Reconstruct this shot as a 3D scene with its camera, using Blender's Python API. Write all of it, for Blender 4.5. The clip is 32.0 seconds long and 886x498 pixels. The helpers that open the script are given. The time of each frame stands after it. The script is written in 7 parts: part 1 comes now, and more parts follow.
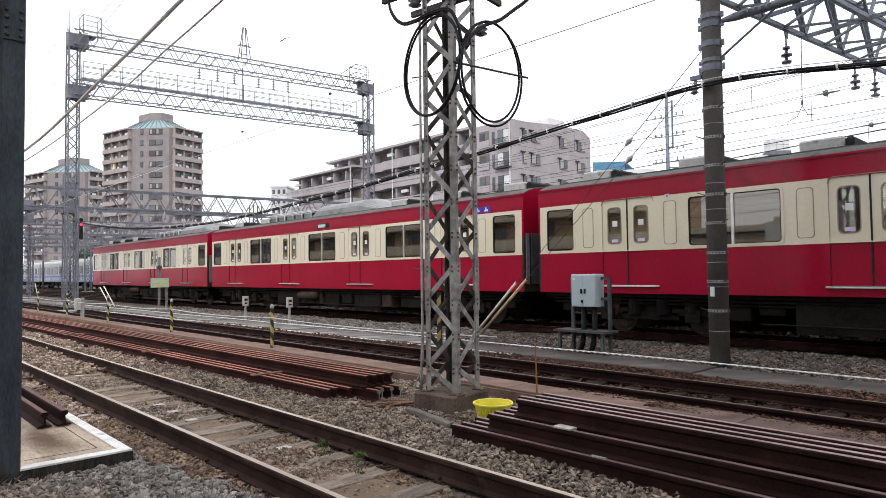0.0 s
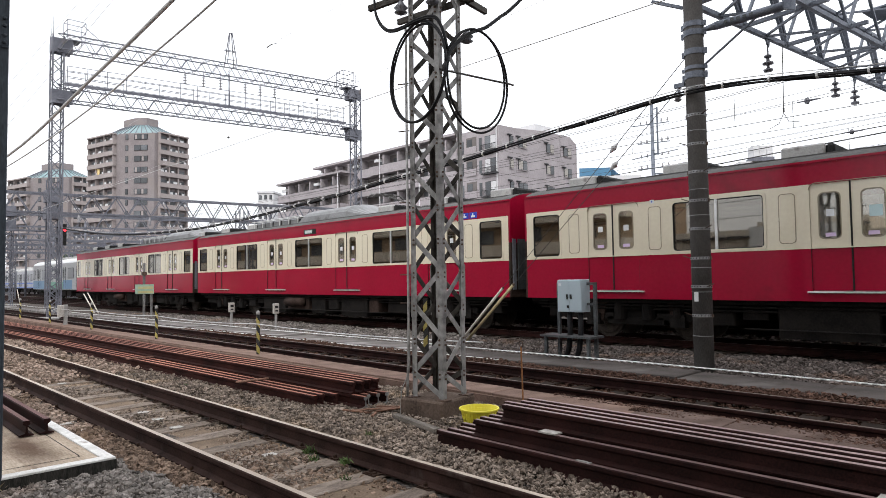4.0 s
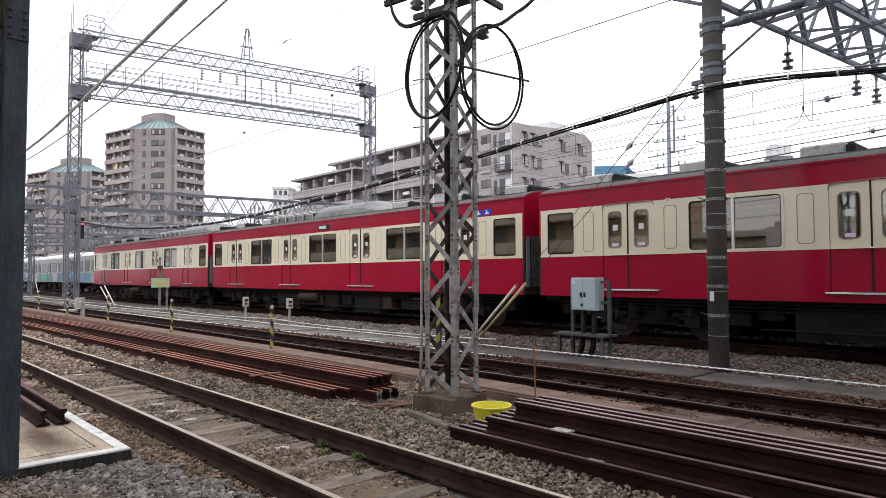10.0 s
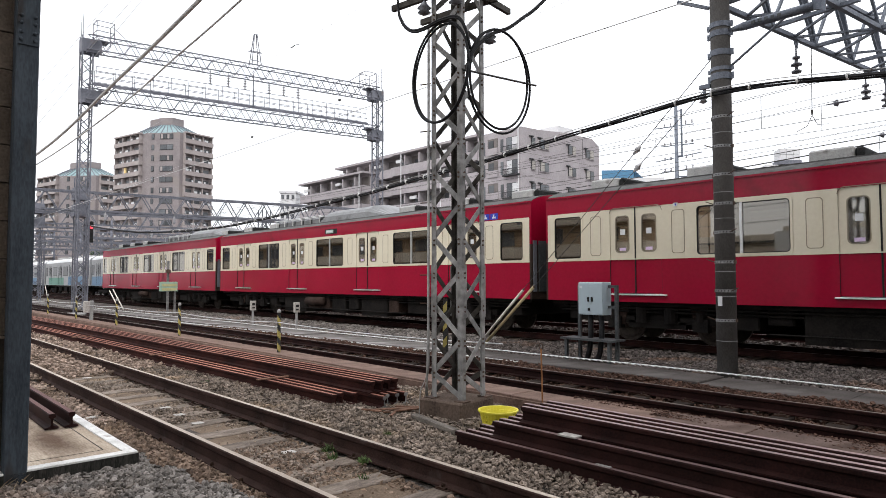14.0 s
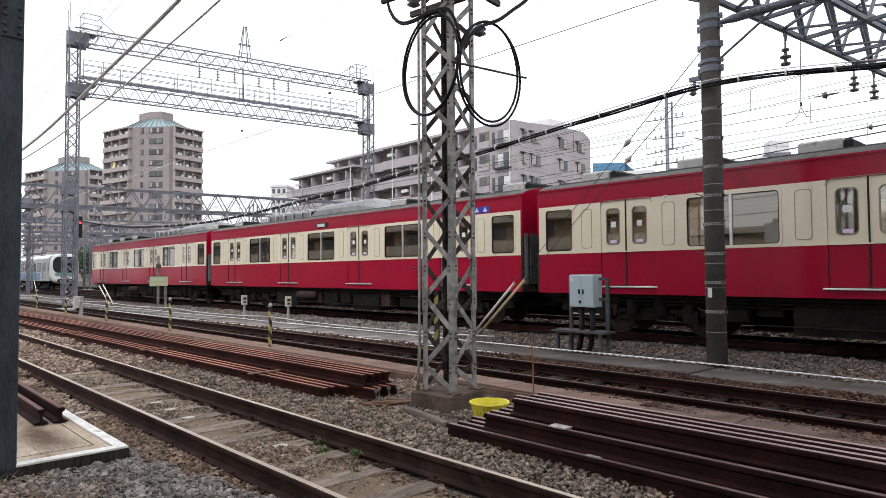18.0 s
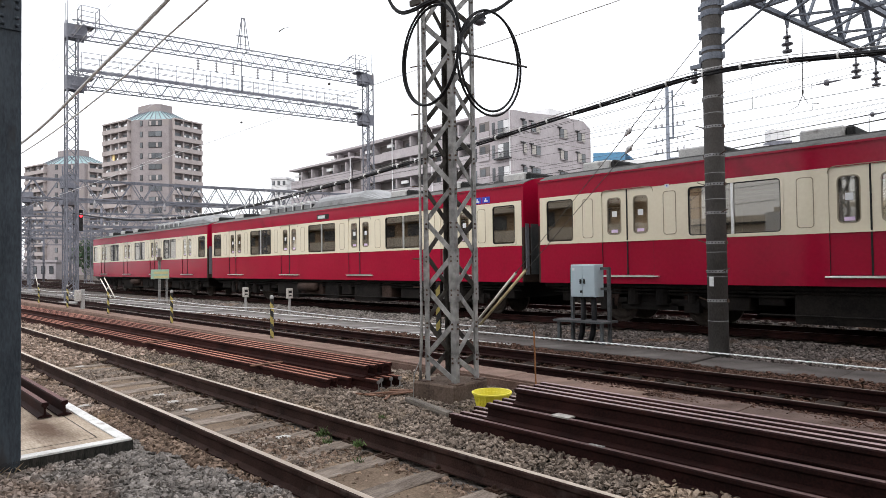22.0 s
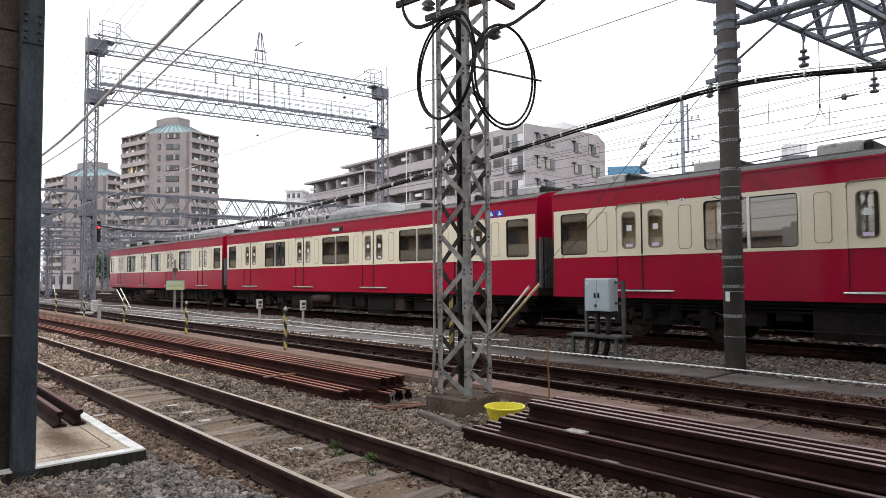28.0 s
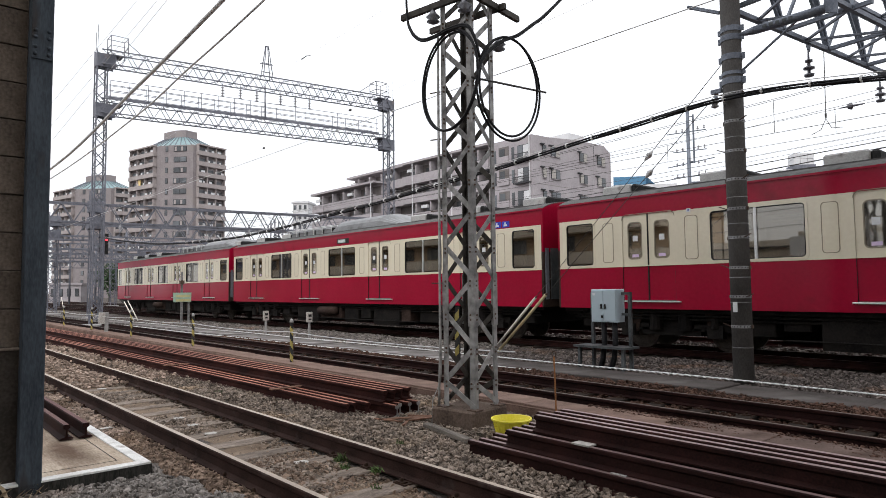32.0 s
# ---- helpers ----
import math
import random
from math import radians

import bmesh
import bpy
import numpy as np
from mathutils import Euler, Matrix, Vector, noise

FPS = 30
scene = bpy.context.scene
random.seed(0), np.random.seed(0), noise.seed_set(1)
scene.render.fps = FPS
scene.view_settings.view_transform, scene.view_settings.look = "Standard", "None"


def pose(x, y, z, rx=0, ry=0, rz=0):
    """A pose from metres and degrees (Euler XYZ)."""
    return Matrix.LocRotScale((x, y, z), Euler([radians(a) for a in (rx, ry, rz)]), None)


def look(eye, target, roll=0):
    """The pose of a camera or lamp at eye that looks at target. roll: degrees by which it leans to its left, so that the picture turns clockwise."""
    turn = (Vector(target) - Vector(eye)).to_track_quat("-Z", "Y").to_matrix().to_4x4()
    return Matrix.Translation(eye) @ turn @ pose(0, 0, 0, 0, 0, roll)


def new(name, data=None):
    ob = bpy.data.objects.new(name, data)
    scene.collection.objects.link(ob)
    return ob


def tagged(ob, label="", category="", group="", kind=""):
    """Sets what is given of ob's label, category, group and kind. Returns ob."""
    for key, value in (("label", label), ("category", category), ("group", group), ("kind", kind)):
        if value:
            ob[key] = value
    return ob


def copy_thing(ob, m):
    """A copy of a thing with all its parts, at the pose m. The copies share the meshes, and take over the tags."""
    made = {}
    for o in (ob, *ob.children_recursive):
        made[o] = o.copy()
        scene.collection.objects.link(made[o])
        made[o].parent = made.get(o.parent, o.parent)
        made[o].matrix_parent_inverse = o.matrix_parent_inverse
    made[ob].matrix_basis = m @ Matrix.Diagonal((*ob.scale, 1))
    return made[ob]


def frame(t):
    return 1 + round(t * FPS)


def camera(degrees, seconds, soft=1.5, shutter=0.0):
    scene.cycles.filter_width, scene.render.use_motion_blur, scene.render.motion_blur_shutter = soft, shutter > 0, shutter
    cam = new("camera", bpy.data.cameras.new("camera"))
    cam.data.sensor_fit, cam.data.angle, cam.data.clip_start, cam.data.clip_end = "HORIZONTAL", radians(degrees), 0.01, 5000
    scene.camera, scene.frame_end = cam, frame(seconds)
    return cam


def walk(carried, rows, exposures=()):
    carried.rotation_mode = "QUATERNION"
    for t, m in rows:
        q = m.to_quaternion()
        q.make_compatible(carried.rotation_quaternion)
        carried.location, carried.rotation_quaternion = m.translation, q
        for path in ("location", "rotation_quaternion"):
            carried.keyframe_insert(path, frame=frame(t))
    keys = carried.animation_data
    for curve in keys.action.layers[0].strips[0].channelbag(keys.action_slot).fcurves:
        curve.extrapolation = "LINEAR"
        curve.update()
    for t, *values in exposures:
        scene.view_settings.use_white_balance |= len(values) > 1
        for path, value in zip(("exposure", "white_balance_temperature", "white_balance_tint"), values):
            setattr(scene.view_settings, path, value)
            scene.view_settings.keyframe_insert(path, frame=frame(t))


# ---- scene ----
cam = camera(68.8, 32.0, soft=0.8)
PATH = [
    (0, (10.736, -13.175, 1.461), (9.276, -11.811, 1.536), -0.7),
    (0.5, (10.733, -13.175, 1.459), (9.268, -11.815, 1.533), -0.7),
    (1, (10.74, -13.177, 1.461), (9.274, -11.819, 1.535), -0.3),
    (1.5, (10.736, -13.179, 1.455), (9.277, -11.813, 1.532), -0.1),
    (2, (10.75, -13.179, 1.462), (9.299, -11.804, 1.541), -0.3),
    (2.5, (10.763, -13.179, 1.464), (9.32, -11.796, 1.545), -0.6),
    (3, (10.772, -13.186, 1.464), (9.336, -11.796, 1.546), -0.8),
    (3.5, (10.767, -13.181, 1.464), (9.333, -11.789, 1.551), -0.9),
    (5.5, (10.776, -13.19, 1.47), (9.342, -11.8, 1.572), -0.5),
    (6, (10.772, -13.183, 1.463), (9.334, -11.796, 1.563), -0.4),
    (6.5, (10.77, -13.184, 1.464), (9.333, -11.797, 1.564), -0.4),
    (7, (10.775, -13.184, 1.465), (9.334, -11.801, 1.564), -0.5),
    (7.5, (10.773, -13.181, 1.463), (9.33, -11.8, 1.562), -0.4),
    (8, (10.77, -13.182, 1.46), (9.325, -11.803, 1.564), -0.3),
    (8.5, (10.764, -13.174, 1.455), (9.312, -11.802, 1.557), -0.4),
    (9, (10.764, -13.178, 1.457), (9.311, -11.806, 1.553), -0.3),
    (9.5, (10.755, -13.174, 1.452), (9.298, -11.808, 1.547), -0.4),
    (10, (10.756, -13.175, 1.456), (9.294, -11.813, 1.539), -0.2),
    (10.5, (10.753, -13.175, 1.455), (9.29, -11.812, 1.528), -0.4),
    (11, (10.75, -13.177, 1.455), (9.29, -11.812, 1.524), -0.4),
    (11.5, (10.751, -13.177, 1.456), (9.29, -11.812, 1.524), -0.2),
    (12, (10.754, -13.167, 1.453), (9.287, -11.81, 1.519), -0.1),
    (12.5, (10.757, -13.167, 1.456), (9.287, -11.812, 1.522), -0.1),
    (13, (10.75, -13.169, 1.456), (9.28, -11.815, 1.533), -0.2),
    (13.5, (10.754, -13.173, 1.455), (9.281, -11.823, 1.543), -0.2),
    (14, (10.755, -13.174, 1.457), (9.279, -11.828, 1.553), -0.1),
    (14.5, (10.759, -13.173, 1.455), (9.283, -11.826, 1.552), -0.2),
    (16.5, (10.755, -13.168, 1.45), (9.292, -11.807, 1.522), -0.2),
    (17, (10.764, -13.169, 1.458), (9.306, -11.802, 1.535), -0.2),
    (17.5, (10.761, -13.168, 1.453), (9.302, -11.803, 1.536), -0.4),
    (18, (10.763, -13.163, 1.449), (9.303, -11.798, 1.525), -0.4),
    (18.5, (10.759, -13.166, 1.449), (9.302, -11.798, 1.505), -0.1),
    (19, (10.752, -13.162, 1.447), (9.294, -11.793, 1.493), -0.0),
    (19.5, (10.748, -13.168, 1.45), (9.291, -11.799, 1.501), -0.1),
    (20, (10.758, -13.17, 1.451), (9.301, -11.802, 1.516), -0.4),
    (20.5, (10.757, -13.163, 1.45), (9.298, -11.797, 1.519), -0.4),
    (21, (10.759, -13.162, 1.449), (9.3, -11.796, 1.51), -0.6),
    (21.5, (10.755, -13.157, 1.449), (9.294, -11.792, 1.5), -0.8),
    (22, (10.746, -13.16, 1.446), (9.284, -11.796, 1.494), -0.8),
    (22.5, (10.756, -13.168, 1.449), (9.295, -11.804, 1.499), -0.7),
    (23, (10.756, -13.169, 1.45), (9.293, -11.807, 1.502), -0.6),
    (23.5, (10.758, -13.17, 1.45), (9.293, -11.809, 1.504), -0.7),
    (24, (10.749, -13.164, 1.447), (9.282, -11.806, 1.504), -0.8),
    (24.5, (10.744, -13.163, 1.445), (9.271, -11.813, 1.521), -0.3),
    (25, (10.745, -13.162, 1.447), (9.269, -11.816, 1.531), -0.1),
    (25.5, (10.747, -13.164, 1.446), (9.269, -11.819, 1.527), -0.2),
    (27.5, (10.746, -13.159, 1.446), (9.26, -11.823, 1.533), -0.2),
    (28, (10.743, -13.159, 1.442), (9.254, -11.826, 1.531), -0.4),
    (28.5, (10.74, -13.158, 1.445), (9.248, -11.829, 1.539), -0.6),
    (29, (10.746, -13.163, 1.447), (9.256, -11.832, 1.543), -0.6),
    (29.5, (10.747, -13.161, 1.448), (9.255, -11.832, 1.547), -0.5),
    (30, (10.743, -13.157, 1.445), (9.253, -11.827, 1.545), -0.3),
    (30.5, (10.745, -13.163, 1.448), (9.253, -11.837, 1.559), -0.4),
    (31, (10.747, -13.16, 1.449), (9.251, -11.838, 1.572), -0.6),
    (31.5, (10.744, -13.153, 1.449), (9.247, -11.833, 1.574), -0.8),
    (32, (10.748, -13.154, 1.45), (9.249, -11.837, 1.573), -0.6),
]
EXPOSURES = [(0, 0.19), (3, 0.15), (6, 0.08), (9, 0.04), (11, 0.17), (12, 0.24), (14, 0.12), (17, 0.19), (18, 0.11), (19, 0.37), (20, 0.32), (22, 0.27), (23, 0.29), (24, 0.17), (25, 0.02), (28, 0.12), (29, 0.08), (31, 0.02), (32, -0.07)]
walk(cam, [(t, look(eye, target, roll)) for t, eye, target, roll in PATH], EXPOSURES)

# ---- light ----
world = bpy.data.worlds.new("overcast_sky")
scene.world = world
world.use_nodes = True
wn, wl = world.node_tree.nodes, world.node_tree.links
wn.clear()
w_out = wn.new("ShaderNodeOutputWorld")
w_bg = wn.new("ShaderNodeBackground")
w_sky = wn.new("ShaderNodeTexSky")
w_sky.sky_type, w_sky.sun_disc = "NISHITA", False
w_sky.sun_elevation, w_sky.sun_rotation = radians(42), radians(146)
w_sky.dust_density, w_sky.air_density = 4.0, 1.0
w_scale = wn.new("ShaderNodeVectorMath")
w_scale.operation = "SCALE"
w_scale.inputs["Scale"].default_value = 0.10
w_noise = wn.new("ShaderNodeTexNoise")
w_noise.inputs["Scale"].default_value, w_noise.inputs["Detail"].default_value = 2.2, 6
w_ramp = wn.new("ShaderNodeValToRGB")
w_ramp.color_ramp.elements[0].position, w_ramp.color_ramp.elements[0].color = 0.3, (0.96, 0.98, 1.03, 1)
w_ramp.color_ramp.elements[1].position, w_ramp.color_ramp.elements[1].color = 0.7, (1.10, 1.115, 1.15, 1)
w_mix = wn.new("ShaderNodeMix")
w_mix.data_type = "RGBA"
w_mix.inputs["Factor"].default_value = 0.9
wl.new(w_sky.outputs["Color"], w_scale.inputs[0])
wl.new(w_noise.outputs["Fac"], w_ramp.inputs["Fac"])
wl.new(w_scale.outputs[0], w_mix.inputs["A"])
wl.new(w_ramp.outputs["Color"], w_mix.inputs["B"])
# an overcast sky is brighter overhead than at the horizon
w_co, w_sep, w_rise = wn.new("ShaderNodeTexCoord"), wn.new("ShaderNodeSeparateXYZ"), wn.new("ShaderNodeMapRange")
w_rise.inputs["To Min"].default_value, w_rise.inputs["To Max"].default_value = 0.86, 1.8
w_dome = wn.new("ShaderNodeVectorMath")
w_dome.operation = "SCALE"
wl.new(w_co.outputs["Generated"], w_sep.inputs[0])
wl.new(w_sep.outputs["Z"], w_rise.inputs["Value"])
wl.new(w_mix.outputs["Result"], w_dome.inputs[0])
wl.new(w_rise.outputs[0], w_dome.inputs["Scale"])
wl.new(w_dome.outputs[0], w_bg.inputs["Color"])
w_bg.inputs["Strength"].default_value = 1.18
wl.new(w_bg.outputs[0], w_out.inputs["Surface"])

sun = new("sun", bpy.data.lights.new("sun", "SUN"))
sun.data.energy, sun.data.angle, sun.data.color = 1.25, radians(18), (1.0, 0.98, 0.96)
sun.matrix_world = look((20, -30, 32), (0, 0, 0))


# ---- materials ----
def material(name, dark, light, rough=0.8, metal=0.0, spec=None, scale=8.0, fine=60.0, bump=0.3, contrast=0.5, vary=0.0, stain=None, stain_scale=1.5, stain_at=0.6, size=0.01, coat=0.0, stretch=(1, 1, 1)):
    """Two colours mixed by a coarse and a fine noise, a third laid on as stains, and a fine relief."""
    m = bpy.data.materials.new(name)
    m.use_nodes = True
    n, l = m.node_tree.nodes, m.node_tree.links
    bsdf = n["Principled BSDF"]
    bsdf.inputs["Roughness"].default_value = rough
    bsdf.inputs["Metallic"].default_value = metal
    bsdf.inputs["Specular IOR Level"].default_value = spec if spec is not None else 0.5 if rough < 0.5 else 0.1
    bsdf.inputs["Coat Weight"].default_value = coat
    bsdf.inputs["Coat Roughness"].default_value = 0.12
    co = n.new("ShaderNodeTexCoord")
    mp = n.new("ShaderNodeMapping")
    mp.inputs["Scale"].default_value = stretch
    l.new(co.outputs["Object"], mp.inputs["Vector"])
    a = n.new("ShaderNodeTexNoise")
    a.inputs["Scale"].default_value, a.inputs["Detail"].default_value = scale, 4
    b = n.new("ShaderNodeTexNoise")
    b.inputs["Scale"].default_value, b.inputs["Detail"].default_value = fine, 3
    for x in (a, b):
        l.new(mp.outputs[0], x.inputs["Vector"])
    mean = n.new("ShaderNodeMix")
    mean.inputs["Factor"].default_value = 0.45
    l.new(a.outputs["Fac"], mean.inputs["A"])
    l.new(b.outputs["Fac"], mean.inputs["B"])
    ramp = n.new("ShaderNodeValToRGB")
    e = ramp.color_ramp.elements
    e[0].position, e[1].position = 0.5 - 0.5 * (1 - contrast) * 0.5, 0.5 + 0.5 * (1 - contrast) * 0.5
    e[0].color, e[1].color = (*dark, 1), (*light, 1)
    l.new(mean.outputs["Result"], ramp.inputs["Fac"])
    colour = ramp.outputs["Color"]
    if stain:
        s = n.new("ShaderNodeTexNoise")
        s.inputs["Scale"].default_value, s.inputs["Detail"].default_value = stain_scale, 6
        l.new(mp.outputs[0], s.inputs["Vector"])
        sr = n.new("ShaderNodeMapRange")
        sr.inputs["From Min"].default_value, sr.inputs["From Max"].default_value = stain_at, stain_at + 0.12
        l.new(s.outputs["Fac"], sr.inputs["Value"])
        mx = n.new("ShaderNodeMix")
        mx.data_type = "RGBA"
        l.new(sr.outputs[0], mx.inputs["Factor"])
        l.new(colour, mx.inputs["A"])
        mx.inputs["B"].default_value = (*stain, 1)
        colour = mx.outputs["Result"]
    if vary:
        for source in (("island",) if name.endswith("stone") else ("object", "island")):
            if source == "object":
                rnd = n.new("ShaderNodeObjectInfo").outputs["Random"]
            else:
                rnd = n.new("ShaderNodeNewGeometry").outputs["Random Per Island"]
            mr = n.new("ShaderNodeMapRange")
            mr.inputs["To Min"].default_value, mr.inputs["To Max"].default_value = 1 - vary, 1 + vary
            l.new(rnd, mr.inputs["Value"])
            sc = n.new("ShaderNodeVectorMath")
            sc.operation = "SCALE"
            l.new(colour, sc.inputs[0])
            l.new(mr.outputs[0], sc.inputs["Scale"])
            colour = sc.outputs[0]
    l.new(colour, bsdf.inputs["Base Color"])
    if bump:
        bp = n.new("ShaderNodeBump")
        bp.inputs["Strength"].default_value, bp.inputs["Distance"].default_value = bump, size
        l.new(mean.outputs["Result"], bp.inputs["Height"])
        l.new(bp.outputs[0], bsdf.inputs["Normal"])
    return m


def glowing(name, colour, strength):
    m = bpy.data.materials.new(name)
    m.use_nodes = True
    b = m.node_tree.nodes["Principled BSDF"]
    b.inputs["Base Color"].default_value = (*colour, 1)
    b.inputs["Emission Color"].default_value = (*colour, 1)
    b.inputs["Emission Strength"].default_value = strength
    return m


def glass(name, tint, mixing, rough=0.02, tone=(0.9, 0.92, 0.9)):
    """Tinted pane: partly see-through, with a clear reflection."""
    m = bpy.data.materials.new(name)
    m.use_nodes = True
    n, l = m.node_tree.nodes, m.node_tree.links
    out = n["Material Output"]
    n.remove(n["Principled BSDF"])
    tr = n.new("ShaderNodeBsdfTransparent")
    tr.inputs["Color"].default_value = (*tint, 1)
    gl = n.new("ShaderNodeBsdfGlossy")
    gl.inputs["Roughness"].default_value = rough
    gl.inputs["Color"].default_value = (*tone, 1)
    lw = n.new("ShaderNodeLayerWeight")
    lw.inputs["Blend"].default_value = 0.5
    pw = n.new("ShaderNodeMath")
    pw.operation = "POWER"
    pw.inputs[1].default_value = 4.0
    l.new(lw.outputs["Facing"], pw.inputs[0])
    fr = n.new("ShaderNodeMapRange")
    fr.inputs["To Min"].default_value = mixing
    l.new(pw.outputs[0], fr.inputs["Value"])
    mx = n.new("ShaderNodeMixShader")
    l.new(fr.outputs[0], mx.inputs[0])
    l.new(tr.outputs[0], mx.inputs[1])
    l.new(gl.outputs[0], mx.inputs[2])
    l.new(mx.outputs[0], out.inputs["Surface"])
    return m


BALLAST = material("ballast_grey", (0.035, 0.029, 0.026), (0.14, 0.122, 0.11), 0.95, scale=14, fine=45, bump=0.9, contrast=0.6, size=0.03, stain=(0.16, 0.12, 0.09), stain_scale=0.6)
STONE = material("crushed_stone", (0.055, 0.049, 0.045), (0.275, 0.248, 0.228), 0.9, scale=5, fine=160, bump=0.08, vary=0.5, contrast=0.3, stain=(0.21, 0.15, 0.115), stain_scale=0.7, stain_at=0.58)
STONE_MIX = material("brownish_crushed_stone", (0.052, 0.041, 0.034), (0.305, 0.245, 0.2), 0.9, scale=5, fine=160, bump=0.08, vary=0.52, contrast=0.3, stain=(0.25, 0.185, 0.13), stain_scale=0.9, stain_at=0.58)
STONE_RAIL = material("rust_dusted_stone", (0.075, 0.05, 0.037), (0.26, 0.19, 0.145), 0.92, scale=5, fine=160, bump=0.08, vary=0.5, contrast=0.3, stain=(0.2, 0.14, 0.095), stain_scale=0.9, stain_at=0.56)
# darker copy of the ballast stone: shade by the coaches put into colour
STONE_BANK = material("shade_toned_bank_stone", (0.048, 0.04, 0.037), (0.175, 0.148, 0.135), 0.9, scale=5, fine=160, bump=0.08, vary=0.5, contrast=0.3, stain=(0.15, 0.10, 0.075), stain_scale=0.7, stain_at=0.56)
STONE_TAN = material("dusty_brown_stone", (0.15, 0.108, 0.085), (0.38, 0.295, 0.24), 0.95, scale=5, fine=160, bump=0.08, vary=0.5, contrast=0.3, stain=(0.12, 0.085, 0.06), stain_scale=0.6, stain_at=0.58)
STONE_BROWN = material("rust_stained_stone", (0.026, 0.0155, 0.012), (0.115, 0.066, 0.049), 0.95, scale=9, fine=90, bump=0.4, vary=0.35)
RAIL_SIDE = material("rail_rust", (0.013, 0.0065, 0.0055), (0.046, 0.025, 0.0205), 0.8, scale=3, fine=80, bump=0.3, stain=(0.06, 0.045, 0.04), stain_scale=4, size=0.004)
RAIL_HEAD = material("rail_head_steel", (0.27, 0.222, 0.178), (0.48, 0.41, 0.34), 0.5, 0.15, scale=2, fine=120, bump=0.05, stretch=(0.2, 3, 3), size=0.002)
RAIL_WORN = material("dull_rail_head", (0.06, 0.045, 0.038), (0.13, 0.105, 0.09), 0.5, 0.1, scale=2, fine=120, bump=0.05, stretch=(0.2, 3, 3), size=0.002)
RAIL_BRIGHT = material("polished_rail_head", (0.34, 0.33, 0.33), (0.5, 0.49, 0.49), 0.25, 0.8, scale=2, fine=120, bump=0.05, stretch=(0.2, 3, 3), size=0.002)
# stored rails: near-black sides and chamfers, paler top faces
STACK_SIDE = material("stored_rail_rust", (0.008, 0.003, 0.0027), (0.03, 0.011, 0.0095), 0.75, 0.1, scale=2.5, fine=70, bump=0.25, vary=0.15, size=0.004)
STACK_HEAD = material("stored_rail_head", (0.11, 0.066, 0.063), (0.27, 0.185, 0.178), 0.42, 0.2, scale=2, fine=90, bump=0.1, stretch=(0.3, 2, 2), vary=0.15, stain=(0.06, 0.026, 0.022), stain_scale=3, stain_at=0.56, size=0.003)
RED_HEAD = material("dark_red_rail_head", (0.06, 0.026, 0.024), (0.15, 0.078, 0.072), 0.6, 0.1, scale=2, fine=90, bump=0.1, stretch=(0.3, 2, 2), size=0.003)
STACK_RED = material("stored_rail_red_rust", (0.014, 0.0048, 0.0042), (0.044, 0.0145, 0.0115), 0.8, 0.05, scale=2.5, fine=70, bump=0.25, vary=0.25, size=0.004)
STACK_ORANGE = material("stored_rail_orange_rust", (0.12, 0.043, 0.031), (0.36, 0.158, 0.11), 0.7, 0.1, scale=2, fine=90, bump=0.15, stretch=(0.3, 2, 2), vary=0.15, size=0.003)
DIRT = material("sandy_brown_dirt", (0.075, 0.053, 0.038), (0.21, 0.155, 0.112), 0.95, scale=3, fine=50, bump=0.5, contrast=0.3, stain=(0.26, 0.2, 0.15), stain_scale=1.5, stain_at=0.6)
SLEEPER = material("weathered_sleeper_wood", (0.075, 0.058, 0.047), (0.235, 0.192, 0.16), 0.92, scale=4, fine=40, bump=0.6, stretch=(3, 0.6, 2), vary=0.22, stain=(0.28, 0.25, 0.22), stain_scale=5, stain_at=0.64, size=0.008)
SLEEPER_DARK = material("oily_sleeper", (0.01, 0.007, 0.006), (0.03, 0.021, 0.016), 0.9, scale=4, fine=40, bump=0.6, stretch=(3, 0.6, 2), vary=0.2, size=0.008)
CHAIR_STEEL = material("rail_fastening_steel", (0.025, 0.015, 0.011), (0.065, 0.04, 0.03), 0.7, 0.3, bump=0.2)
PALE_PLATE = material("pale_sleeper_plate", (0.27, 0.25, 0.228), (0.46, 0.44, 0.41), 0.8, scale=20, bump=0.3)
CONCRETE = material("grey_concrete", (0.20, 0.195, 0.19), (0.36, 0.35, 0.34), 0.9, scale=2, fine=60, bump=0.3, stain=(0.15, 0.14, 0.13), stain_scale=1.2, size=0.006)
# darker copy of KERB_TAN: shade on the right put into the lids
KERB_DARK = material("shade_darkened_concrete", (0.055, 0.037, 0.031), (0.13, 0.092, 0.078), 0.92, scale=3, fine=60, bump=0.3, vary=0.12, stain=(0.06, 0.04, 0.032), stain_scale=2, size=0.006)
KERB_TAN = material("rust_dusted_concrete", (0.095, 0.061, 0.049), (0.2, 0.135, 0.11), 0.92, scale=3, fine=60, bump=0.3, vary=0.12, stain=(0.13, 0.09, 0.07), stain_scale=2, size=0.006)
# paler copy of the walkway paving; WALKWAY is its shade-dark twin
WALKWAY_PALE = material("pale_gritty_paving", (0.08, 0.073, 0.069), (0.17, 0.157, 0.149), 0.92, scale=2, fine=90, bump=0.4, stain=(0.26, 0.25, 0.24), stain_scale=1.0, stain_at=0.6, size=0.008)
WALKWAY = material("walkway_asphalt", (0.04, 0.034, 0.031), (0.088, 0.078, 0.073), 0.92, scale=2, fine=90, bump=0.4, stain=(0.11, 0.1, 0.094), stain_scale=1.3, stain_at=0.6, size=0.008)
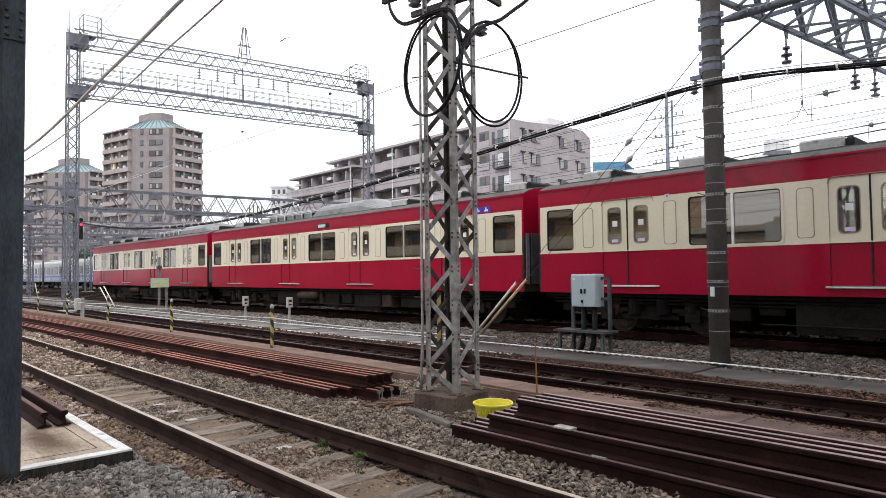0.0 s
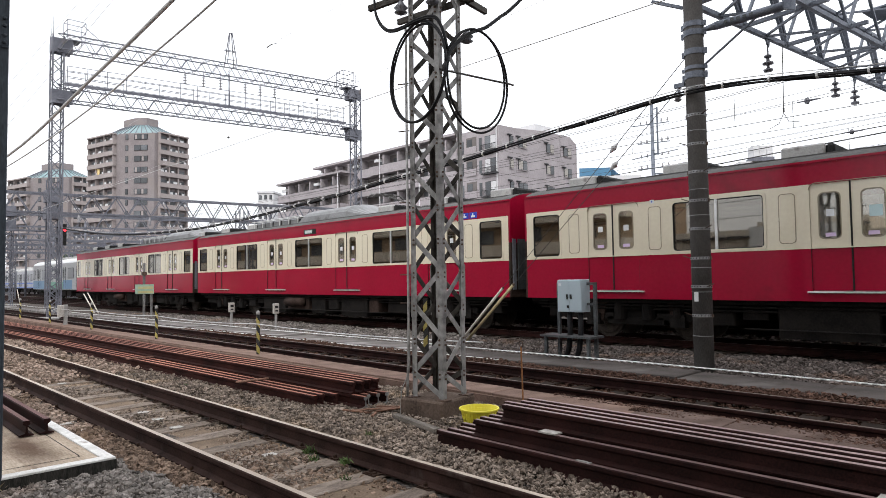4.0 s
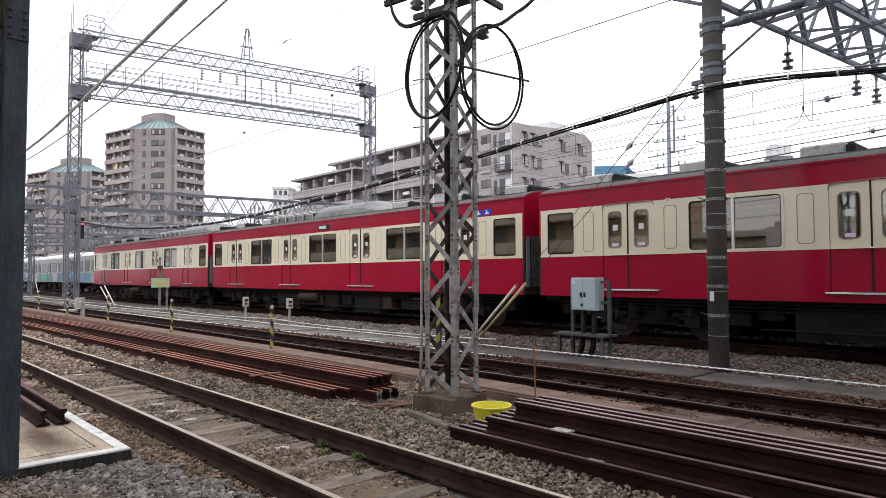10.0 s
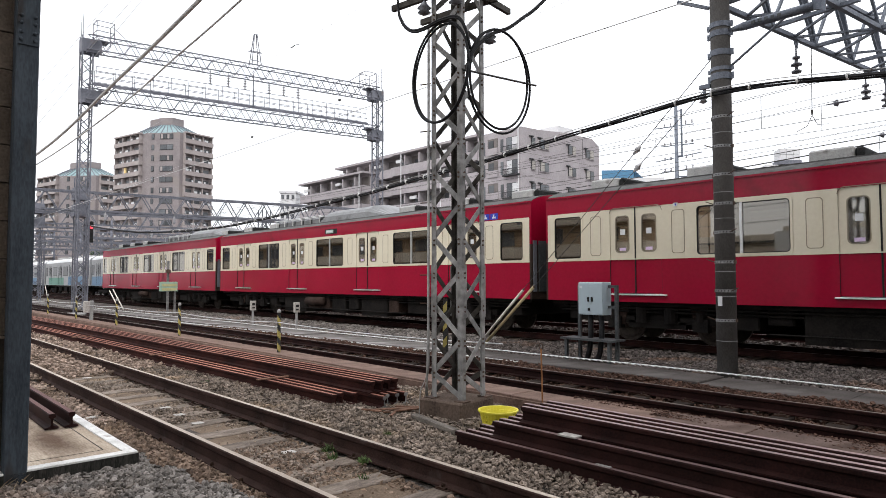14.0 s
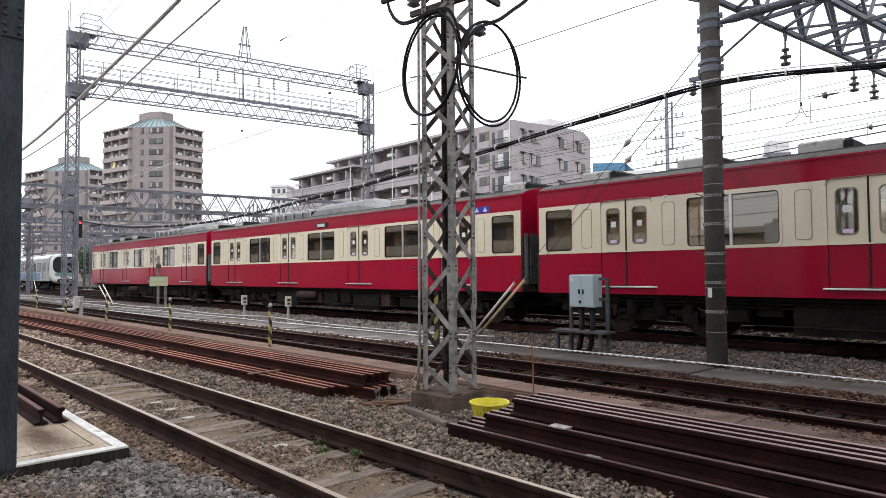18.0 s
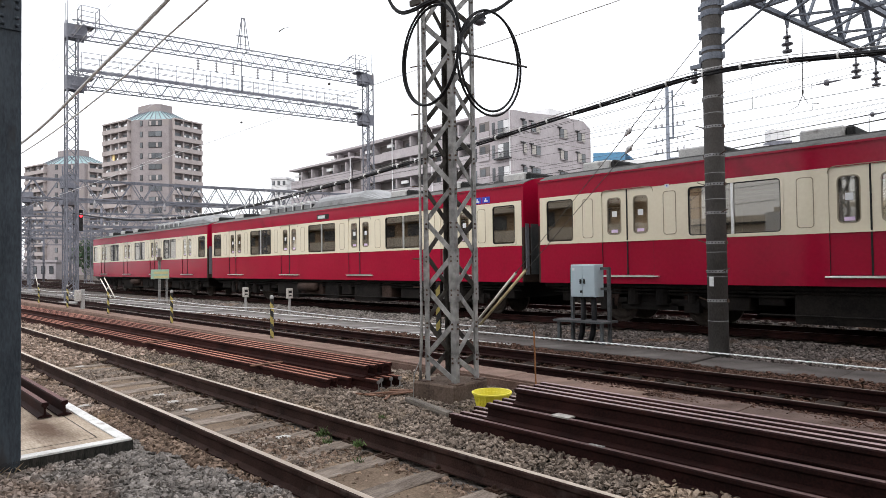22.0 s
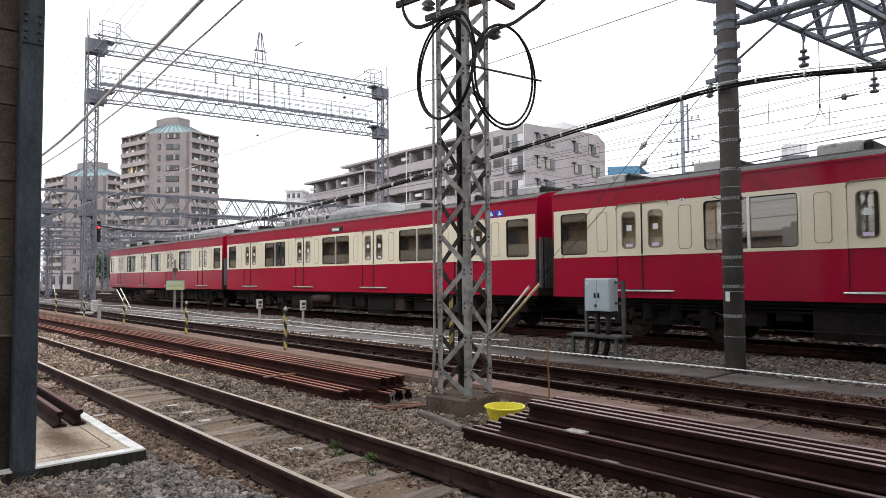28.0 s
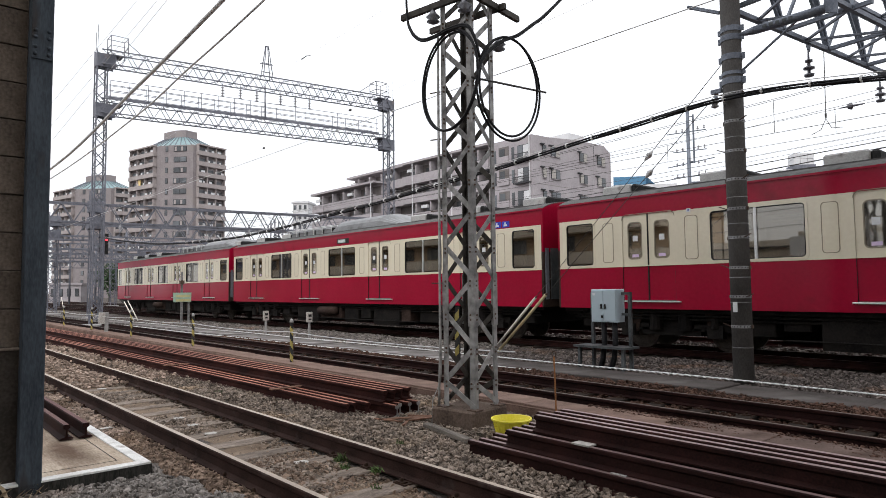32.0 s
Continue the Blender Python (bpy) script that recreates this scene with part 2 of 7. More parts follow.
PLINTH = material("stained_plinth_concrete", (0.05, 0.035, 0.027), (0.135, 0.1, 0.08), 0.9, scale=3, fine=40, bump=0.4, stain=(0.15, 0.085, 0.055), stain_scale=3, stain_at=0.64, size=0.01)
# dark copy of GALV: shade of the mast's rear side put into colour
MAST_DARK = material("shade_dark_mast_steel", (0.03, 0.027, 0.024), (0.085, 0.078, 0.07), 0.65, 0.2, scale=4, fine=14, bump=0.1, vary=0.15, size=0.003)
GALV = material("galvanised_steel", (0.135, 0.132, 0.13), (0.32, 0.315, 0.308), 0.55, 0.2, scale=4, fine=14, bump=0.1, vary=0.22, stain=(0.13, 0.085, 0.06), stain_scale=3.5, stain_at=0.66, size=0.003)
GALV_FAR = material("painted_gantry_steel", (0.115, 0.119, 0.14), (0.195, 0.2, 0.23), 0.6, 0.2, scale=1.2, fine=12, bump=0.05, stain=(0.2, 0.17, 0.16), stain_scale=1.5, stain_at=0.66)
GALV_BLUE = material("blue_grey_steel", (0.105, 0.118, 0.145), (0.19, 0.208, 0.245), 0.5, 0.3, scale=3, fine=40, bump=0.1, size=0.003)
RUSTY = material("rusty_bolt_steel", (0.05, 0.035, 0.03), (0.13, 0.09, 0.07), 0.8, 0.2, bump=0.2)
GALV_DARK = material("dark_galvanised_stand", (0.05, 0.054, 0.057), (0.11, 0.118, 0.122), 0.55, 0.2, scale=3, fine=30, bump=0.1, size=0.003)
POLE_C = material("dark_pole_concrete", (0.078, 0.074, 0.072), (0.135, 0.129, 0.125), 0.85, scale=2, fine=60, bump=0.2, stretch=(1, 1, 0.5), stain=(0.075, 0.07, 0.067), stain_scale=1.5, size=0.006)
BAND = material("steel_band", (0.16, 0.16, 0.165), (0.30, 0.30, 0.305), 0.5, 0.5, bump=0.1)
PILLAR = material("slate_blue_painted_steel", (0.03, 0.037, 0.046), (0.062, 0.075, 0.09), 0.6, 0.1, scale=3, fine=40, bump=0.15, stretch=(2, 2, 0.5), stain=(0.035, 0.026, 0.02), stain_scale=2.5, stain_at=0.6, size=0.004)
WALL_BLOCK = material("stained_block_wall", (0.06, 0.048, 0.04), (0.135, 0.11, 0.09), 0.95, scale=2, fine=40, bump=0.5, vary=0.15, stain=(0.04, 0.033, 0.028), stain_scale=1.6, size=0.01)
# plinth course and core, darker than the blocks
WALL_DARK = material("dark_wall_base", (0.028, 0.024, 0.021), (0.06, 0.052, 0.045), 0.95, scale=2, fine=40, bump=0.4)
WHITE_EDGE = material("worn_white_edge_paint", (0.5, 0.49, 0.47), (0.72, 0.71, 0.69), 0.7, scale=8, fine=80, bump=0.2, stain=(0.33, 0.3, 0.27), stain_scale=7, stain_at=0.62)
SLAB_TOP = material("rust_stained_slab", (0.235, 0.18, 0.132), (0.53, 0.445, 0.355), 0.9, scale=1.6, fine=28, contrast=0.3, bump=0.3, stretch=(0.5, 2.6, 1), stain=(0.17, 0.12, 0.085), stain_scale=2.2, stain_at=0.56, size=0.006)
# slab sides and joint lines, much darker than the slab top
SLAB_SIDE = material("dark_slab_side", (0.012, 0.012, 0.011), (0.05, 0.047, 0.042), 0.95, scale=8, fine=50, bump=0.5, stretch=(1, 4, 0.6))
RED = material("crimson_coach_paint", (0.25, 0.0032, 0.022), (0.29, 0.0045, 0.027), 0.18, spec=0.28, scale=0.7, fine=14, bump=0.0, coat=0.0, stain=(0.20, 0.005, 0.02), stain_scale=1.1, size=0.002)
CREAM = material("cream_coach_paint", (0.60, 0.54, 0.415), (0.65, 0.595, 0.465), 0.3, scale=0.7, fine=14, bump=0.0, coat=0.6, size=0.002)
SEAM = material("door_rubber_seam", (0.012, 0.012, 0.012), (0.03, 0.03, 0.03), 0.7, bump=0.05)
ROOF_GREY = material("sooty_roof_grey", (0.065, 0.063, 0.062), (0.125, 0.122, 0.12), 0.85, scale=1.5, fine=30, bump=0.15, stain=(0.045, 0.042, 0.04), stain_scale=1.5)
FAIRING = material("weathered_grey_fairing", (0.12, 0.122, 0.125), (0.22, 0.223, 0.226), 0.45, 0.3, scale=2, fine=30, bump=0.05, stain=(0.09, 0.088, 0.085), stain_scale=3)
ROOF_UNIT = material("roof_unit_paint", (0.30, 0.30, 0.295), (0.45, 0.445, 0.435), 0.6, scale=3, fine=30, bump=0.08, stain=(0.2, 0.19, 0.18), stain_scale=3)
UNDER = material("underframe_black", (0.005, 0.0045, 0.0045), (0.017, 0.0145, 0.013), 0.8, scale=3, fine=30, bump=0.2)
# brake dust; also stands in for shade on the lower coach ends
UNDER_BROWN = material("brake_dust_and_shade_brown", (0.018, 0.012, 0.01), (0.05, 0.033, 0.027), 0.85, scale=3, fine=30, bump=0.2)
WHEEL = material("wheel_steel", (0.04, 0.033, 0.03), (0.10, 0.085, 0.075), 0.55, 0.4, bump=0.1)
ALU = material("brushed_aluminium_trim", (0.5, 0.5, 0.5), (0.68, 0.68, 0.67), 0.35, 0.8, scale=6, bump=0.05)
INTERIOR = material("coach_interior", (0.38, 0.355, 0.30), (0.48, 0.45, 0.39), 0.7, scale=2, bump=0.0)
SEAT_BLUE = material("seat_cloth", (0.16, 0.07, 0.055), (0.26, 0.12, 0.09), 0.9, scale=20, bump=0.2)
PANE = glass("tinted_window", (0.38, 0.355, 0.32), 0.23, tone=(0.90, 0.86, 0.79))
PANE_DOOR = glass("clear_door_pane", (0.75, 0.72, 0.66), 0.25, rough=0.03, tone=(0.95, 0.93, 0.88))
RUBBER = material("black_cable_sheath", (0.008, 0.008, 0.009), (0.022, 0.022, 0.024), 0.5, bump=0.1)
WIRE = material("bare_wire", (0.05, 0.048, 0.047), (0.1, 0.095, 0.09), 0.5, 0.5, bump=0.0)
WIRE_GREY = material("grey_messenger_wire", (0.5, 0.5, 0.5), (0.62, 0.62, 0.62), 0.6, 0.1, bump=0.1)
PORCELAIN_DARK = material("slate_porcelain", (0.07, 0.07, 0.085), (0.13, 0.13, 0.15), 0.25, bump=0.02)
PORCELAIN = material("grey_porcelain", (0.24, 0.235, 0.25), (0.36, 0.355, 0.37), 0.25, bump=0.02)
YELLOW = material("yellow_plastic", (0.62, 0.54, 0.03), (0.74, 0.66, 0.06), 0.45, scale=5, bump=0.05, stain=(0.45, 0.40, 0.06), stain_scale=5)
BAND_YELLOW = material("faded_yellow_band", (0.27, 0.22, 0.07), (0.40, 0.33, 0.11), 0.65, scale=12, bump=0.1)
BAND_BLACK = material("black_band", (0.02, 0.02, 0.02), (0.045, 0.045, 0.045), 0.65, bump=0.1)
GUARD_RUST = material("orange_rusted_rod", (0.16, 0.07, 0.03), (0.30, 0.14, 0.06), 0.8, scale=20, bump=0.2)
GUARD = material("straw_guy_guard_plastic", (0.38, 0.31, 0.18), (0.54, 0.45, 0.28), 0.55, scale=6, bump=0.1, stain=(0.3, 0.22, 0.1), stain_scale=4)
GUARD_WHITE = material("white_guy_guard_plastic", (0.46, 0.43, 0.38), (0.62, 0.59, 0.54), 0.55, scale=6, bump=0.05)
CAB_GREY = material("pale_grey_cabinet_paint", (0.35, 0.42, 0.46), (0.39, 0.46, 0.50), 0.5, scale=1.5, fine=6, bump=0.02, contrast=0.2)
ROPE_WHITE = material("white_marker_rope", (0.55, 0.55, 0.54), (0.75, 0.75, 0.74), 0.7, bump=0.1)
SIGN_GREEN = material("green_sign_panel", (0.27, 0.40, 0.31), (0.35, 0.48, 0.38), 0.5, bump=0.02)
SIGN_YELLOW = material("yellow_sign_panel", (0.42, 0.39, 0.2), (0.52, 0.48, 0.26), 0.5, bump=0.02)
WOOD_SCRAP = material("reddish_scrap_timber", (0.07, 0.038, 0.026), (0.22, 0.125, 0.088), 0.9, scale=5, fine=60, bump=0.4, stretch=(0.5, 3, 3), vary=0.25)
PLANK_GREY = material("weathered_grey_plank", (0.05, 0.043, 0.037), (0.21, 0.185, 0.16), 0.9, scale=4, fine=60, bump=0.3, stretch=(0.5, 4, 4))
TILE_TAN = material("tan_tile_facade", (0.225, 0.20, 0.203), (0.285, 0.257, 0.258), 0.8, scale=0.4, fine=3, bump=0.05, stain=(0.27, 0.24, 0.23), stain_scale=0.25)
TILE_PALE = material("pale_tile_balcony", (0.32, 0.283, 0.275), (0.385, 0.345, 0.335), 0.8, scale=0.4, fine=3, bump=0.05)
APT_TILE = material("pinkish_grey_tile_facade", (0.315, 0.29, 0.30), (0.39, 0.36, 0.372), 0.8, scale=0.5, fine=4, bump=0.08, stain=(0.295, 0.272, 0.282), stain_scale=0.3)
# gallery and loggia shade put into the wall colour; also draws tile joints
APT_DARK = material("shade_toned_recess_wall", (0.13, 0.115, 0.11), (0.2, 0.18, 0.175), 0.9, scale=0.7, bump=0.05)
COPPER = material("verdigris_roof", (0.115, 0.20, 0.21), (0.21, 0.31, 0.32), 0.3, scale=0.5, fine=4, bump=0.1, stretch=(2, 2, 0.3))
FAR_GLASS = material("far_window_glass", (0.035, 0.039, 0.045), (0.12, 0.13, 0.14), 0.3, scale=0.3, bump=0.0, vary=0.5)
FRAME_DARK = material("dark_window_frame", (0.04, 0.04, 0.042), (0.075, 0.075, 0.08), 0.5, bump=0.0)
OFFWHITE = material("off_white_render", (0.55, 0.55, 0.56), (0.66, 0.66, 0.67), 0.8, scale=0.6, bump=0.05)
BLUE_SHEET = material("blue_sheet_metal", (0.08, 0.20, 0.33), (0.12, 0.26, 0.40), 0.5, bump=0.05)
STAINLESS = material("stainless_coach_side", (0.32, 0.325, 0.335), (0.40, 0.405, 0.415), 0.5, 0.1, scale=0.8, fine=20, bump=0.03, stretch=(1, 1, 4))
WHITE_PAINT = material("white_coach_paint", (0.6, 0.61, 0.62), (0.68, 0.69, 0.70), 0.5, scale=1, bump=0.02)
BLUE_BAND = material("blue_side_band", (0.13, 0.22, 0.34), (0.19, 0.28, 0.38), 0.55, scale=0.4, bump=0.0)
GREEN_BAND = material("green_side_band", (0.12, 0.27, 0.22), (0.18, 0.32, 0.27), 0.55, scale=0.4, bump=0.0)
BLUE_LINE = material("deep_blue_side_stripe", (0.03, 0.10, 0.42), (0.05, 0.13, 0.48), 0.4, bump=0.0)
GREY_STEEL_COACH = material("dull_steel_coach_side", (0.30, 0.31, 0.34), (0.40, 0.41, 0.44), 0.4, 0.35, scale=0.8, bump=0.03)
PAPER = material("white_notice_paper", (0.55, 0.56, 0.57), (0.65, 0.66, 0.67), 0.8, bump=0.0)
NOTICE_BLUE = material("blue_notice", (0.03, 0.05, 0.35), (0.04, 0.06, 0.42), 0.6, bump=0.0)
NOTICE_PALE = material("pale_blue_notice", (0.42, 0.56, 0.58), (0.50, 0.63, 0.65), 0.6, bump=0.0)
NOTICE_PINK = material("pink_violet_sticker", (0.55, 0.42, 0.60), (0.65, 0.52, 0.68), 0.6, bump=0.0)
DISPLAY_TEAL = material("pale_destination_panel", (0.34, 0.38, 0.37), (0.42, 0.46, 0.45), 0.4, bump=0.0)
LEAF = material("weed_leaf", (0.04, 0.065, 0.022), (0.08, 0.12, 0.042), 0.7, vary=0.3, bump=0.0)
DRY_GRASS = material("dry_straw_grass", (0.26, 0.20, 0.13), (0.42, 0.34, 0.24), 0.85, vary=0.3, bump=0.0)
TREE_LEAF = material("dark_tree_leaf", (0.03, 0.055, 0.03), (0.06, 0.095, 0.05), 0.8, vary=0.4, bump=0.0)
BARK = material("tree_bark", (0.06, 0.05, 0.04), (0.12, 0.10, 0.08), 0.9, bump=0.3)
BACK_BEIGE = material("beige_building_face", (0.50, 0.45, 0.38), (0.64, 0.58, 0.50), 0.8, scale=0.5, bump=0.1)
BACK_BROWN = material("brown_brick_face", (0.34, 0.25, 0.17), (0.46, 0.35, 0.25), 0.85, scale=0.5, bump=0.1)
RED_LAMP = glowing("red_signal_lens", (1.0, 0.02, 0.03), 6.0)
WARM_LAMP = glowing("warm_balcony_light", (0.8, 0.62, 0.30), 0.25)
# darker cream: groove shadow put into outline colour; also the door gasket
CREAM_LINE = material("cream_shadow_tone", (0.22, 0.19, 0.14), (0.30, 0.26, 0.2), 0.6, bump=0.0)


# ---- mesh helpers ----
class Mesh:
    """Gathers boxes, bars, tubes and extruded profiles into one mesh."""

    def __init__(self):
        self.v, self.f, self.m = [], [], []

    def add(self, verts, faces, slot=0):
        k = len(self.v)
        self.v.extend(verts)
        self.f.extend([tuple(k + i for i in f) for f in faces])
        self.m.extend([slot] * len(faces))
        return self

    def box(self, x0, x1, y0, y1, z0, z1, slot=0):
        vs = [(x, y, z) for z in (z0, z1) for y in (y0, y1) for x in (x0, x1)]
        return self.add(vs, [(0, 2, 3, 1), (4, 5, 7, 6), (0, 1, 5, 4), (2, 6, 7, 3), (0, 4, 6, 2), (1, 3, 7, 5)], slot)

    def chamfer(self, x0, x1, y0, y1, z0, z1, c, slot=0):
        """A box with its long top and upright edges cut by c."""
        pr = [(x0 + c, y0), (x1 - c, y0), (x1, y0 + c), (x1, y1 - c), (x1 - c, y1), (x0 + c, y1), (x0, y1 - c), (x0, y0 + c)]
        pt = [(min(max(x, x0 + c), x1 - c), min(max(y, y0 + c), y1 - c)) for x, y in pr]
        vs = [(x, y, z0) for x, y in pr] + [(x, y, z1 - c) for x, y in pr] + [(x, y, z1) for x, y in pt]
        fs = [tuple(range(7, -1, -1)), tuple(range(16, 24))]
        for r in (0, 8):
            fs += [(r + i, r + (i + 1) % 8, r + 8 + (i + 1) % 8, r + 8 + i) for i in range(8)]
        return self.add(vs, fs, slot)

    def frame_of(self, a, b):
        a, b = Vector(a), Vector(b)
        d = (b - a).normalized()
        s = d.cross(Vector((0, 0, 1)))
        s = Vector((1, 0, 0)) if s.length < 1e-4 else s.normalized()
        return a, b, d, s, s.cross(d)

    def bar(self, a, b, w, h=None, slot=0):
        h = w if h is None else h
        a, b, d, s, u = self.frame_of(a, b)
        vs = [tuple(p + s * i * w / 2 + u * j * h / 2) for p in (a, b) for i, j in ((-1, -1), (1, -1), (1, 1), (-1, 1))]
        return self.add(vs, [(3, 2, 1, 0), (4, 5, 6, 7), (0, 1, 5, 4), (1, 2, 6, 5), (2, 3, 7, 6), (3, 0, 4, 7)], slot)

    def rod(self, a, b, r, r2=None, n=8, slot=0):
        r2 = r if r2 is None else r2
        a, b, d, s, u = self.frame_of(a, b)
        cs = [(math.cos(2 * math.pi * i / n), math.sin(2 * math.pi * i / n)) for i in range(n)]
        vs = [tuple(a + (s * c + u * q) * r) for c, q in cs] + [tuple(b + (s * c + u * q) * r2) for c, q in cs]
        fs = [(i, (i + 1) % n, n + (i + 1) % n, n + i) for i in range(n)] + [tuple(range(n - 1, -1, -1)), tuple(range(n, 2 * n))]
        return self.add(vs, fs, slot)

    def lathe(self, axis, rings, n=16, slot=0, at=(0, 0, 0), caps=True):
        """Rings of (along, radius) about an axis: 'x', 'y' or 'z'."""
        vs = []
        for h, r in rings:
            for i in range(n):
                c, q = r * math.cos(2 * math.pi * i / n), r * math.sin(2 * math.pi * i / n)
                p = {"x": (h, c, q), "y": (q, h, c), "z": (c, q, h)}[axis]
                vs.append(tuple(p[k] + at[k] for k in range(3)))
        fs = [(j * n + i, j * n + (i + 1) % n, (j + 1) * n + (i + 1) % n, (j + 1) * n + i) for j in range(len(rings) - 1) for i in range(n)]
        if caps:
            fs += [tuple(range(n - 1, -1, -1)), tuple(range((len(rings) - 1) * n, len(rings) * n))]
        return self.add(vs, fs, slot)

    def tube(self, points, r, n=6, slot=0):
        """A round cable along a path."""
        pts = [Vector(p) for p in points]
        vs, up = [], None
        for i, p in enumerate(pts):
            d = (pts[min(i + 1, len(pts) - 1)] - pts[max(i - 1, 0)]).normalized()
            if up is None:
                up = Vector((0, 0, 1)) if abs(d.z) < 0.9 else Vector((1, 0, 0))
            s = d.cross(up).normalized()
            up = s.cross(d)
            for k in range(n):
                a = 2 * math.pi * k / n
                vs.append(tuple(p + (s * math.cos(a) + up * math.sin(a)) * r))
        fs = [(j * n + i, j * n + (i + 1) % n, (j + 1) * n + (i + 1) % n, (j + 1) * n + i) for j in range(len(pts) - 1) for i in range(n)]
        fs += [tuple(range(n - 1, -1, -1)), tuple(range((len(pts) - 1) * n, len(pts) * n))]
        return self.add(vs, fs, slot)

    def prism_x(self, profile, x0, x1, slots=None):
        """A closed (y, z) profile drawn along x; slots gives a material for each side."""
        n = len(profile)
        k = len(self.v)
        self.v += [(x0, y, z) for y, z in profile] + [(x1, y, z) for y, z in profile]
        for i in range(n):
            self.f.append((k + i, k + n + i, k + n + (i + 1) % n, k + (i + 1) % n))
            self.m.append(slots[i] if slots else 0)
        self.f += [tuple(k + i for i in range(n)), tuple(k + n + i for i in range(n - 1, -1, -1))]
        self.m += [0, 0]
        return self

    def data(self, name, *mats, smooth=False):
        me = bpy.data.meshes.new(name)
        me.from_pydata(self.v, [], self.f)
        for m in mats:
            me.materials.append(m)
        if len(mats) > 1:
            me.polygons.foreach_set("material_index", self.m)
        if smooth:
            me.polygons.foreach_set("use_smooth", [True] * len(me.polygons))
        me.update()
        return me


def part(name, mesh, mats, parent, label="", at=None, smooth=False):
    """One mesh object under a thing or a part."""
    mats = mats if isinstance(mats, tuple) else (mats,)
    ob = new(name, mesh if isinstance(mesh, bpy.types.Mesh) else mesh.data(name, *mats, smooth=smooth))
    ob.parent = parent
    if at:
        ob.location = at
    return tagged(ob, label)


def thing(name, at, label, category, group="", kind="", turn=0.0):
    ob = new(name)
    ob.empty_display_size = 0.2
    ob.matrix_basis = pose(*at, 0, 0, turn)
    return tagged(ob, label, category, group, kind)


def single(name, mesh, mats, label, category="", group="", kind="", at=(0, 0, 0), smooth=False, turn=0.0):
    """A thing that is one mesh."""
    mats = mats if isinstance(mats, tuple) else (mats,)
    ob = new(name, mesh.data(name, *mats, smooth=smooth))
    ob.matrix_basis = pose(*at, 0, 0, turn)
    return tagged(ob, label, category, group, kind)


def sag(a, b, drop, n=24):
    """Points of a hanging line from a to b."""
    a, b = Vector(a), Vector(b)
    return [a.lerp(b, i / n) - Vector((0, 0, 4 * drop * (i / n) * (1 - i / n))) for i in range(n + 1)]


def rounded(x0, x1, z0, z1, r, n=4):
    """A rounded rectangle as (x, z) points, counter-clockwise."""
    pts = []
    for cx, cz, a in ((x1 - r, z0 + r, -90), (x1 - r, z1 - r, 0), (x0 + r, z1 - r, 90), (x0 + r, z0 + r, 180)):
        pts += [(cx + r * math.cos(radians(a + 90 * i / n)), cz + r * math.sin(radians(a + 90 * i / n))) for i in range(n + 1)]
    return pts


def plate(outline, y0, y1):
    """A flat plate with that outline in x and z, between two depths (y0 is the face)."""
    n = len(outline)
    m = Mesh()
    m.add([(x, y0, z) for x, z in outline] + [(x, y1, z) for x, z in outline],
          [tuple(range(n)), tuple(range(2 * n - 1, n - 1, -1))] + [(i, n + i, n + (i + 1) % n, (i + 1) % n) for i in range(n)])
    return m


def ring(outer, inner, y0, y1):
    """A frame between two outlines of equally many points."""
    n = len(outer)
    m = Mesh()
    vs = [(x, y0, z) for x, z in outer] + [(x, y0, z) for x, z in inner] + [(x, y1, z) for x, z in outer] + [(x, y1, z) for x, z in inner]
    fs = []
    for i in range(n):
        j = (i + 1) % n
        fs += [(i, j, n + j, n + i), (2 * n + i, 3 * n + i, 3 * n + j, 2 * n + j), (i, 2 * n + i, 2 * n + j, j), (n + i, n + j, 3 * n + j, 3 * n + i)]
    return m.add(vs, fs)


# ---- ground and tracks ----
def ground_sheet():
    """One sheet to the horizon, finer and slightly uneven where the camera stands."""
    xs = [-2500, -900, -400, -200, -120, -80] + [-60 + 1.5 * i for i in range(54)] + [40, 80, 200, 900, 2500]
    ys = [-2500, -600, -100, -40] + [-24 + 0.5 * i for i in range(90)] + [30, 60, 120, 250, 600, 2500]
    rnd = np.random.RandomState(3)
    vs = []
    for x in xs:
        for y in ys:
            z = -0.24
            if -60 < x < 22 and -15 < y < 0:
                z += 0.025 * noise.noise(Vector((x * 0.9, y * 0.9, 0))) + 0.02 * (rnd.rand() - 0.5)
            if -60 < x < 22 and -11.3 < y < -8.9:
                z -= 0.035
            vs.append((x, y, z))
    k = len(ys)
    fs = [(i * k + j, (i + 1) * k + j, (i + 1) * k + j + 1, i * k + j + 1) for i in range(len(xs) - 1) for j in range(k - 1)]
    m = Mesh()
    m.add(vs, fs)
    single("ground", m, BALLAST, "grey crushed-stone ballast ground of the railway yard", "ground", kind="structure", smooth=True)


ground_sheet()

RAIL_PROFILE = [(-0.0635, 0), (0.0635, 0), (0.0635, 0.012), (0.012, 0.03), (0.008, 0.1), (0.0325, 0.118), (0.0325, 0.144), (0.024, 0.153), (-0.024, 0.153), (-0.0325, 0.144), (-0.0325, 0.118), (-0.008, 0.1), (-0.012, 0.03), (-0.0635, 0.012)]


def rail_mesh(length, head_sides=(7,), side=None, head=None, name="rail", tall=1.0):
    m = Mesh()
    m.prism_x([(y, z * tall) for y, z in RAIL_PROFILE], 0, length, [1 if i in head_sides else 0 for i in range(14)])
    return m.data(name, side, head)


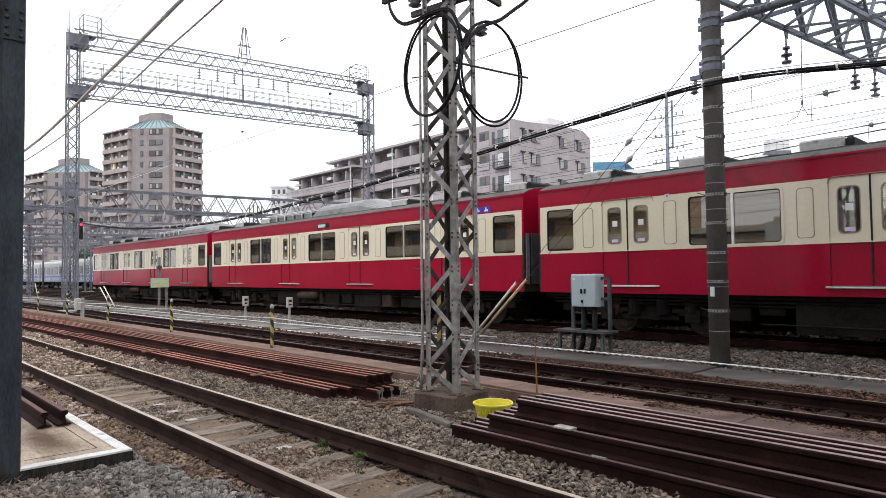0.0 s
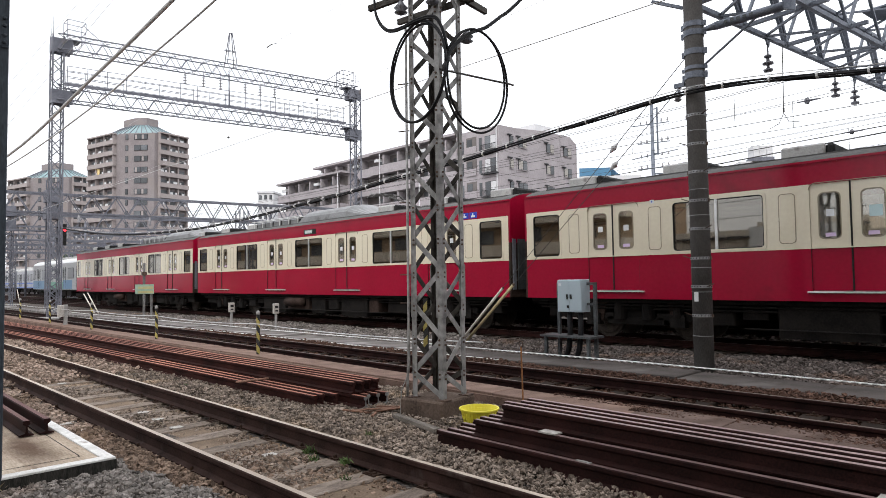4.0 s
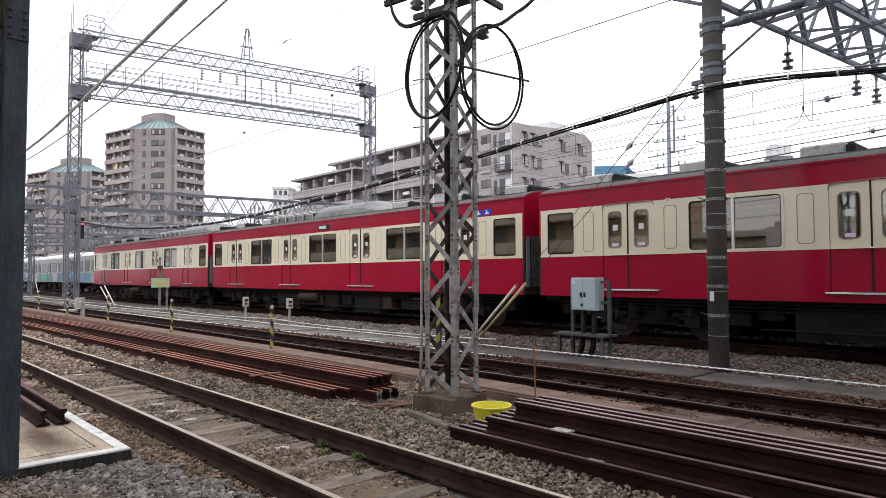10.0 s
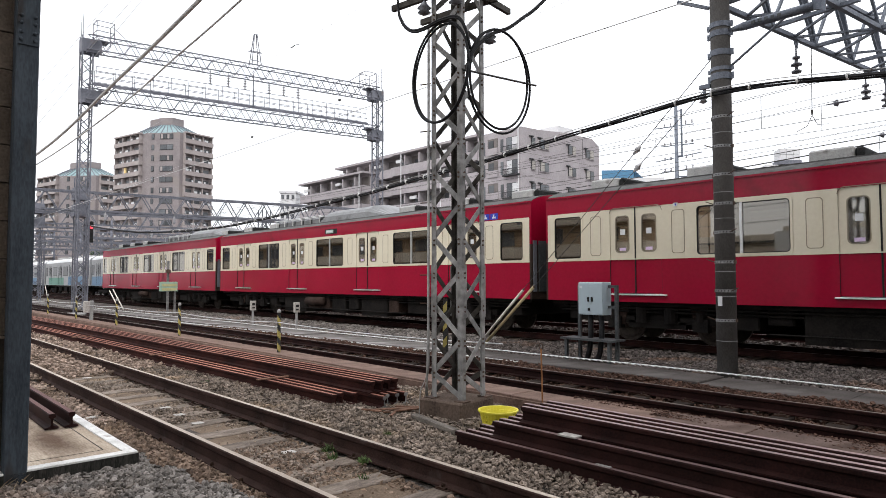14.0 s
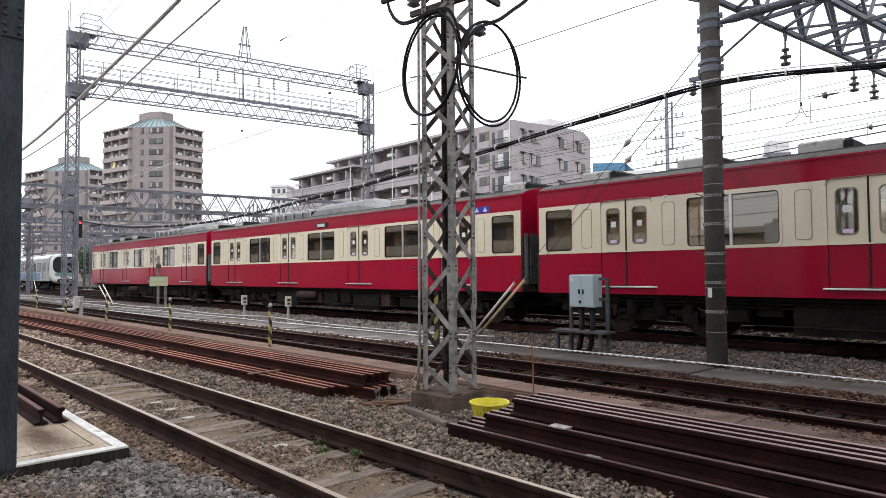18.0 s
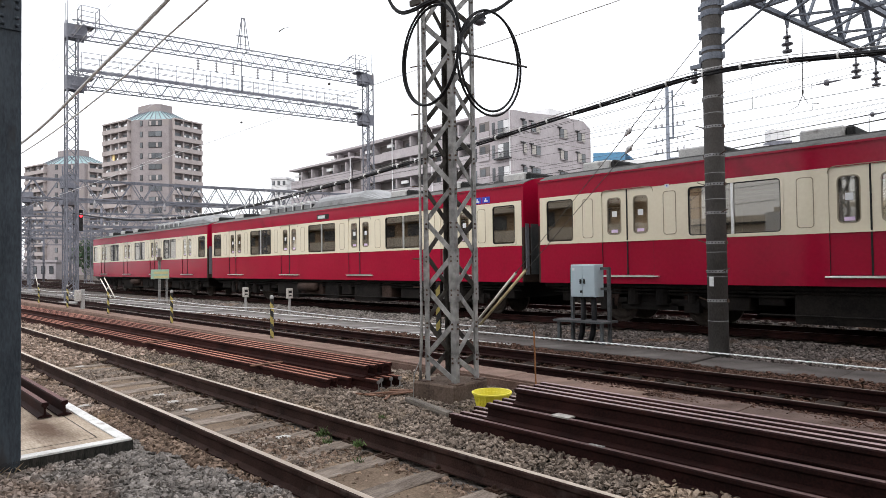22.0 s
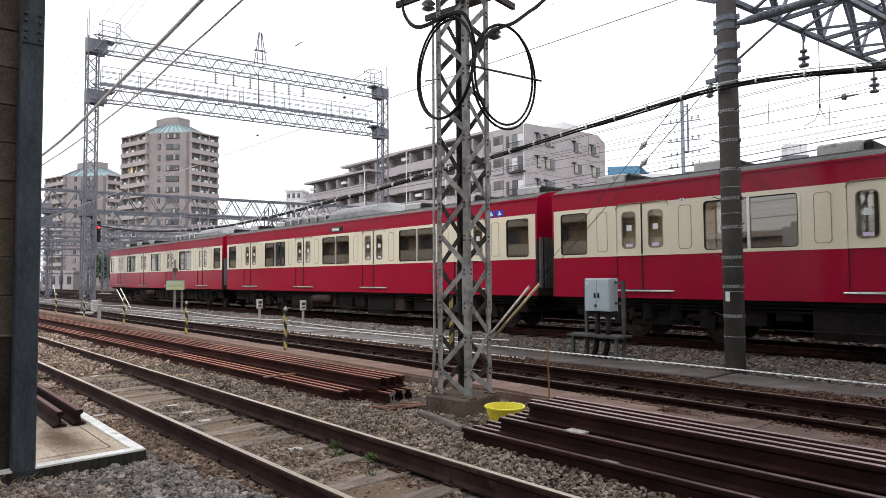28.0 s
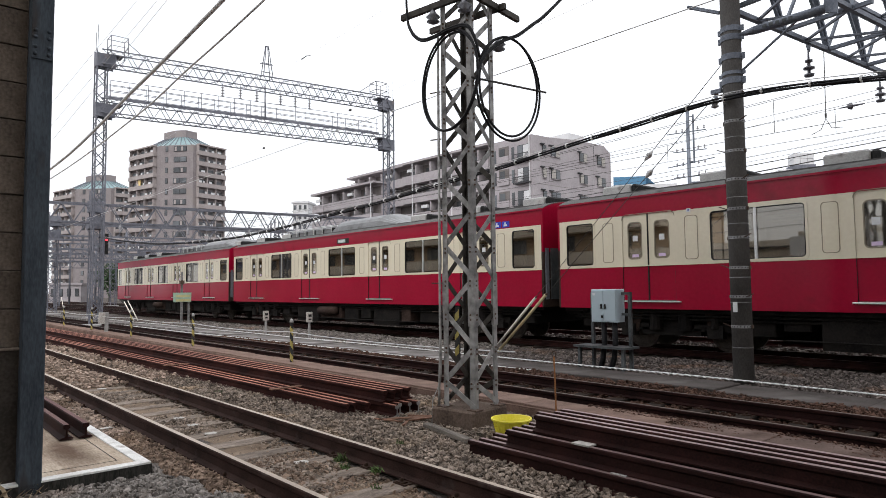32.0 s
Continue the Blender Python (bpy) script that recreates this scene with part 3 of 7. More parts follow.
def sleeper_mesh(length, width, seed):
    """A weathered sleeper with uneven edges, along y."""
    r = random.Random(seed)
    m = Mesh()
    n = 6
    vs = []
    for i in range(n + 1):
        y = -length / 2 + length * i / n
        w0, w1 = -width / 2 + r.uniform(-0.025, 0.025), width / 2 + r.uniform(-0.025, 0.025)
        t = r.uniform(-0.008, 0.004)
        vs += [(w0, y, -0.12), (w1, y, -0.12), (w1, y, t - 0.01), (w1 - 0.015, y, t), (w0 + 0.015, y, t), (w0, y, t - 0.01)]
    fs = [(a * 6 + b, a * 6 + (b + 1) % 6, (a + 1) * 6 + (b + 1) % 6, (a + 1) * 6 + b) for a in range(n) for b in range(6)]
    fs += [(5, 4, 3, 2, 1, 0), tuple(n * 6 + i for i in range(6))]
    m.add(vs, fs)
    return m


def track(name, centre, x0, x1, z, rail_side, rail_head, sleeper_mat, label, pitch=0.62, long=2.1, phase=0.0, near=None, plates=False, clips=True, turn=0.0, tall=1.0):
    """A pair of rails on sleepers; near is the stretch of the plan in which each sleeper is a part."""
    t = thing(name, (x0, centre + x0 * math.tan(radians(turn)), z), label, "railway track", kind="structure", turn=turn)
    rail = rail_mesh(x1 - x0, side=rail_side, head=rail_head, tall=tall)
    foot = -0.153 * tall
    for side in (-1, 1):
        part("rail", rail, (), t, at=(0, side * 0.566, foot))
    meshes = [sleeper_mesh(long, 0.235, 7 * k + 1).data("sleeper", sleeper_mat) for k in range(7)]
    clip = Mesh()
    for s in (-1, 1):
        for q in (-1, 1):
            y = s * 0.566 + q * 0.095
            clip.box(-0.045, 0.045, y - 0.03, y + 0.03, -0.005, 0.018)
            clip.lathe("z", [(0.015, 0.018), (0.04, 0.018), (0.05, 0.01)], 6, at=(0, y, 0))
        clip.box(-0.08, 0.08, s * 0.566 - 0.13, s * 0.566 + 0.13, -0.008, 0.006)
    clip = clip.data("rail_fastening", CHAIR_STEEL)
    rest = Mesh()
    rnd = random.Random(len(label))
    i = 0
    x = phase
    while x < x1 - x0:
        wx = x0 + x
        if near and near[0] < wx < near[1]:
            s = part("sleeper", meshes[i * 3 % 7], (), t, at=(x, rnd.uniform(-0.04, 0.04), foot - 0.005))
            s.rotation_euler = (0, 0, radians(rnd.uniform(-1.5, 1.5)))
            if clips:
                part("rail_fastening", clip, (), s)
            if plates and (1.7 < wx < 3.6 or 6.2 < wx < 6.8 or rnd.random() < 0.12):
                pl = Mesh().add([(-0.06, -0.06, 0.0), (0.03, -0.075, 0.0), (0.062, 0.01, 0.0), (0.045, 0.07, 0.0), (-0.05, 0.06, 0.0), (-0.055, -0.055, 0.006), (0.028, -0.07, 0.006), (0.057, 0.01, 0.006), (0.042, 0.065, 0.006), (-0.046, 0.056, 0.006)], [(5, 6, 7, 8, 9), (0, 1, 6, 5), (1, 2, 7, 6), (2, 3, 8, 7), (3, 4, 9, 8), (4, 0, 5, 9)])
                part("sleeper_plate", pl, PALE_PLATE, s, at=(0.0, 0.07 + rnd.uniform(-0.05, 0.05), 0.0))
            if plates and 1.2 < wx < 3.4:
                part("sleeper_plate", Mesh().chamfer(-0.05, 0.06, -0.12, 0.12, 0.0, 0.006, 0.002), PALE_PLATE, s, at=(0.0, -0.82, 0.0))
        elif -110 < wx < 30:
            rest.box(x - 0.1, x + 0.1, -long / 2, long / 2, foot - 0.117, foot - 0.005)
        i += 1
        x += pitch + rnd.uniform(-0.03, 0.03)
    if rest.v:
        tagged(part("sleeper_row", rest, sleeper_mat, t), kind="stuff")
    return t


track("track_1", -10.115, -110, 22, -0.06, RAIL_SIDE, RAIL_HEAD, SLEEPER, "lightly used railway track with rusty rails and weathered sleepers", phase=0.32, near=(-14, 9.5), plates=True, turn=0.35, tall=1.14)
track("track_2", -5.42, -110, 22, 0.0, STACK_SIDE, RAIL_WORN, SLEEPER_DARK, "dark oily railway track with rusty rails", near=(-12, 10), phase=0.1, long=1.45)
track("track_3", 1.425, -160, 40, 0.0, STACK_SIDE, RAIL_WORN, SLEEPER_DARK, "railway track under the red coaches", near=None)
track("track_4", 5.3, -400, 300, 0.0, STACK_SIDE, RAIL_WORN, SLEEPER_DARK, "main line track beyond the red coaches", near=None)
track("track_5", 10.6, -400, 300, 0.0, RAIL_SIDE, RAIL_BRIGHT, SLEEPER_DARK, "far main line track with polished rails", near=None)

# ballast bed under the track of the red coaches, a low bank
bank = Mesh().prism_x([(-1.9, -0.245), (4.2, -0.245), (3.4, -0.19), (-0.6, -0.19), (-1.2, -0.2)], -110, 40)
single("ballast_bank", bank, BALLAST, "low bank of grey ballast beneath the coaches", "ballast", kind="structure")

# paved walkway between the tracks, with slabs and a wavering marker rope
walkway = thing("walkway", (-60, -3.1, -0.24), "grey paved trackside walkway with worn white edges", "walkway", kind="structure")
slab_mesh = [Mesh().chamfer(0, 1.99, -0.44 + 0.01 * k, 0.5 - 0.01 * k, 0, 0.105 + 0.006 * k, 0.012).data("paving_slab", WALKWAY) for k in range(3)]
# slabs on the left take the paler copy, so the right looks shaded
pale_mesh = [Mesh().chamfer(0, 1.99, -0.44 + 0.01 * k, 0.5 - 0.01 * k, 0, 0.105 + 0.006 * k, 0.012).data("paving_slab", WALKWAY_PALE) for k in range(3)]
for i in range(42):
    part("paving_slab", (slab_mesh if i > 29 else pale_mesh)[i % 3], (), walkway, at=(2.0 * i, 0.03 * math.sin(i * 0.7), 0.006 * ((i * 7) % 3)))


def kerb_run(name, x0, x1, y, label):
    k = thing(name, (x0, y, -0.24), label, "kerb", kind="structure")
    lid = [Mesh().chamfer(0, 0.994, -0.245, 0.245, 0.12 + 0.004 * j, 0.185 + 0.003 * j, 0.008).data("trough_lid", KERB_TAN) for j in range(3)]
    dark = [Mesh().chamfer(0, 0.994, -0.245, 0.245, 0.12 + 0.004 * j, 0.185 + 0.003 * j, 0.008).data("trough_lid", KERB_DARK) for j in range(3)]
    part("trough_side", Mesh().box(0, x1 - x0, -0.29, -0.24, 0, 0.155), KERB_TAN, k)
    part("trough_side", Mesh().box(0, x1 - x0, 0.24, 0.29, 0, 0.155), CONCRETE, k)
    r = random.Random(5)
    for i in range(int(x1 - x0)):
        # lids farther right take the shade-dark copy
        part("trough_lid", (dark if i > 46 else lid)[i % 3], (), k, at=(i, r.uniform(-0.012, 0.012), 0))


kerb_run("cable_trough", -40, 14, -6.47, "rust-dusted concrete cable trough with separate lids")


def stones(name, count, x0, x1, y0, y1, z, size, mat, label, seed, avoid=None, bias=1.0, heap=1.5, fine=False):
    """Scattered crushed stone, denser towards x1."""
    r = np.random.RandomState(seed)
    base = np.array([(-0.75, -0.62, -0.6), (0.75, -0.62, -0.6), (0.75, 0.62, -0.6), (-0.75, 0.62, -0.6), (-0.6, -0.55, 0.6), (0.6, -0.5, 0.6), (0.55, 0.5, 0.6), (-0.6, 0.55, 0.6)])
    tri = np.array([(0, 2, 1), (0, 3, 2), (4, 5, 6), (4, 6, 7), (0, 1, 5), (0, 5, 4), (1, 2, 6), (1, 6, 5), (2, 3, 7), (2, 7, 6), (3, 0, 4), (3, 4, 7)])
    if fine:
        g = (1 + 5 ** 0.5) / 2
        base = 0.46 * np.array([(-1, g, 0), (1, g, 0), (-1, -g, 0), (1, -g, 0), (0, -1, g), (0, 1, g), (0, -1, -g), (0, 1, -g), (g, 0, -1), (g, 0, 1), (-g, 0, -1), (-g, 0, 1)])
        tri = np.array([(0, 11, 5), (0, 5, 1), (0, 1, 7), (0, 7, 10), (0, 10, 11), (1, 5, 9), (5, 11, 4), (11, 10, 2), (10, 7, 6), (7, 1, 8), (3, 9, 4), (3, 4, 2), (3, 2, 6), (3, 6, 8), (3, 8, 9), (4, 9, 5), (2, 4, 11), (6, 2, 10), (8, 6, 7), (9, 8, 1)])
    corners = len(base)
    px = x0 + (x1 - x0) * r.rand(count) ** bias
    py = y0 + (y1 - y0) * r.rand(count)
    if avoid is not None:
        keep = ~avoid(px, py)
        px, py = px[keep], py[keep]
    n = len(px)
    s = size * ((0.7 + 0.75 * r.rand(n) ** 1.8) if fine else (0.55 + 0.9 * r.rand(n) ** 1.6))
    jit = 1 + (1.25 if fine else 1.1) * (r.rand(n, corners, 3) - 0.5)
    v = base[None] * jit * s[:, None, None] * (0.45 + 0.95 * r.rand(n, 1, 3))
    a = r.rand(n) * 6.283
    c, q = np.cos(a)[:, None], np.sin(a)[:, None]
    tilt = r.rand(n) * 6.283
    c2, q2 = np.cos(tilt)[:, None], np.sin(tilt)[:, None]
    y2, z2 = v[:, :, 1] * c2 - v[:, :, 2] * q2, v[:, :, 1] * q2 + v[:, :, 2] * c2
    x3, y3 = v[:, :, 0] * c - y2 * q, v[:, :, 0] * q + y2 * c
    zz = z + 0.02 * np.sin(px * 2.1) * np.sin(py * 2.7 + 1) + size * (r.rand(n) - 0.6) * heap
    out = np.stack([x3 + px[:, None], y3 + py[:, None], z2 * 0.85 + zz[:, None]], -1).reshape(-1, 3)
    faces = (tri[None] + (np.arange(n) * corners)[:, None, None]).reshape(-1, 3)
    me = bpy.data.meshes.new(name)
    me.vertices.add(len(out))
    me.vertices.foreach_set("co", out.ravel())
    me.loops.add(faces.size)
    me.loops.foreach_set("vertex_index", faces.ravel())
    me.polygons.add(len(faces))
    me.polygons.foreach_set("loop_start", np.arange(0, faces.size, 3))
    me.polygons.foreach_set("use_smooth", np.zeros(len(faces), bool))
    me.materials.append(mat)
    me.update(calc_edges=True)
    tagged(new(name, me), label, "ballast", kind="stuff")


def near_rail(px, py):
    """Where rails, slab, plinth and stacked rails keep the stones out."""
    rail = (abs(py + 10.66) < 0.085) | (abs(py + 9.53) < 0.085)
    slab = (px < 4.58) & (py < -11.2)
    plinth = (px > 4.5) & (px < 5.3) & (py > -8.0) & (py < -7.2)
    return rail | slab | plinth


def grey_heap(px, py):
    """The grey heap keeps off the rail's foot towards the slab, where dusty sleeper ends show."""
    return near_rail(px, py) | (py > -11.2 + 0.16 * (px - 4.2) + 0.05 * np.sin(9 * px)) & (px < 7.2)


stones("ballast_stones", 44000, 3.0, 9.6, -12.9, -10.74, -0.18, 0.023, STONE, "loose grey crushed-stone ballast", 1, grey_heap, 1.0, 2.0, True)
stones("ballast_stones", 6500, 2.4, 7.2, -11.25, -10.74, -0.228, 0.022, STONE_RAIL, "rust-dusted ballast along the rail's foot", 43, near_rail, 1.0, 1.6, True)
single("track_dirt", Mesh().prism_x([(-10.56, -0.295), (-9.58, -0.295), (-9.62, -0.275), (-9.9, -0.258), (-10.3, -0.26), (-10.52, -0.275)], -30, 12), DIRT, "sandy brown dirt packed between the rails", "dirt", kind="structure")
stones("ballast_stones", 9000, 4.0, 10.5, -10.55, -9.6, -0.268, 0.021, STONE_RAIL, "brown ballast stones between the rails", 22, near_rail, 1.0, 1.5, True)
stones("ballast_stones", 9500, -4, 6.0, -10.57, -9.62, -0.266, 0.02, STONE_MIX, "dusty ballast stones between the rails", 2, near_rail, 0.8, 1.5, True)
stones("ballast_stones", 5000, 9.6, 14.5, -15.2, -10.75, -0.185, 0.042, STONE, "loose grey ballast at the edge of the yard", 31, near_rail)
stones("ballast_stones", 4000, 4.9, 9.6, -15.2, -12.9, -0.185, 0.04, STONE, "loose grey ballast beside the shed wall", 32, near_rail)
stones("ballast_stones", 42000, -2, 9.4, -9.42, -6.76, -0.19, 0.022, STONE_MIX, "loose grey ballast beside the stored rails", 3, near_rail, 0.75, 2.0, True)
stones("ballast_stones", 5000, -2, 2.8, -11.3, -10.74, -0.255, 0.025, STONE_TAN, "dusty ballast over the sleeper ends", 16, near_rail)
stones("ballast_stones", 13000, -22, -2, -12.6, -8.6, -0.19, 0.033, STONE_TAN, "dusty brown ballast along the track", 4, near_rail, 0.8)
# right shoulder in the darker copy, left in plain STONE, to imitate shade
stones("ballast_stones", 14000, -1.5, 10, -2.55, 0.3, -0.165, 0.03, STONE_BANK, "ballast shoulder beside the coaches, shade put into its colour", 5, None, 0.9)
stones("ballast_stones", 13000, -26, -1.5, -2.55, 0.3, -0.165, 0.034, STONE, "grey ballast shoulder beside the coaches", 15, None, 0.7)
stones("ballast_stones", 14000, -12, 10, -4.78, -3.56, -0.145, 0.026, STONE_BROWN, "rust-brown ballast beside the dark track", 6, None, 0.8)
stones("ballast_stones", 1400, 5.6, 7.2, -6.36, -6.15, -0.068, 0.016, STONE_BROWN, "oily brown ballast spilt over the trough lids", 41)
stones("ballast_stones", 7000, 6.9, 11, -6.54, -6.15, -0.066, 0.016, STONE_BROWN, "oily brown ballast spilt over the trough lids", 42)
stones("ballast_stones", 11000, -12, 10, -6.2, -4.6, -0.195, 0.028, STONE_BROWN, "oily brown ballast in the dark track", 7, None, 0.8)
stones("ballast_stones", 6000, -40, 14, 2.4, 4.6, -0.15, 0.04, STONE_BANK, "ballast beneath the coaches in the shade-toned stone", 8)


# ---- the red coaches ----
RED_LO, WAIST, BAND_HI, EAVE = 0.95, 1.93, 3.11, 3.52
LENGTH, WIDE = 19.5, 2.85
DOORS = [2.56 + 4.793 * i for i in range(4)]
WINDOWS = [(0.27, 1.10, 0)] + [(DOORS[i] + 1.46, DOORS[i + 1] - 1.46, 1) for i in range(3)] + [(LENGTH - 1.10, LENGTH - 0.27, 0)]


def strip(name, parent, mat, x0, x1, z0, z1, gaps, y0, y1):
    """The panels of a wall band between upright openings."""
    x = x0
    for a, b in list(gaps) + [(x1, x1)]:
        if a - x > 0.01:
            part(name, Mesh().box(x, a, y0, y1, z0, z1), mat, parent)
        x = b


def red_coach():
    c = thing("railway_coach", (0.25, 0, 0), "crimson and cream commuter coach standing on the track", "train coach", "coaches of the red train")
    door_gaps = [(d - 0.66, d + 0.66) for d in DOORS]
    openings = sorted(door_gaps + [(a, b) for a, b, k in WINDOWS])
    for y0, y1 in ((0.0, 0.05), (WIDE - 0.05, WIDE)):
        strip("lower_panel", c, RED, 0.06, LENGTH - 0.06, 1.135, WAIST, door_gaps, y0, y1)
        part("sill_panel", Mesh().box(0.06, LENGTH - 0.06, y0, y1, RED_LO, 1.135), RED, c)
        strip("window_post", c, CREAM, 0.06, LENGTH - 0.06, 1.97, 3.03, openings, y0, y1)
        strip("window_sill_band", c, CREAM, 0.06, LENGTH - 0.06, WAIST, 1.97, door_gaps, y0, y1)
        strip("window_head_band", c, CREAM, 0.06, LENGTH - 0.06, 3.03, BAND_HI, door_gaps, y0, y1)
        part("cant_panel", Mesh().box(0.06, LENGTH - 0.06, y0, y1, BAND_HI, EAVE), RED, c)
        part("waist_beading", Mesh().prism_x([(y0 - 0.006, WAIST - 0.012), (y1 + 0.006, WAIST - 0.012), (y1 + 0.006, WAIST + 0.012), (y0 - 0.006, WAIST + 0.012)], 0.05, LENGTH - 0.05), CREAM, c)
    part("gutter", Mesh().box(0.02, LENGTH - 0.02, -0.03, 0.03, EAVE - 0.02, EAVE + 0.025), RED, c)
    arc = [(WIDE / 2 - (WIDE / 2 - 0.02) * math.cos(radians(a)), EAVE + 0.02 + 0.29 * math.sin(radians(a)) ** 1.5) for a in range(0, 181, 12)]
    part("roof", Mesh().prism_x([(0.02, EAVE)] + arc + [(WIDE - 0.02, EAVE)], 0.03, LENGTH - 0.03), ROOF_GREY, c, "sooty grey roof", smooth=False)
    # end walls with rounded corners and a gangway; lower red swapped for shade brown
    for x, s in ((0.0, 1), (LENGTH, -1)):
        e = Mesh()
        for y0, y1 in ((0.0, 0.95), (WIDE - 0.95, WIDE)):
            e.box(min(x, x + s * 0.06), max(x, x + s * 0.06), y0 + 0.004, y1 - 0.004, RED_LO, 2.4, 1)
            e.box(min(x, x + s * 0.06), max(x, x + s * 0.06), y0 + 0.004, y1 - 0.004, 2.4, EAVE)
        e.box(min(x, x + s * 0.06), max(x, x + s * 0.06), 0.95, WIDE - 0.95, 3.0, EAVE)
        e.prism_x([(0.05, EAVE)] + [(y, z - 0.02) for y, z in arc[1:-1]] + [(WIDE - 0.05, EAVE)], min(x, x + s * 0.1), max(x, x + s * 0.1))
        part("end_wall", e, (RED, UNDER_BROWN), c, "red coach end, its lower part coloured dark as if shaded")
        g = Mesh()
        for k in range(5):
            o = 0.05 * k
            g.box(min(x - s * o, x - s * (o + 0.035)), max(x - s * o, x - s * (o + 0.035)), 0.9 + 0.02 * (k % 2), WIDE - 0.9 - 0.02 * (k % 2), 1.05, 3.05)
        part("gangway_bellows", g, SEAM, c, "dark folded gangway bellows")
        for y0, y1 in ((0.08, 0.2), (0.3, 0.75)):
            part("end_screen", Mesh().box(min(x, x - s * 0.03), max(x, x - s * 0.03), y0, y1, 1.15, 2.5), GALV_FAR if y1 < 0.3 else GALV_DARK, c, "pale grey screen between the coaches")
    part("floor", Mesh().box(0.06, LENGTH - 0.06, 0.06, WIDE - 0.06, 1.06, 1.13), ROOF_UNIT, c)
    inner = Mesh().box(0.07, LENGTH - 0.07, 0.06, WIDE - 0.06, 3.40, 3.44)
    part("ceiling_lining", inner, INTERIOR, c)
    for y0, y1, yb in ((0.1, 0.6, 0.1), (WIDE - 0.6, WIDE - 0.1, WIDE - 0.2)):
        for a, b, k in WINDOWS:
            b0, b1 = a - 0.1, b + 0.1
            s = Mesh().chamfer(max(b0, 0.1), min(b1, LENGTH - 0.1), y0, y1, 1.35, 1.56, 0.04)
            s.box(max(b0, 0.1), min(b1, LENGTH - 0.1), yb, yb + 0.1, 1.5, 1.93)
            part("bench_seat", s, SEAT_BLUE, c)
    for a, b, k in WINDOWS:
        for y in (0.25, 0.4, WIDE - 0.25, WIDE - 0.4):
            part("luggage_rail", Mesh().rod((a, y, 2.95), (b, y, 2.95), 0.014, n=6), ALU, c)
    for x in (4.0, 8.8, 13.5):
        part("grab_pole", Mesh().rod((x, 0.62, 1.13), (x, 0.62, 3.4), 0.017, n=6), ALU, c)
    for a, b in zip([0.1] + [b + 0.02 for a, b in openings], [a - 0.02 for a, b in openings] + [LENGTH - 0.1]):
        for y in (0.055, WIDE - 0.075):
            part("wall_lining", Mesh().box(a, b, y, y + 0.02, 1.13, 3.4), INTERIOR, c)
    for x in (0.065, LENGTH - 0.08):
        part("wall_lining", Mesh().box(x, x + 0.015, 0.08, WIDE - 0.08, 1.13, 3.4), INTERIOR, c)

    # windows
    for a, b, pair in WINDOWS:
        outer, hole = rounded(a - 0.035, b + 0.035, 1.935, 3.065, 0.09), rounded(a + 0.012, b - 0.012, 1.985, 3.015, 0.075)
        for face, depth in ((-0.012, 0.03), (WIDE + 0.012, WIDE - 0.03)):
            near = face < 0
            fr = part("window", ring(outer, hole, face, depth), CREAM, c)
            if near:
                part("gasket", ring(rounded(a + 0.006, b - 0.006, 1.979, 3.021, 0.08), rounded(a + 0.03, b - 0.03, 2.003, 2.997, 0.06), -0.004, 0.03), SEAM, fr)
            mid = (a + b) / 2
            for p, q in (((a, mid - 0.015), (mid + 0.015, b)) if pair else ((a, b),)):
                pane = part("pane", plate([(p, 1.97), (q, 1.97), (q, 3.03), (p, 3.03)], depth * 0.6 if near else depth, depth if near else depth - 0.012), PANE, fr)
                pane.visible_shadow = False
            if pair:
                part("mullion", Mesh().box(mid - 0.028, mid + 0.028, min(face, depth) + 0.004, max(face, depth), 1.985, 3.015), ALU, fr)
    # doors
    leaf = Mesh()
    w0, w1, z0, z1 = 0.16, 0.52, 2.09, 2.94
    for m0, m1, zz0, zz1 in ((0.01, 0.655, 1.15, WAIST),):
        leaf.box(m0, m1, 0.0, 0.035, zz0, zz1, 0)
    leaf.box(0.01, 0.655, 0.0, 0.035, WAIST, z0, 1)
    leaf.box(0.01, 0.655, 0.0, 0.035, z1, 3.11, 1)
    leaf.box(0.01, w0, 0.0, 0.035, z0, z1, 1)
    leaf.box(w1, 0.655, 0.0, 0.035, z0, z1, 1)
    leaf = leaf.data("door_leaf", RED, CREAM)
    trim = ring(rounded(w0 - 0.008, w1 + 0.008, z0 - 0.008, z1 + 0.008, 0.1), rounded(w0 + 0.012, w1 - 0.012, z0 + 0.012, z1 - 0.012, 0.09), -0.005, 0.02).data("door_gasket", CREAM_LINE)
    corner = ring(rounded(w0 - 0.003, w1 + 0.003, z0 - 0.003, z1 + 0.003, 0.002), rounded(w0 + 0.004, w1 - 0.004, z0 + 0.004, z1 - 0.004, 0.1), 0.0, 0.012).data("window_corner", CREAM)
    dpane = plate([(w0, z0), (w1, z0), (w1, z1), (w0, z1)], 0.015, 0.025).data("pane", PANE_DOOR)
    seam = Mesh().box(-0.014, 0.014, 0.002, 0.03, 1.15, 3.11).data("rubber_edge", SEAM)
    header = Mesh().box(-0.70, 0.70, 0.004, 0.05, 3.11, 3.15).data("door_header", CREAM)
    jamb = Mesh().box(-0.007, 0.007, 0.001, 0.05, 1.14, WAIST).data("door_jamb", SEAM)
    # door outline coloured like the thin shadow round the frame
    surround = ring(rounded(-0.675, 0.675, 1.6, 3.135, 0.13, 6), rounded(-0.66, 0.66, 1.615, 3.12, 0.12, 6), -0.004, 0.006)
    surround = Mesh().add([v for v in surround.v], [f for f in surround.f if all(surround.v[i][2] > 1.9 for i in f)]).data("door_surround", CREAM_LINE)
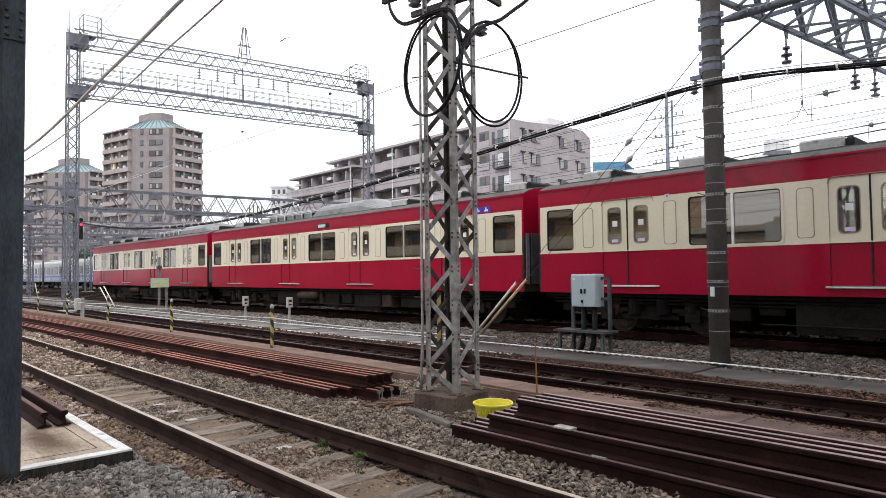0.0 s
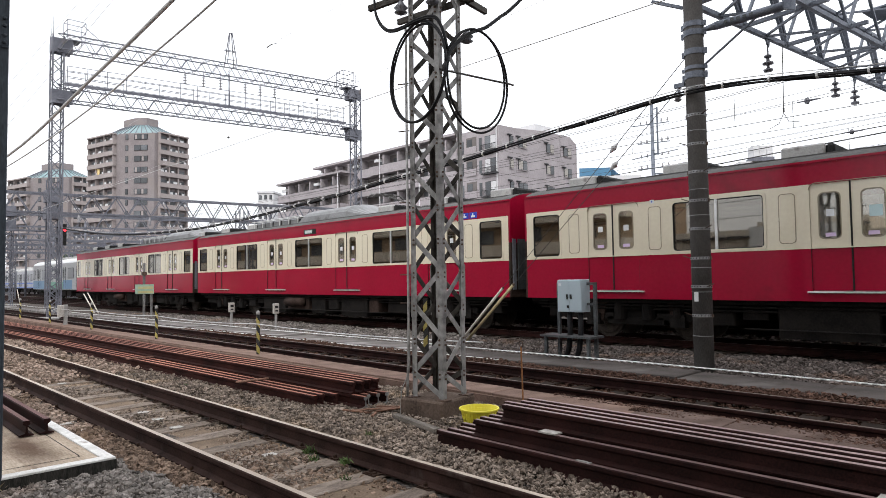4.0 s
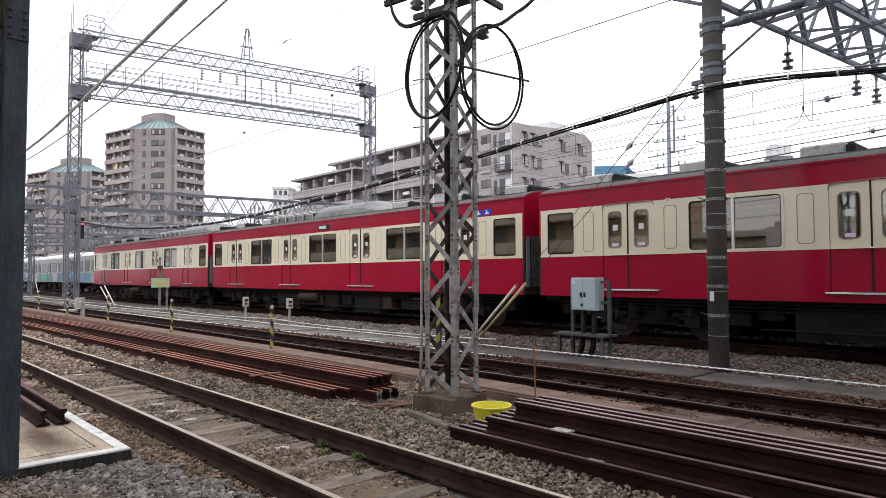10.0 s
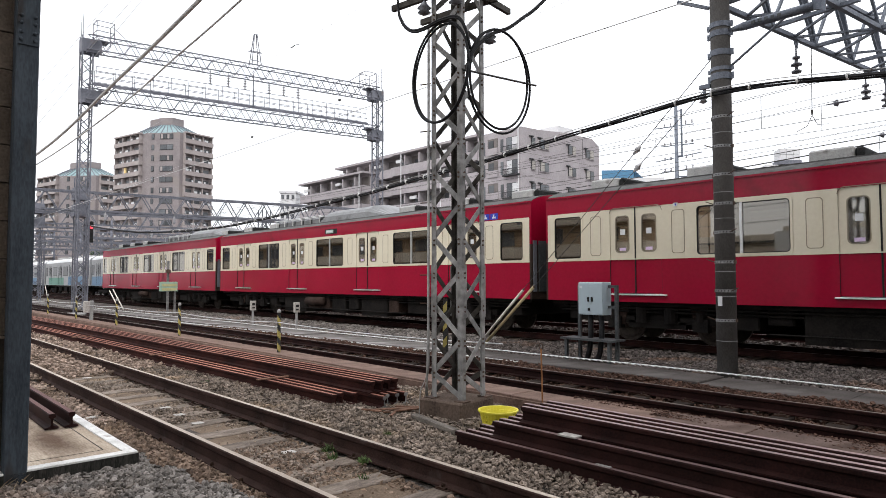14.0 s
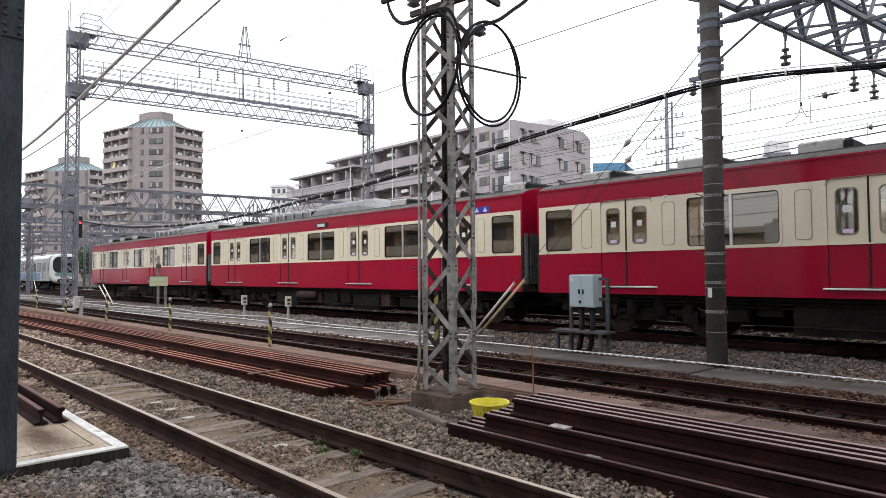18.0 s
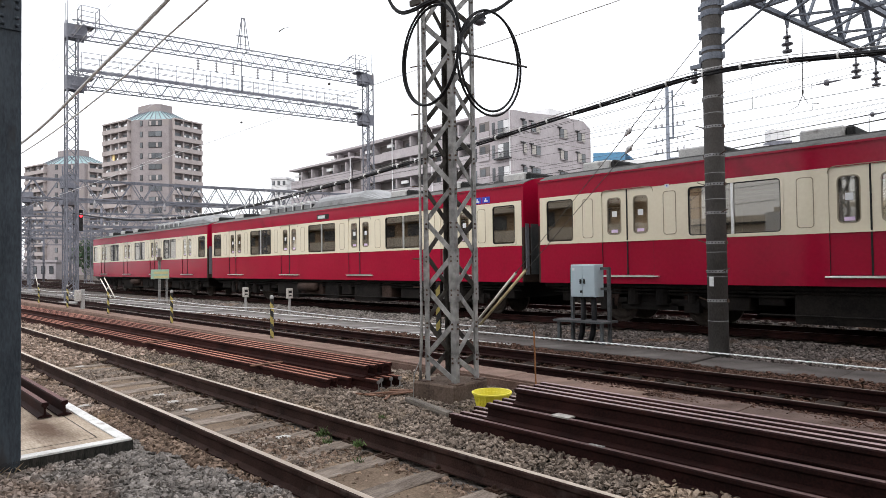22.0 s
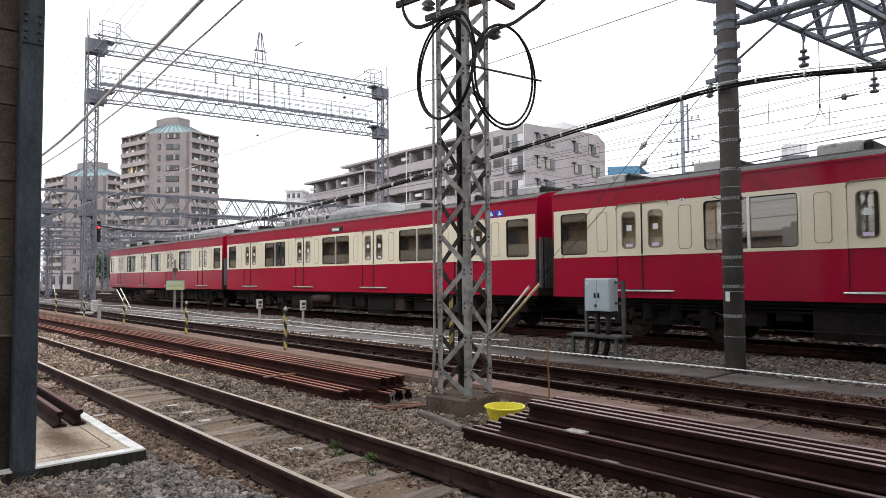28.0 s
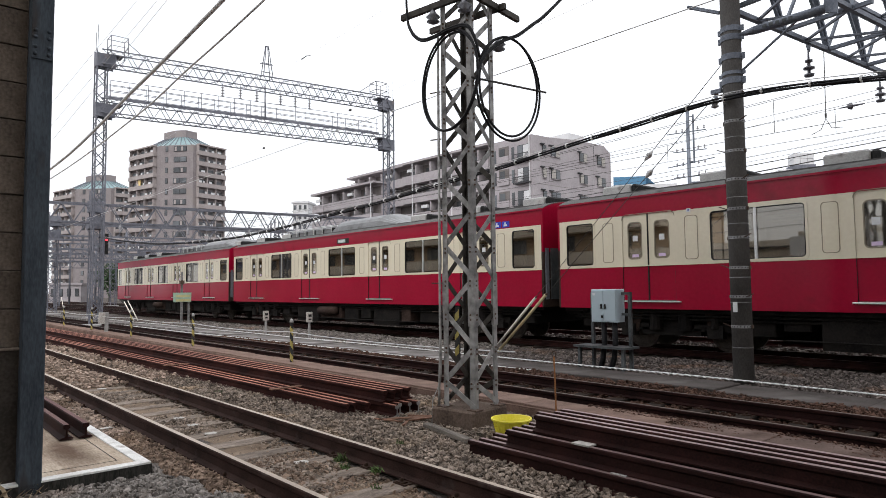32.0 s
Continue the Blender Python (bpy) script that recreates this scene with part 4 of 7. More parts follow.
    step = Mesh().chamfer(-0.74, 0.78, -0.06, 0.02, 1.105, 1.135, 0.008).data("door_step", ALU)
    note = Mesh().box(0.27, 0.40, 0.010, 0.013, 2.5, 2.63).data("notice", PAPER)
    stick = Mesh().box(0.25, 0.42, 0.010, 0.013, 2.13, 2.2).data("sticker", NOTICE_PINK)
    for d in DOORS:
        for face, flip in ((0.022, 1), (WIDE - 0.022, -1)):
            for s in (1, -1):
                lf = part("door_leaf", leaf, (), c, at=(d, face, 0))
                if s * flip < 0:
                    lf.rotation_euler = (0, 0, 0)
                    lf.scale = (-1, 1 if flip > 0 else -1, 1)
                elif flip < 0:
                    lf.rotation_euler = (0, 0, math.pi)
                if flip > 0:
                    part("door_gasket", trim, (), lf)
                    part("window_corner", corner, (), lf)
                    part("notice", note, (), lf)
                    part("sticker", stick, (), lf)
                pn = part("pane", dpane, (), lf)
                pn.visible_shadow = False
            if flip > 0:
                part("rubber_edge", seam, (), c, at=(d, face - 0.02, 0))
                for s in (-0.663, 0.663):
                    part("door_jamb", jamb, (), c, at=(d + s, 0, 0))
                part("door_header", header, (), c, at=(d, 0, 0))
                part("door_surround", surround, (), c, at=(d, 0, 0))
                part("door_step", step, (), c, "bright aluminium door step", at=(d, 0, 0))
    # raised pocket covers beside the doors
    # raised ring whose colour imitates the shadow of a groove
    cover = ring(rounded(-0.15, 0.15, 2.03, 2.98, 0.07), rounded(-0.135, 0.135, 2.045, 2.965, 0.06), -0.006, 0.004).data("pocket_cover", CREAM_LINE)
    inlay = plate(rounded(-0.135, 0.135, 2.045, 2.965, 0.06), -0.003, 0.004).data("pocket_panel", CREAM)
    for d in DOORS:
        for s in (-1.05, 1.05):
            k = part("pocket_cover", cover, (), c, at=(d + s, 0, 0))
            part("pocket_panel", inlay, (), k)
    # roof equipment
    for x in (0.83, 3.42, 5.97, 12.9, 15.5, 18.1):
        uo = part("ventilator", Mesh().chamfer(x, x + 0.8, 0.8, 2.05, 3.72, 4.0, 0.035), ROOF_UNIT, c, "pale grey roof ventilator with a dark grille")
        part("grille", Mesh().chamfer(x + 0.8, x + 0.96, 0.83, 2.02, 3.72, 3.99, 0.05), SEAM, uo)
    part("roof_walk", Mesh().box(0.4, LENGTH - 0.4, 0.40, 0.62, 3.70, 3.73), ROOF_GREY, c)
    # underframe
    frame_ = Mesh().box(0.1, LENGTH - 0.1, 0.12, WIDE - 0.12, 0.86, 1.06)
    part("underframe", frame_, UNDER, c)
    # added sheets: they stop daylight from the far side showing beneath
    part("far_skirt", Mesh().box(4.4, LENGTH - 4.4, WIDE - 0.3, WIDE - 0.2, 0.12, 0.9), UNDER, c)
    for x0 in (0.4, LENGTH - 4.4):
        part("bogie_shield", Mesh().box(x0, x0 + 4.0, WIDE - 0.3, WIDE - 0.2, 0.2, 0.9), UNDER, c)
    r = random.Random(9)
    for x, ln, h, m in ((6.0, 1.7, 0.66, UNDER), (7.9, 1.5, 0.5, UNDER_BROWN), (9.6, 0.9, 0.62, UNDER), (10.7, 0.6, 0.45, UNDER), (11.5, 1.5, 0.66, UNDER), (13.1, 0.5, 0.5, UNDER_BROWN)):
        for y in (0.22, WIDE - 0.9):
            part("equipment_box", Mesh().chamfer(x, x + ln, y, y + 0.68, 0.88 - h, 0.88, 0.03), m, c)
    part("air_reservoir", Mesh().lathe("x", [(8.0, 0.05), (8.05, 0.16), (9.2, 0.16), (9.25, 0.05)], 12, at=(0, 0.1, 0.66)), UNDER_BROWN, c, smooth=True)
    # girder and full-width boxes added to block light under the floor
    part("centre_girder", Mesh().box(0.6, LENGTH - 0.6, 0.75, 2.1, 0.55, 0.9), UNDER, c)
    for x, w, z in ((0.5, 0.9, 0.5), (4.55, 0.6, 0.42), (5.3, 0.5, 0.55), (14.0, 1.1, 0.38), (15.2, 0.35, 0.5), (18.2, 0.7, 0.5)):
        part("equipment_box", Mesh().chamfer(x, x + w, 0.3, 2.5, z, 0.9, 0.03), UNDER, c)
    for y, z in ((0.2, 0.8), (0.26, 0.72), (0.18, 0.9)):
        part("brake_pipe", Mesh().rod((0.3, y, z), (LENGTH - 0.3, y, z), 0.025, n=6), UNDER, c)
    for bx in (2.0, 3.9, LENGTH - 3.9, LENGTH - 2.0):
        part("brake_hanger", Mesh().add([(bx - 0.2, 0.28, 0.88), (bx + 0.2, 0.28, 0.88), (bx + 0.08, 0.28, 0.42), (bx - 0.08, 0.28, 0.42), (bx - 0.2, 0.33, 0.88), (bx + 0.2, 0.33, 0.88), (bx + 0.08, 0.33, 0.42), (bx - 0.08, 0.33, 0.42)],
             [(3, 2, 1, 0), (4, 5, 6, 7), (0, 1, 5, 4), (1, 2, 6, 5), (2, 3, 7, 6), (3, 0, 4, 7)]), UNDER_BROWN, c)
    part("step_rail", Mesh().rod((5.4, 0.14, 0.38), (14.1, 0.14, 0.38), 0.02, n=6), UNDER, c)
    disc = Mesh().lathe("y", [(-0.065, 0.40), (-0.065, 0.43), (0.0, 0.43), (0.005, 0.36), (0.02, 0.33), (0.02, 0.14), (0.05, 0.12), (0.06, 0.05)], 20)
    disc = disc.data("wheel", WHEEL)
    for bx in (2.9, LENGTH - 2.9):
        bg = Mesh()
        for y in (0.30, WIDE - 0.38):
            bg.box(bx - 1.4, bx - 0.55, y, y + 0.1, 0.47, 0.62)
            bg.box(bx + 0.55, bx + 1.4, y, y + 0.1, 0.47, 0.62)
            bg.box(bx - 0.7, bx + 0.7, y, y + 0.12, 0.36, 0.52)
            for ax in (-1.05, 1.05):
                bg.box(bx + ax - 0.17, bx + ax + 0.17, y - 0.08, y + 0.1, 0.33, 0.6)
                bg.rod((bx + ax, y - 0.03, 0.55), (bx + ax, y - 0.03, 0.75), 0.1, n=10)
            for q in (-0.35, 0.35):
                bg.lathe("z", [(0.48, 0.15), (0.84, 0.15)], 12, at=(bx + q, y, 0))
        bg.box(bx - 0.25, bx + 0.25, 0.35, WIDE - 0.35, 0.5, 0.82)
        bo = part("bogie", bg, UNDER, c, "dusty black bogie with two axles")
        for ax in (-1.05, 1.05):
            for y, s in ((0.90, -1), (WIDE - 0.90, 1)):
                wo = part("wheel", disc, (), bo, at=(bx + ax, y, 0.42))
                wo.rotation_euler = (0, 0, 0 if s > 0 else math.pi)
            part("axle", Mesh().rod((bx + ax, 0.9, 0.42), (bx + ax, WIDE - 0.9, 0.42), 0.075, n=10), WHEEL, bo)
    for x in (-0.2, LENGTH - 0.3):
        part("coupler", Mesh().chamfer(x, x + 0.5, 1.3, 1.55, 0.72, 0.98, 0.03), UNDER, c)
    return c


coach = red_coach()
coach_mid = copy_thing(coach, pose(-19.75, 0, 0))
coach_end = copy_thing(coach, pose(-39.75, 0, 0))
coach_mid["label"] = "crimson and cream commuter coach with a grey air conditioner fairing"
coach_end["label"] = "crimson and cream driving coach at the train's end"
for c, x in ((coach_mid, 8.1), (coach_end, 14.4)):
    prof = [(WIDE / 2 - 0.98 * math.cos(radians(a)), 3.74 + 0.5 * math.sin(radians(a)) ** 0.7) for a in range(0, 181, 15)]
    ho = part("air_conditioner", Mesh().prism_x(prof, x + 0.6, x + 3.4), FAIRING, c, "long rounded grey air conditioner fairing")
    for x0, x1 in ((x + 0.6, x), (x + 3.4, x + 4.3)):
        low = [(WIDE / 2 + (y - WIDE / 2) * 0.9, 3.74 + (z - 3.74) * 0.12) for y, z in prof]
        k = len(prof)
        part("fairing_end", Mesh().add([(x0, y, z) for y, z in prof] + [(x1, y, z) for y, z in low],
             [((i, i + 1, k + i + 1, k + i) if x1 > x0 else (i + 1, i, k + i, k + i + 1)) for i in range(k - 1)] + [tuple(range(k, 2 * k)) if x1 > x0 else tuple(range(2 * k - 1, k - 1, -1))]), FAIRING, ho)
    for i in range(5):
        cv = part("roof_cover", Mesh().chamfer(x - 3.4 + 0.68 * i, x - 2.82 + 0.68 * i, 0.62, 2.2, 3.74, 3.98, 0.05), FAIRING, c, "grey roof equipment cover")
        part("cover_seam", Mesh().box(x - 2.82 + 0.68 * i, x - 2.72 + 0.68 * i, 0.66, 2.16, 3.74, 3.95), SEAM, cv)
    rk = Mesh()
    for y in (0.5, 0.75):
        rk.rod((x - 3.6, y, 4.02), (x + 0.4, y, 4.02), 0.022, n=5)
    for i in range(6):
        rk.rod((x - 3.4 + i * 0.7, 0.5, 3.7), (x - 3.4 + i * 0.7, 0.5, 4.02), 0.018, n=5)
    part("roof_conduit", rk, ALU, c)
disp = part("destination_display", Mesh().box(9.45, 10.25, -0.012, 0.0, 3.19, 3.37), SEAM, coach_mid, "dark destination display with teal field")
part("display_field", Mesh().box(9.52, 10.02, -0.016, -0.012, 3.22, 3.34), DISPLAY_TEAL, disp)
part("display_line", Mesh().box(9.56, 9.96, -0.019, -0.016, 3.26, 3.30), PAPER, disp)
for k, x in enumerate((17.72, 18.04)):
    b = part("accessibility_sign", Mesh().box(x, x + 0.28, -0.008, 0.0, 3.14, 3.31), NOTICE_BLUE, coach_mid, "blue pictogram sign")
    part("pictogram", Mesh().box(x + 0.07, x + 0.2, -0.011, -0.008, 3.17, 3.22).box(x + 0.1, x + 0.15, -0.011, -0.008, 3.22, 3.28), PAPER, b)
part("number_plate", Mesh().box(3.51, 3.61, -0.006, 0.0, 3.05, 3.13), PAPER, coach, "small pale number plate with blue figure")
for z in (3.066, 3.09):
    part("figure_loop", ring(rounded(3.545, 3.577, z, z + 0.027, 0.012), rounded(3.553, 3.569, z + 0.008, z + 0.019, 0.005), -0.009, -0.006), NOTICE_BLUE, coach)
part("door_notice", Mesh().box(7.63, 7.83, 0.031, 0.034, 2.45, 2.65), NOTICE_PALE, coach)
for c, x in ((coach_mid, 0.45), (coach_end, 18.6)):
    part("window_poster", Mesh().box(x, x + 0.5, 0.034, 0.04, 2.55, 2.85), NOTICE_BLUE, c)


# ---- lattice cable mast on its plinth ----
def lattice_faces(corners, z0, z1, pitch, starts=(0, 1, 0, 1)):
    """Zigzag bars on the four sides of a square mast, as end points; starts says at which corner a side begins."""
    out = []
    for k in range(4):
        (xa, ya), (xb, yb) = corners[k], corners[(k + 1) % 4]
        z, side = z0, starts[k]
        while z + pitch / 2 <= z1 + 1e-6:
            a = (xa, ya, z) if side else (xb, yb, z)
            b = (xb, yb, z + pitch / 2) if side else (xa, ya, z + pitch / 2)
            out.append((a, b))
            z += pitch / 2
            side = 1 - side
    return out


def flat_bar(m, a, b, w, t):
    """A flat bar standing in the upright plane through a and b."""
    a, b = Vector(a), Vector(b)
    d = (b - a).normalized()
    h = Vector((b.x - a.x, b.y - a.y, 0)).normalized()
    nrm = Vector((-h.y, h.x, 0))
    u = nrm.cross(d)
    vs = [tuple(p + u * i * w / 2 + nrm * j * t / 2) for p in (a, b) for i, j in ((-1, -1), (1, -1), (1, 1), (-1, 1))]
    m.add(vs, [(3, 2, 1, 0), (4, 5, 6, 7), (0, 1, 5, 4), (1, 2, 6, 5), (2, 3, 7, 6), (3, 0, 4, 7)])
    return m


def cable_mast():
    t = thing("lattice_mast", (4.935, -7.61, 0.02), "grey galvanised lattice steel mast carrying black cable loops", "mast", turn=9.0)
    h = 0.235
    legs = ((-h, -h), (h, -h), (h, h), (-h, h))
    top = 7.5
    bolt_y = Mesh().lathe("y", [(0, 0.013), (-0.014, 0.013)], 6).data("bolt", RUSTY)
    bolt_x = Mesh().lathe("x", [(0, 0.013), (-0.014, 0.013)], 6).data("bolt", RUSTY)
    for x, y in legs:
        sx, sy = -1 if x > 0 else 1, -1 if y > 0 else 1
        lg = Mesh()
        lg.box(min(x, x + sx * 0.07), max(x, x + sx * 0.07), min(y, y + sy * 0.009), max(y, y + sy * 0.009), 0, top)
        lg.box(min(x, x + sx * 0.009), max(x, x + sx * 0.009), min(y + sy * 0.009, y + sy * 0.07), max(y + sy * 0.009, y + sy * 0.07), 0, top)
        # the back corner leg gets its shade through the darker steel
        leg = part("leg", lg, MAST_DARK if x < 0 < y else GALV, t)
        for i in range(18):
            for q in (0.0, 0.055):
                z = 0.25 + 0.405 * i + q
                part("bolt", bolt_y, (), leg, at=(x + sx * 0.045, y if sy > 0 else y + 0.014, z))
                part("bolt", bolt_x, (), leg, at=(x if sx > 0 else x + 0.014, y + sy * 0.045, z))
        sp = Mesh()
        sp.box(min(x - sx * 0.008, x + sx * 0.085), max(x - sx * 0.008, x + sx * 0.085), min(y - sy * 0.008, y), max(y - sy * 0.008, y), 0.98, 1.62)
        sp.box(min(x - sx * 0.008, x), max(x - sx * 0.008, x), min(y, y + sy * 0.085), max(y, y + sy * 0.085), 0.98, 1.62)
        so = part("splice_plate", sp, GALV, leg)
        part("foot_plate", Mesh().box(x - 0.07, x + 0.07, y - 0.07, y + 0.07, 0, 0.012), RUSTY, leg)
    bar_corners = [(x * 0.925, y * 0.925) for x, y in legs]
    for a, b in [((-h, -h, 0.32), (h, -h, 0.03)), ((h, -h, 0.32), (h, h, 0.03)), ((h, h, 0.32), (-h, h, 0.03)), ((-h, h, 0.32), (-h, -h, 0.03))] + lattice_faces(bar_corners, 0.32, 7.2, 0.82, (1, 1, 1, 1)):
        # rear and left braces are coloured as if in shade
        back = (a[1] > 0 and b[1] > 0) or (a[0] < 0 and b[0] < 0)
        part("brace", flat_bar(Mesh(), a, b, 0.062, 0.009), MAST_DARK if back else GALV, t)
    # top cross arms
    for p, q in (((-0.85, -0.29, 5.0), (0.4, -0.29, 5.0)), ((0.29, -0.4, 5.0), (0.29, 0.75, 5.0)), ((-0.85, 0.29, 5.0), (0.4, 0.29, 5.0))):
        part("cross_arm", Mesh().bar(p, q, 0.05, 0.075), MAST_DARK, t)
    part("conduit", Mesh().tube([(-0.29, -0.27, 0.0), (-0.285, -0.27, 0.25), (-0.265, -0.265, 0.4), (-0.26, -0.26, 4.6)], 0.016, 8), GALV, t, "grey conduit pipe clipped to the leg", smooth=True)
    part("earth_lead", Mesh().tube([(-0.345, -0.34, -0.2), (-0.34, -0.33, 0.08), (-0.285, -0.28, 0.25), (-0.26, -0.26, 1.4)], 0.006, 6), CONCRETE, t)
    for z in (1.15, 1.5, 2.4, 3.3, 3.9):
        part("step_bolt", Mesh().rod((-0.24, -0.24, z), (-0.38, -0.28, z), 0.008, n=6), RUSTY, t)
    sl = part("warning_sleeve", Mesh().box(-0.34, -0.27, 0.12, 0.14, 0.5, 1.2), BAND_BLACK, t, "black and yellow striped warning board")
    for k in range(3):
        part("yellow_stripe", Mesh().add([(-0.34, 0.115, 0.55 + 0.22 * k), (-0.27, 0.115, 0.62 + 0.22 * k), (-0.27, 0.115, 0.73 + 0.22 * k), (-0.34, 0.115, 0.66 + 0.22 * k)], [(0, 1, 2, 3)]), BAND_YELLOW, sl)
    for z, x in ((4.86, -0.3), (4.86, 0.2), (4.55, 0.25)):
        part("insulator", Mesh().lathe("z", [(-0.09, 0.02), (-0.06, 0.085), (-0.03, 0.05), (0.0, 0.09), (0.04, 0.05), (0.06, 0.04), (0.1, 0.02)], 14, at=(x, -0.3 if x < 0.22 else 0.35, z)), PORCELAIN_DARK, t, "grey porcelain insulator", smooth=True)
    return t


cable_mast()
pl = Mesh().chamfer(-0.335, 0.325, -0.335, 0.335, -0.15, 0.27, 0.02)
single("mast_plinth", pl, PLINTH, "stained dark concrete plinth of the lattice mast", "plinth", at=(4.925, -7.63, -0.25), turn=7.0)


def loop_points(cx, cy, cz, rw, rh, along, a0=0, a1=360, n=48, wob=0.0):
    pts = []
    for i in range(n + 1):
        a = radians(a0 + (a1 - a0) * i / n)
        w, h = rw * math.cos(a), rh * math.sin(a)
        pts.append((cx + (w if along == "x" else wob * math.sin(a)), cy + (w if along == "y" else wob * math.sin(a)), cz + h))
    return pts


def smooth_path(p, k=6):
    """Catmull-Rom points through a path."""
    p = [Vector(q) for q in p]
    p = [p[0] * 2 - p[1]] + p + [p[-1] * 2 - p[-2]]
    out = []
    for i in range(1, len(p) - 2):
        for j in range(k):
            t = j / k
            out.append(0.5 * ((2 * p[i]) + (p[i + 1] - p[i - 1]) * t + (2 * p[i - 1] - 5 * p[i] + 4 * p[i + 1] - p[i + 2]) * t * t + (3 * p[i] - p[i - 1] - 3 * p[i + 1] + p[i + 2]) * t ** 3))
    return out + [p[-2]]


loops = thing("cable_loop", (5.0, -8.0, 3.3), "coiled slack loops of black trackside cable", "cable")
for k in range(2):
    d = 0.022 * k
    part("cable", Mesh().tube([(x - 5.0, y + 8.0, z - 3.3) for x, y, z in loop_points(5.1, -8.07 + d, 3.94 - 0.5 * d, 0.49 - 0.6 * d, 0.61 - 0.7 * d, "x", wob=0.03)], 0.015, 6), RUBBER, loops, smooth=True)
    part("cable", Mesh().tube([(x - 5.0, y + 8.0, z - 3.3) for x, y, z in loop_points(5.25 + d, -7.17 - 1.2 * d, 3.97 + d, 0.585 - 2.4 * d, 0.65 - 1.2 * d, "y", wob=0.03)], 0.015, 6), RUBBER, loops, smooth=True)
    part("cable", Mesh().tube([(x - 5.0, y + 8.0, z - 3.3) for x, y, z in
                               smooth_path([(4.28, -8.07, 5.9), (4.3, -8.07, 5.05 - d), (4.39, -8.07, 4.77 - d), (4.58, -8.07, 4.6 - d), (4.83, -8.07, 4.56 - d), (5.09, -8.06, 4.58 - d), (5.38, -8.05, 4.54 - d), (5.5, -8.03, 4.38 - d), (5.58, -8.02, 4.1)])], 0.015, 6), RUBBER, loops, smooth=True)
    part("cable", Mesh().tube([(x - 5.0, y + 8.0, z - 3.3) for x, y, z in
                               smooth_path([(5.3, -7.79, 4.06 - d), (5.3, -7.69, 4.25 - d), (5.3, -7.52, 4.42 - d), (5.3, -7.31, 4.57 - d), (5.3, -7.05, 4.7 - d), (5.3, -6.77, 4.91 - d), (5.3, -6.44, 5.17 - d), (5.4, -5.6, 6.0)])], 0.015, 6), RUBBER, loops, smooth=True)
part("spreader_rod", Mesh().rod((0.2, 0.2, 0.71), (0.27, 1.52, 0.76), 0.014, n=8), WIRE, loops)

# ---- concrete pole with its bands ----
pole = thing("catenary_pole", (5.92, -2.35, -0.2), "dark grey round concrete catenary pole with steel bands", "utility pole")
part("shaft", Mesh().lathe("z", [(0, 0.162), (6.3, 0.157), (10, 0.15)], 28), POLE_C, pole, smooth=True)
for k, z in enumerate((0.98, 1.47, 1.95, 2.45, 2.93, 3.42, 3.9, 4.4, 4.87)):
    r = 0.162 - 0.0009 * z
    bd = part("strap_band", Mesh().lathe("z", [(z - 0.024, r + 0.001), (z - 0.024, r + 0.006), (z + 0.024, r + 0.006), (z + 0.024, r + 0.001)], 28), BAND, pole, "perforated galvanised strap band")
    holes = Mesh()
    for i in range(20):
        a = radians(18 * i)
        holes.rod(((r + 0.003) * math.cos(a), (r + 0.003) * math.sin(a), z), ((r + 0.0085) * math.cos(a), (r + 0.0085) * math.sin(a), z), 0.011, n=6)
    part("band_holes", holes, BAND_BLACK, bd)
    side = 1 if k % 2 else -1
    part("step_bolt", Mesh().rod((side * r * 0.85, -r * 0.55, z), (side * (r + 0.1), -r * 0.75, z + 0.05), 0.009, n=6), RUSTY, bd)
    part("buckle", Mesh().box(-side * r - 0.02, -side * r + 0.02, -0.03, 0.03, z - 0.028, z + 0.028), RUSTY, bd)
for z in (0.64, 1.38, 1.79, 2.68, 3.12, 4.13):
    r = 0.162 - 0.0009 * z
    part("wire_band", Mesh().lathe("z", [(z - 0.006, r + 0.001), (z - 0.006, r + 0.004), (z + 0.006, r + 0.004), (z + 0.006, r + 0.001)], 24), BAND, pole)
for z, h in ((5.09, 0.11), (5.22, 0.06), (5.5, 0.1), (5.83, 0.1), (5.98, 0.09)):
    r = 0.162 - 0.0009 * z
    cl = Mesh().lathe("z", [(z - h / 2, r + 0.002), (z - h / 2, r + 0.012), (z + h / 2, r + 0.012), (z + h / 2, r + 0.002)], 24)
    for s in (-1, 1):
        cl.box(s * (r + 0.03) - 0.03, s * (r + 0.03) + 0.03, -0.02, 0.02, z - h / 2, z + h / 2)
    part("clamp", cl, GALV_BLUE, pole)
part("tag_plate", Mesh().box(-0.06, 0.01, -0.172, -0.155, 1.22, 1.38), PAPER, pole, "small pale tag plate")
part("support_arm", Mesh().rod((0.15, 0, 5.86), (0.4, 0, 5.865), 0.03, 0.07, 12).rod((0.4, 0, 5.865), (1.45, 0, 5.87), 0.07, n=14), GALV_BLUE, pole, "blue-grey tubular support arm", smooth=True)
for k in range(5):
    part("lettering_bar", Mesh().box(0.55 + 0.1 * k, 0.61 + 0.1 * k, -0.0735, -0.068, 5.84, 5.89), GALV_DARK, pole)
part("arm_strut", Mesh().rod((0.17, 0, 5.25), (1.05, 0, 5.82), 0.02, n=8), GALV_BLUE, pole)
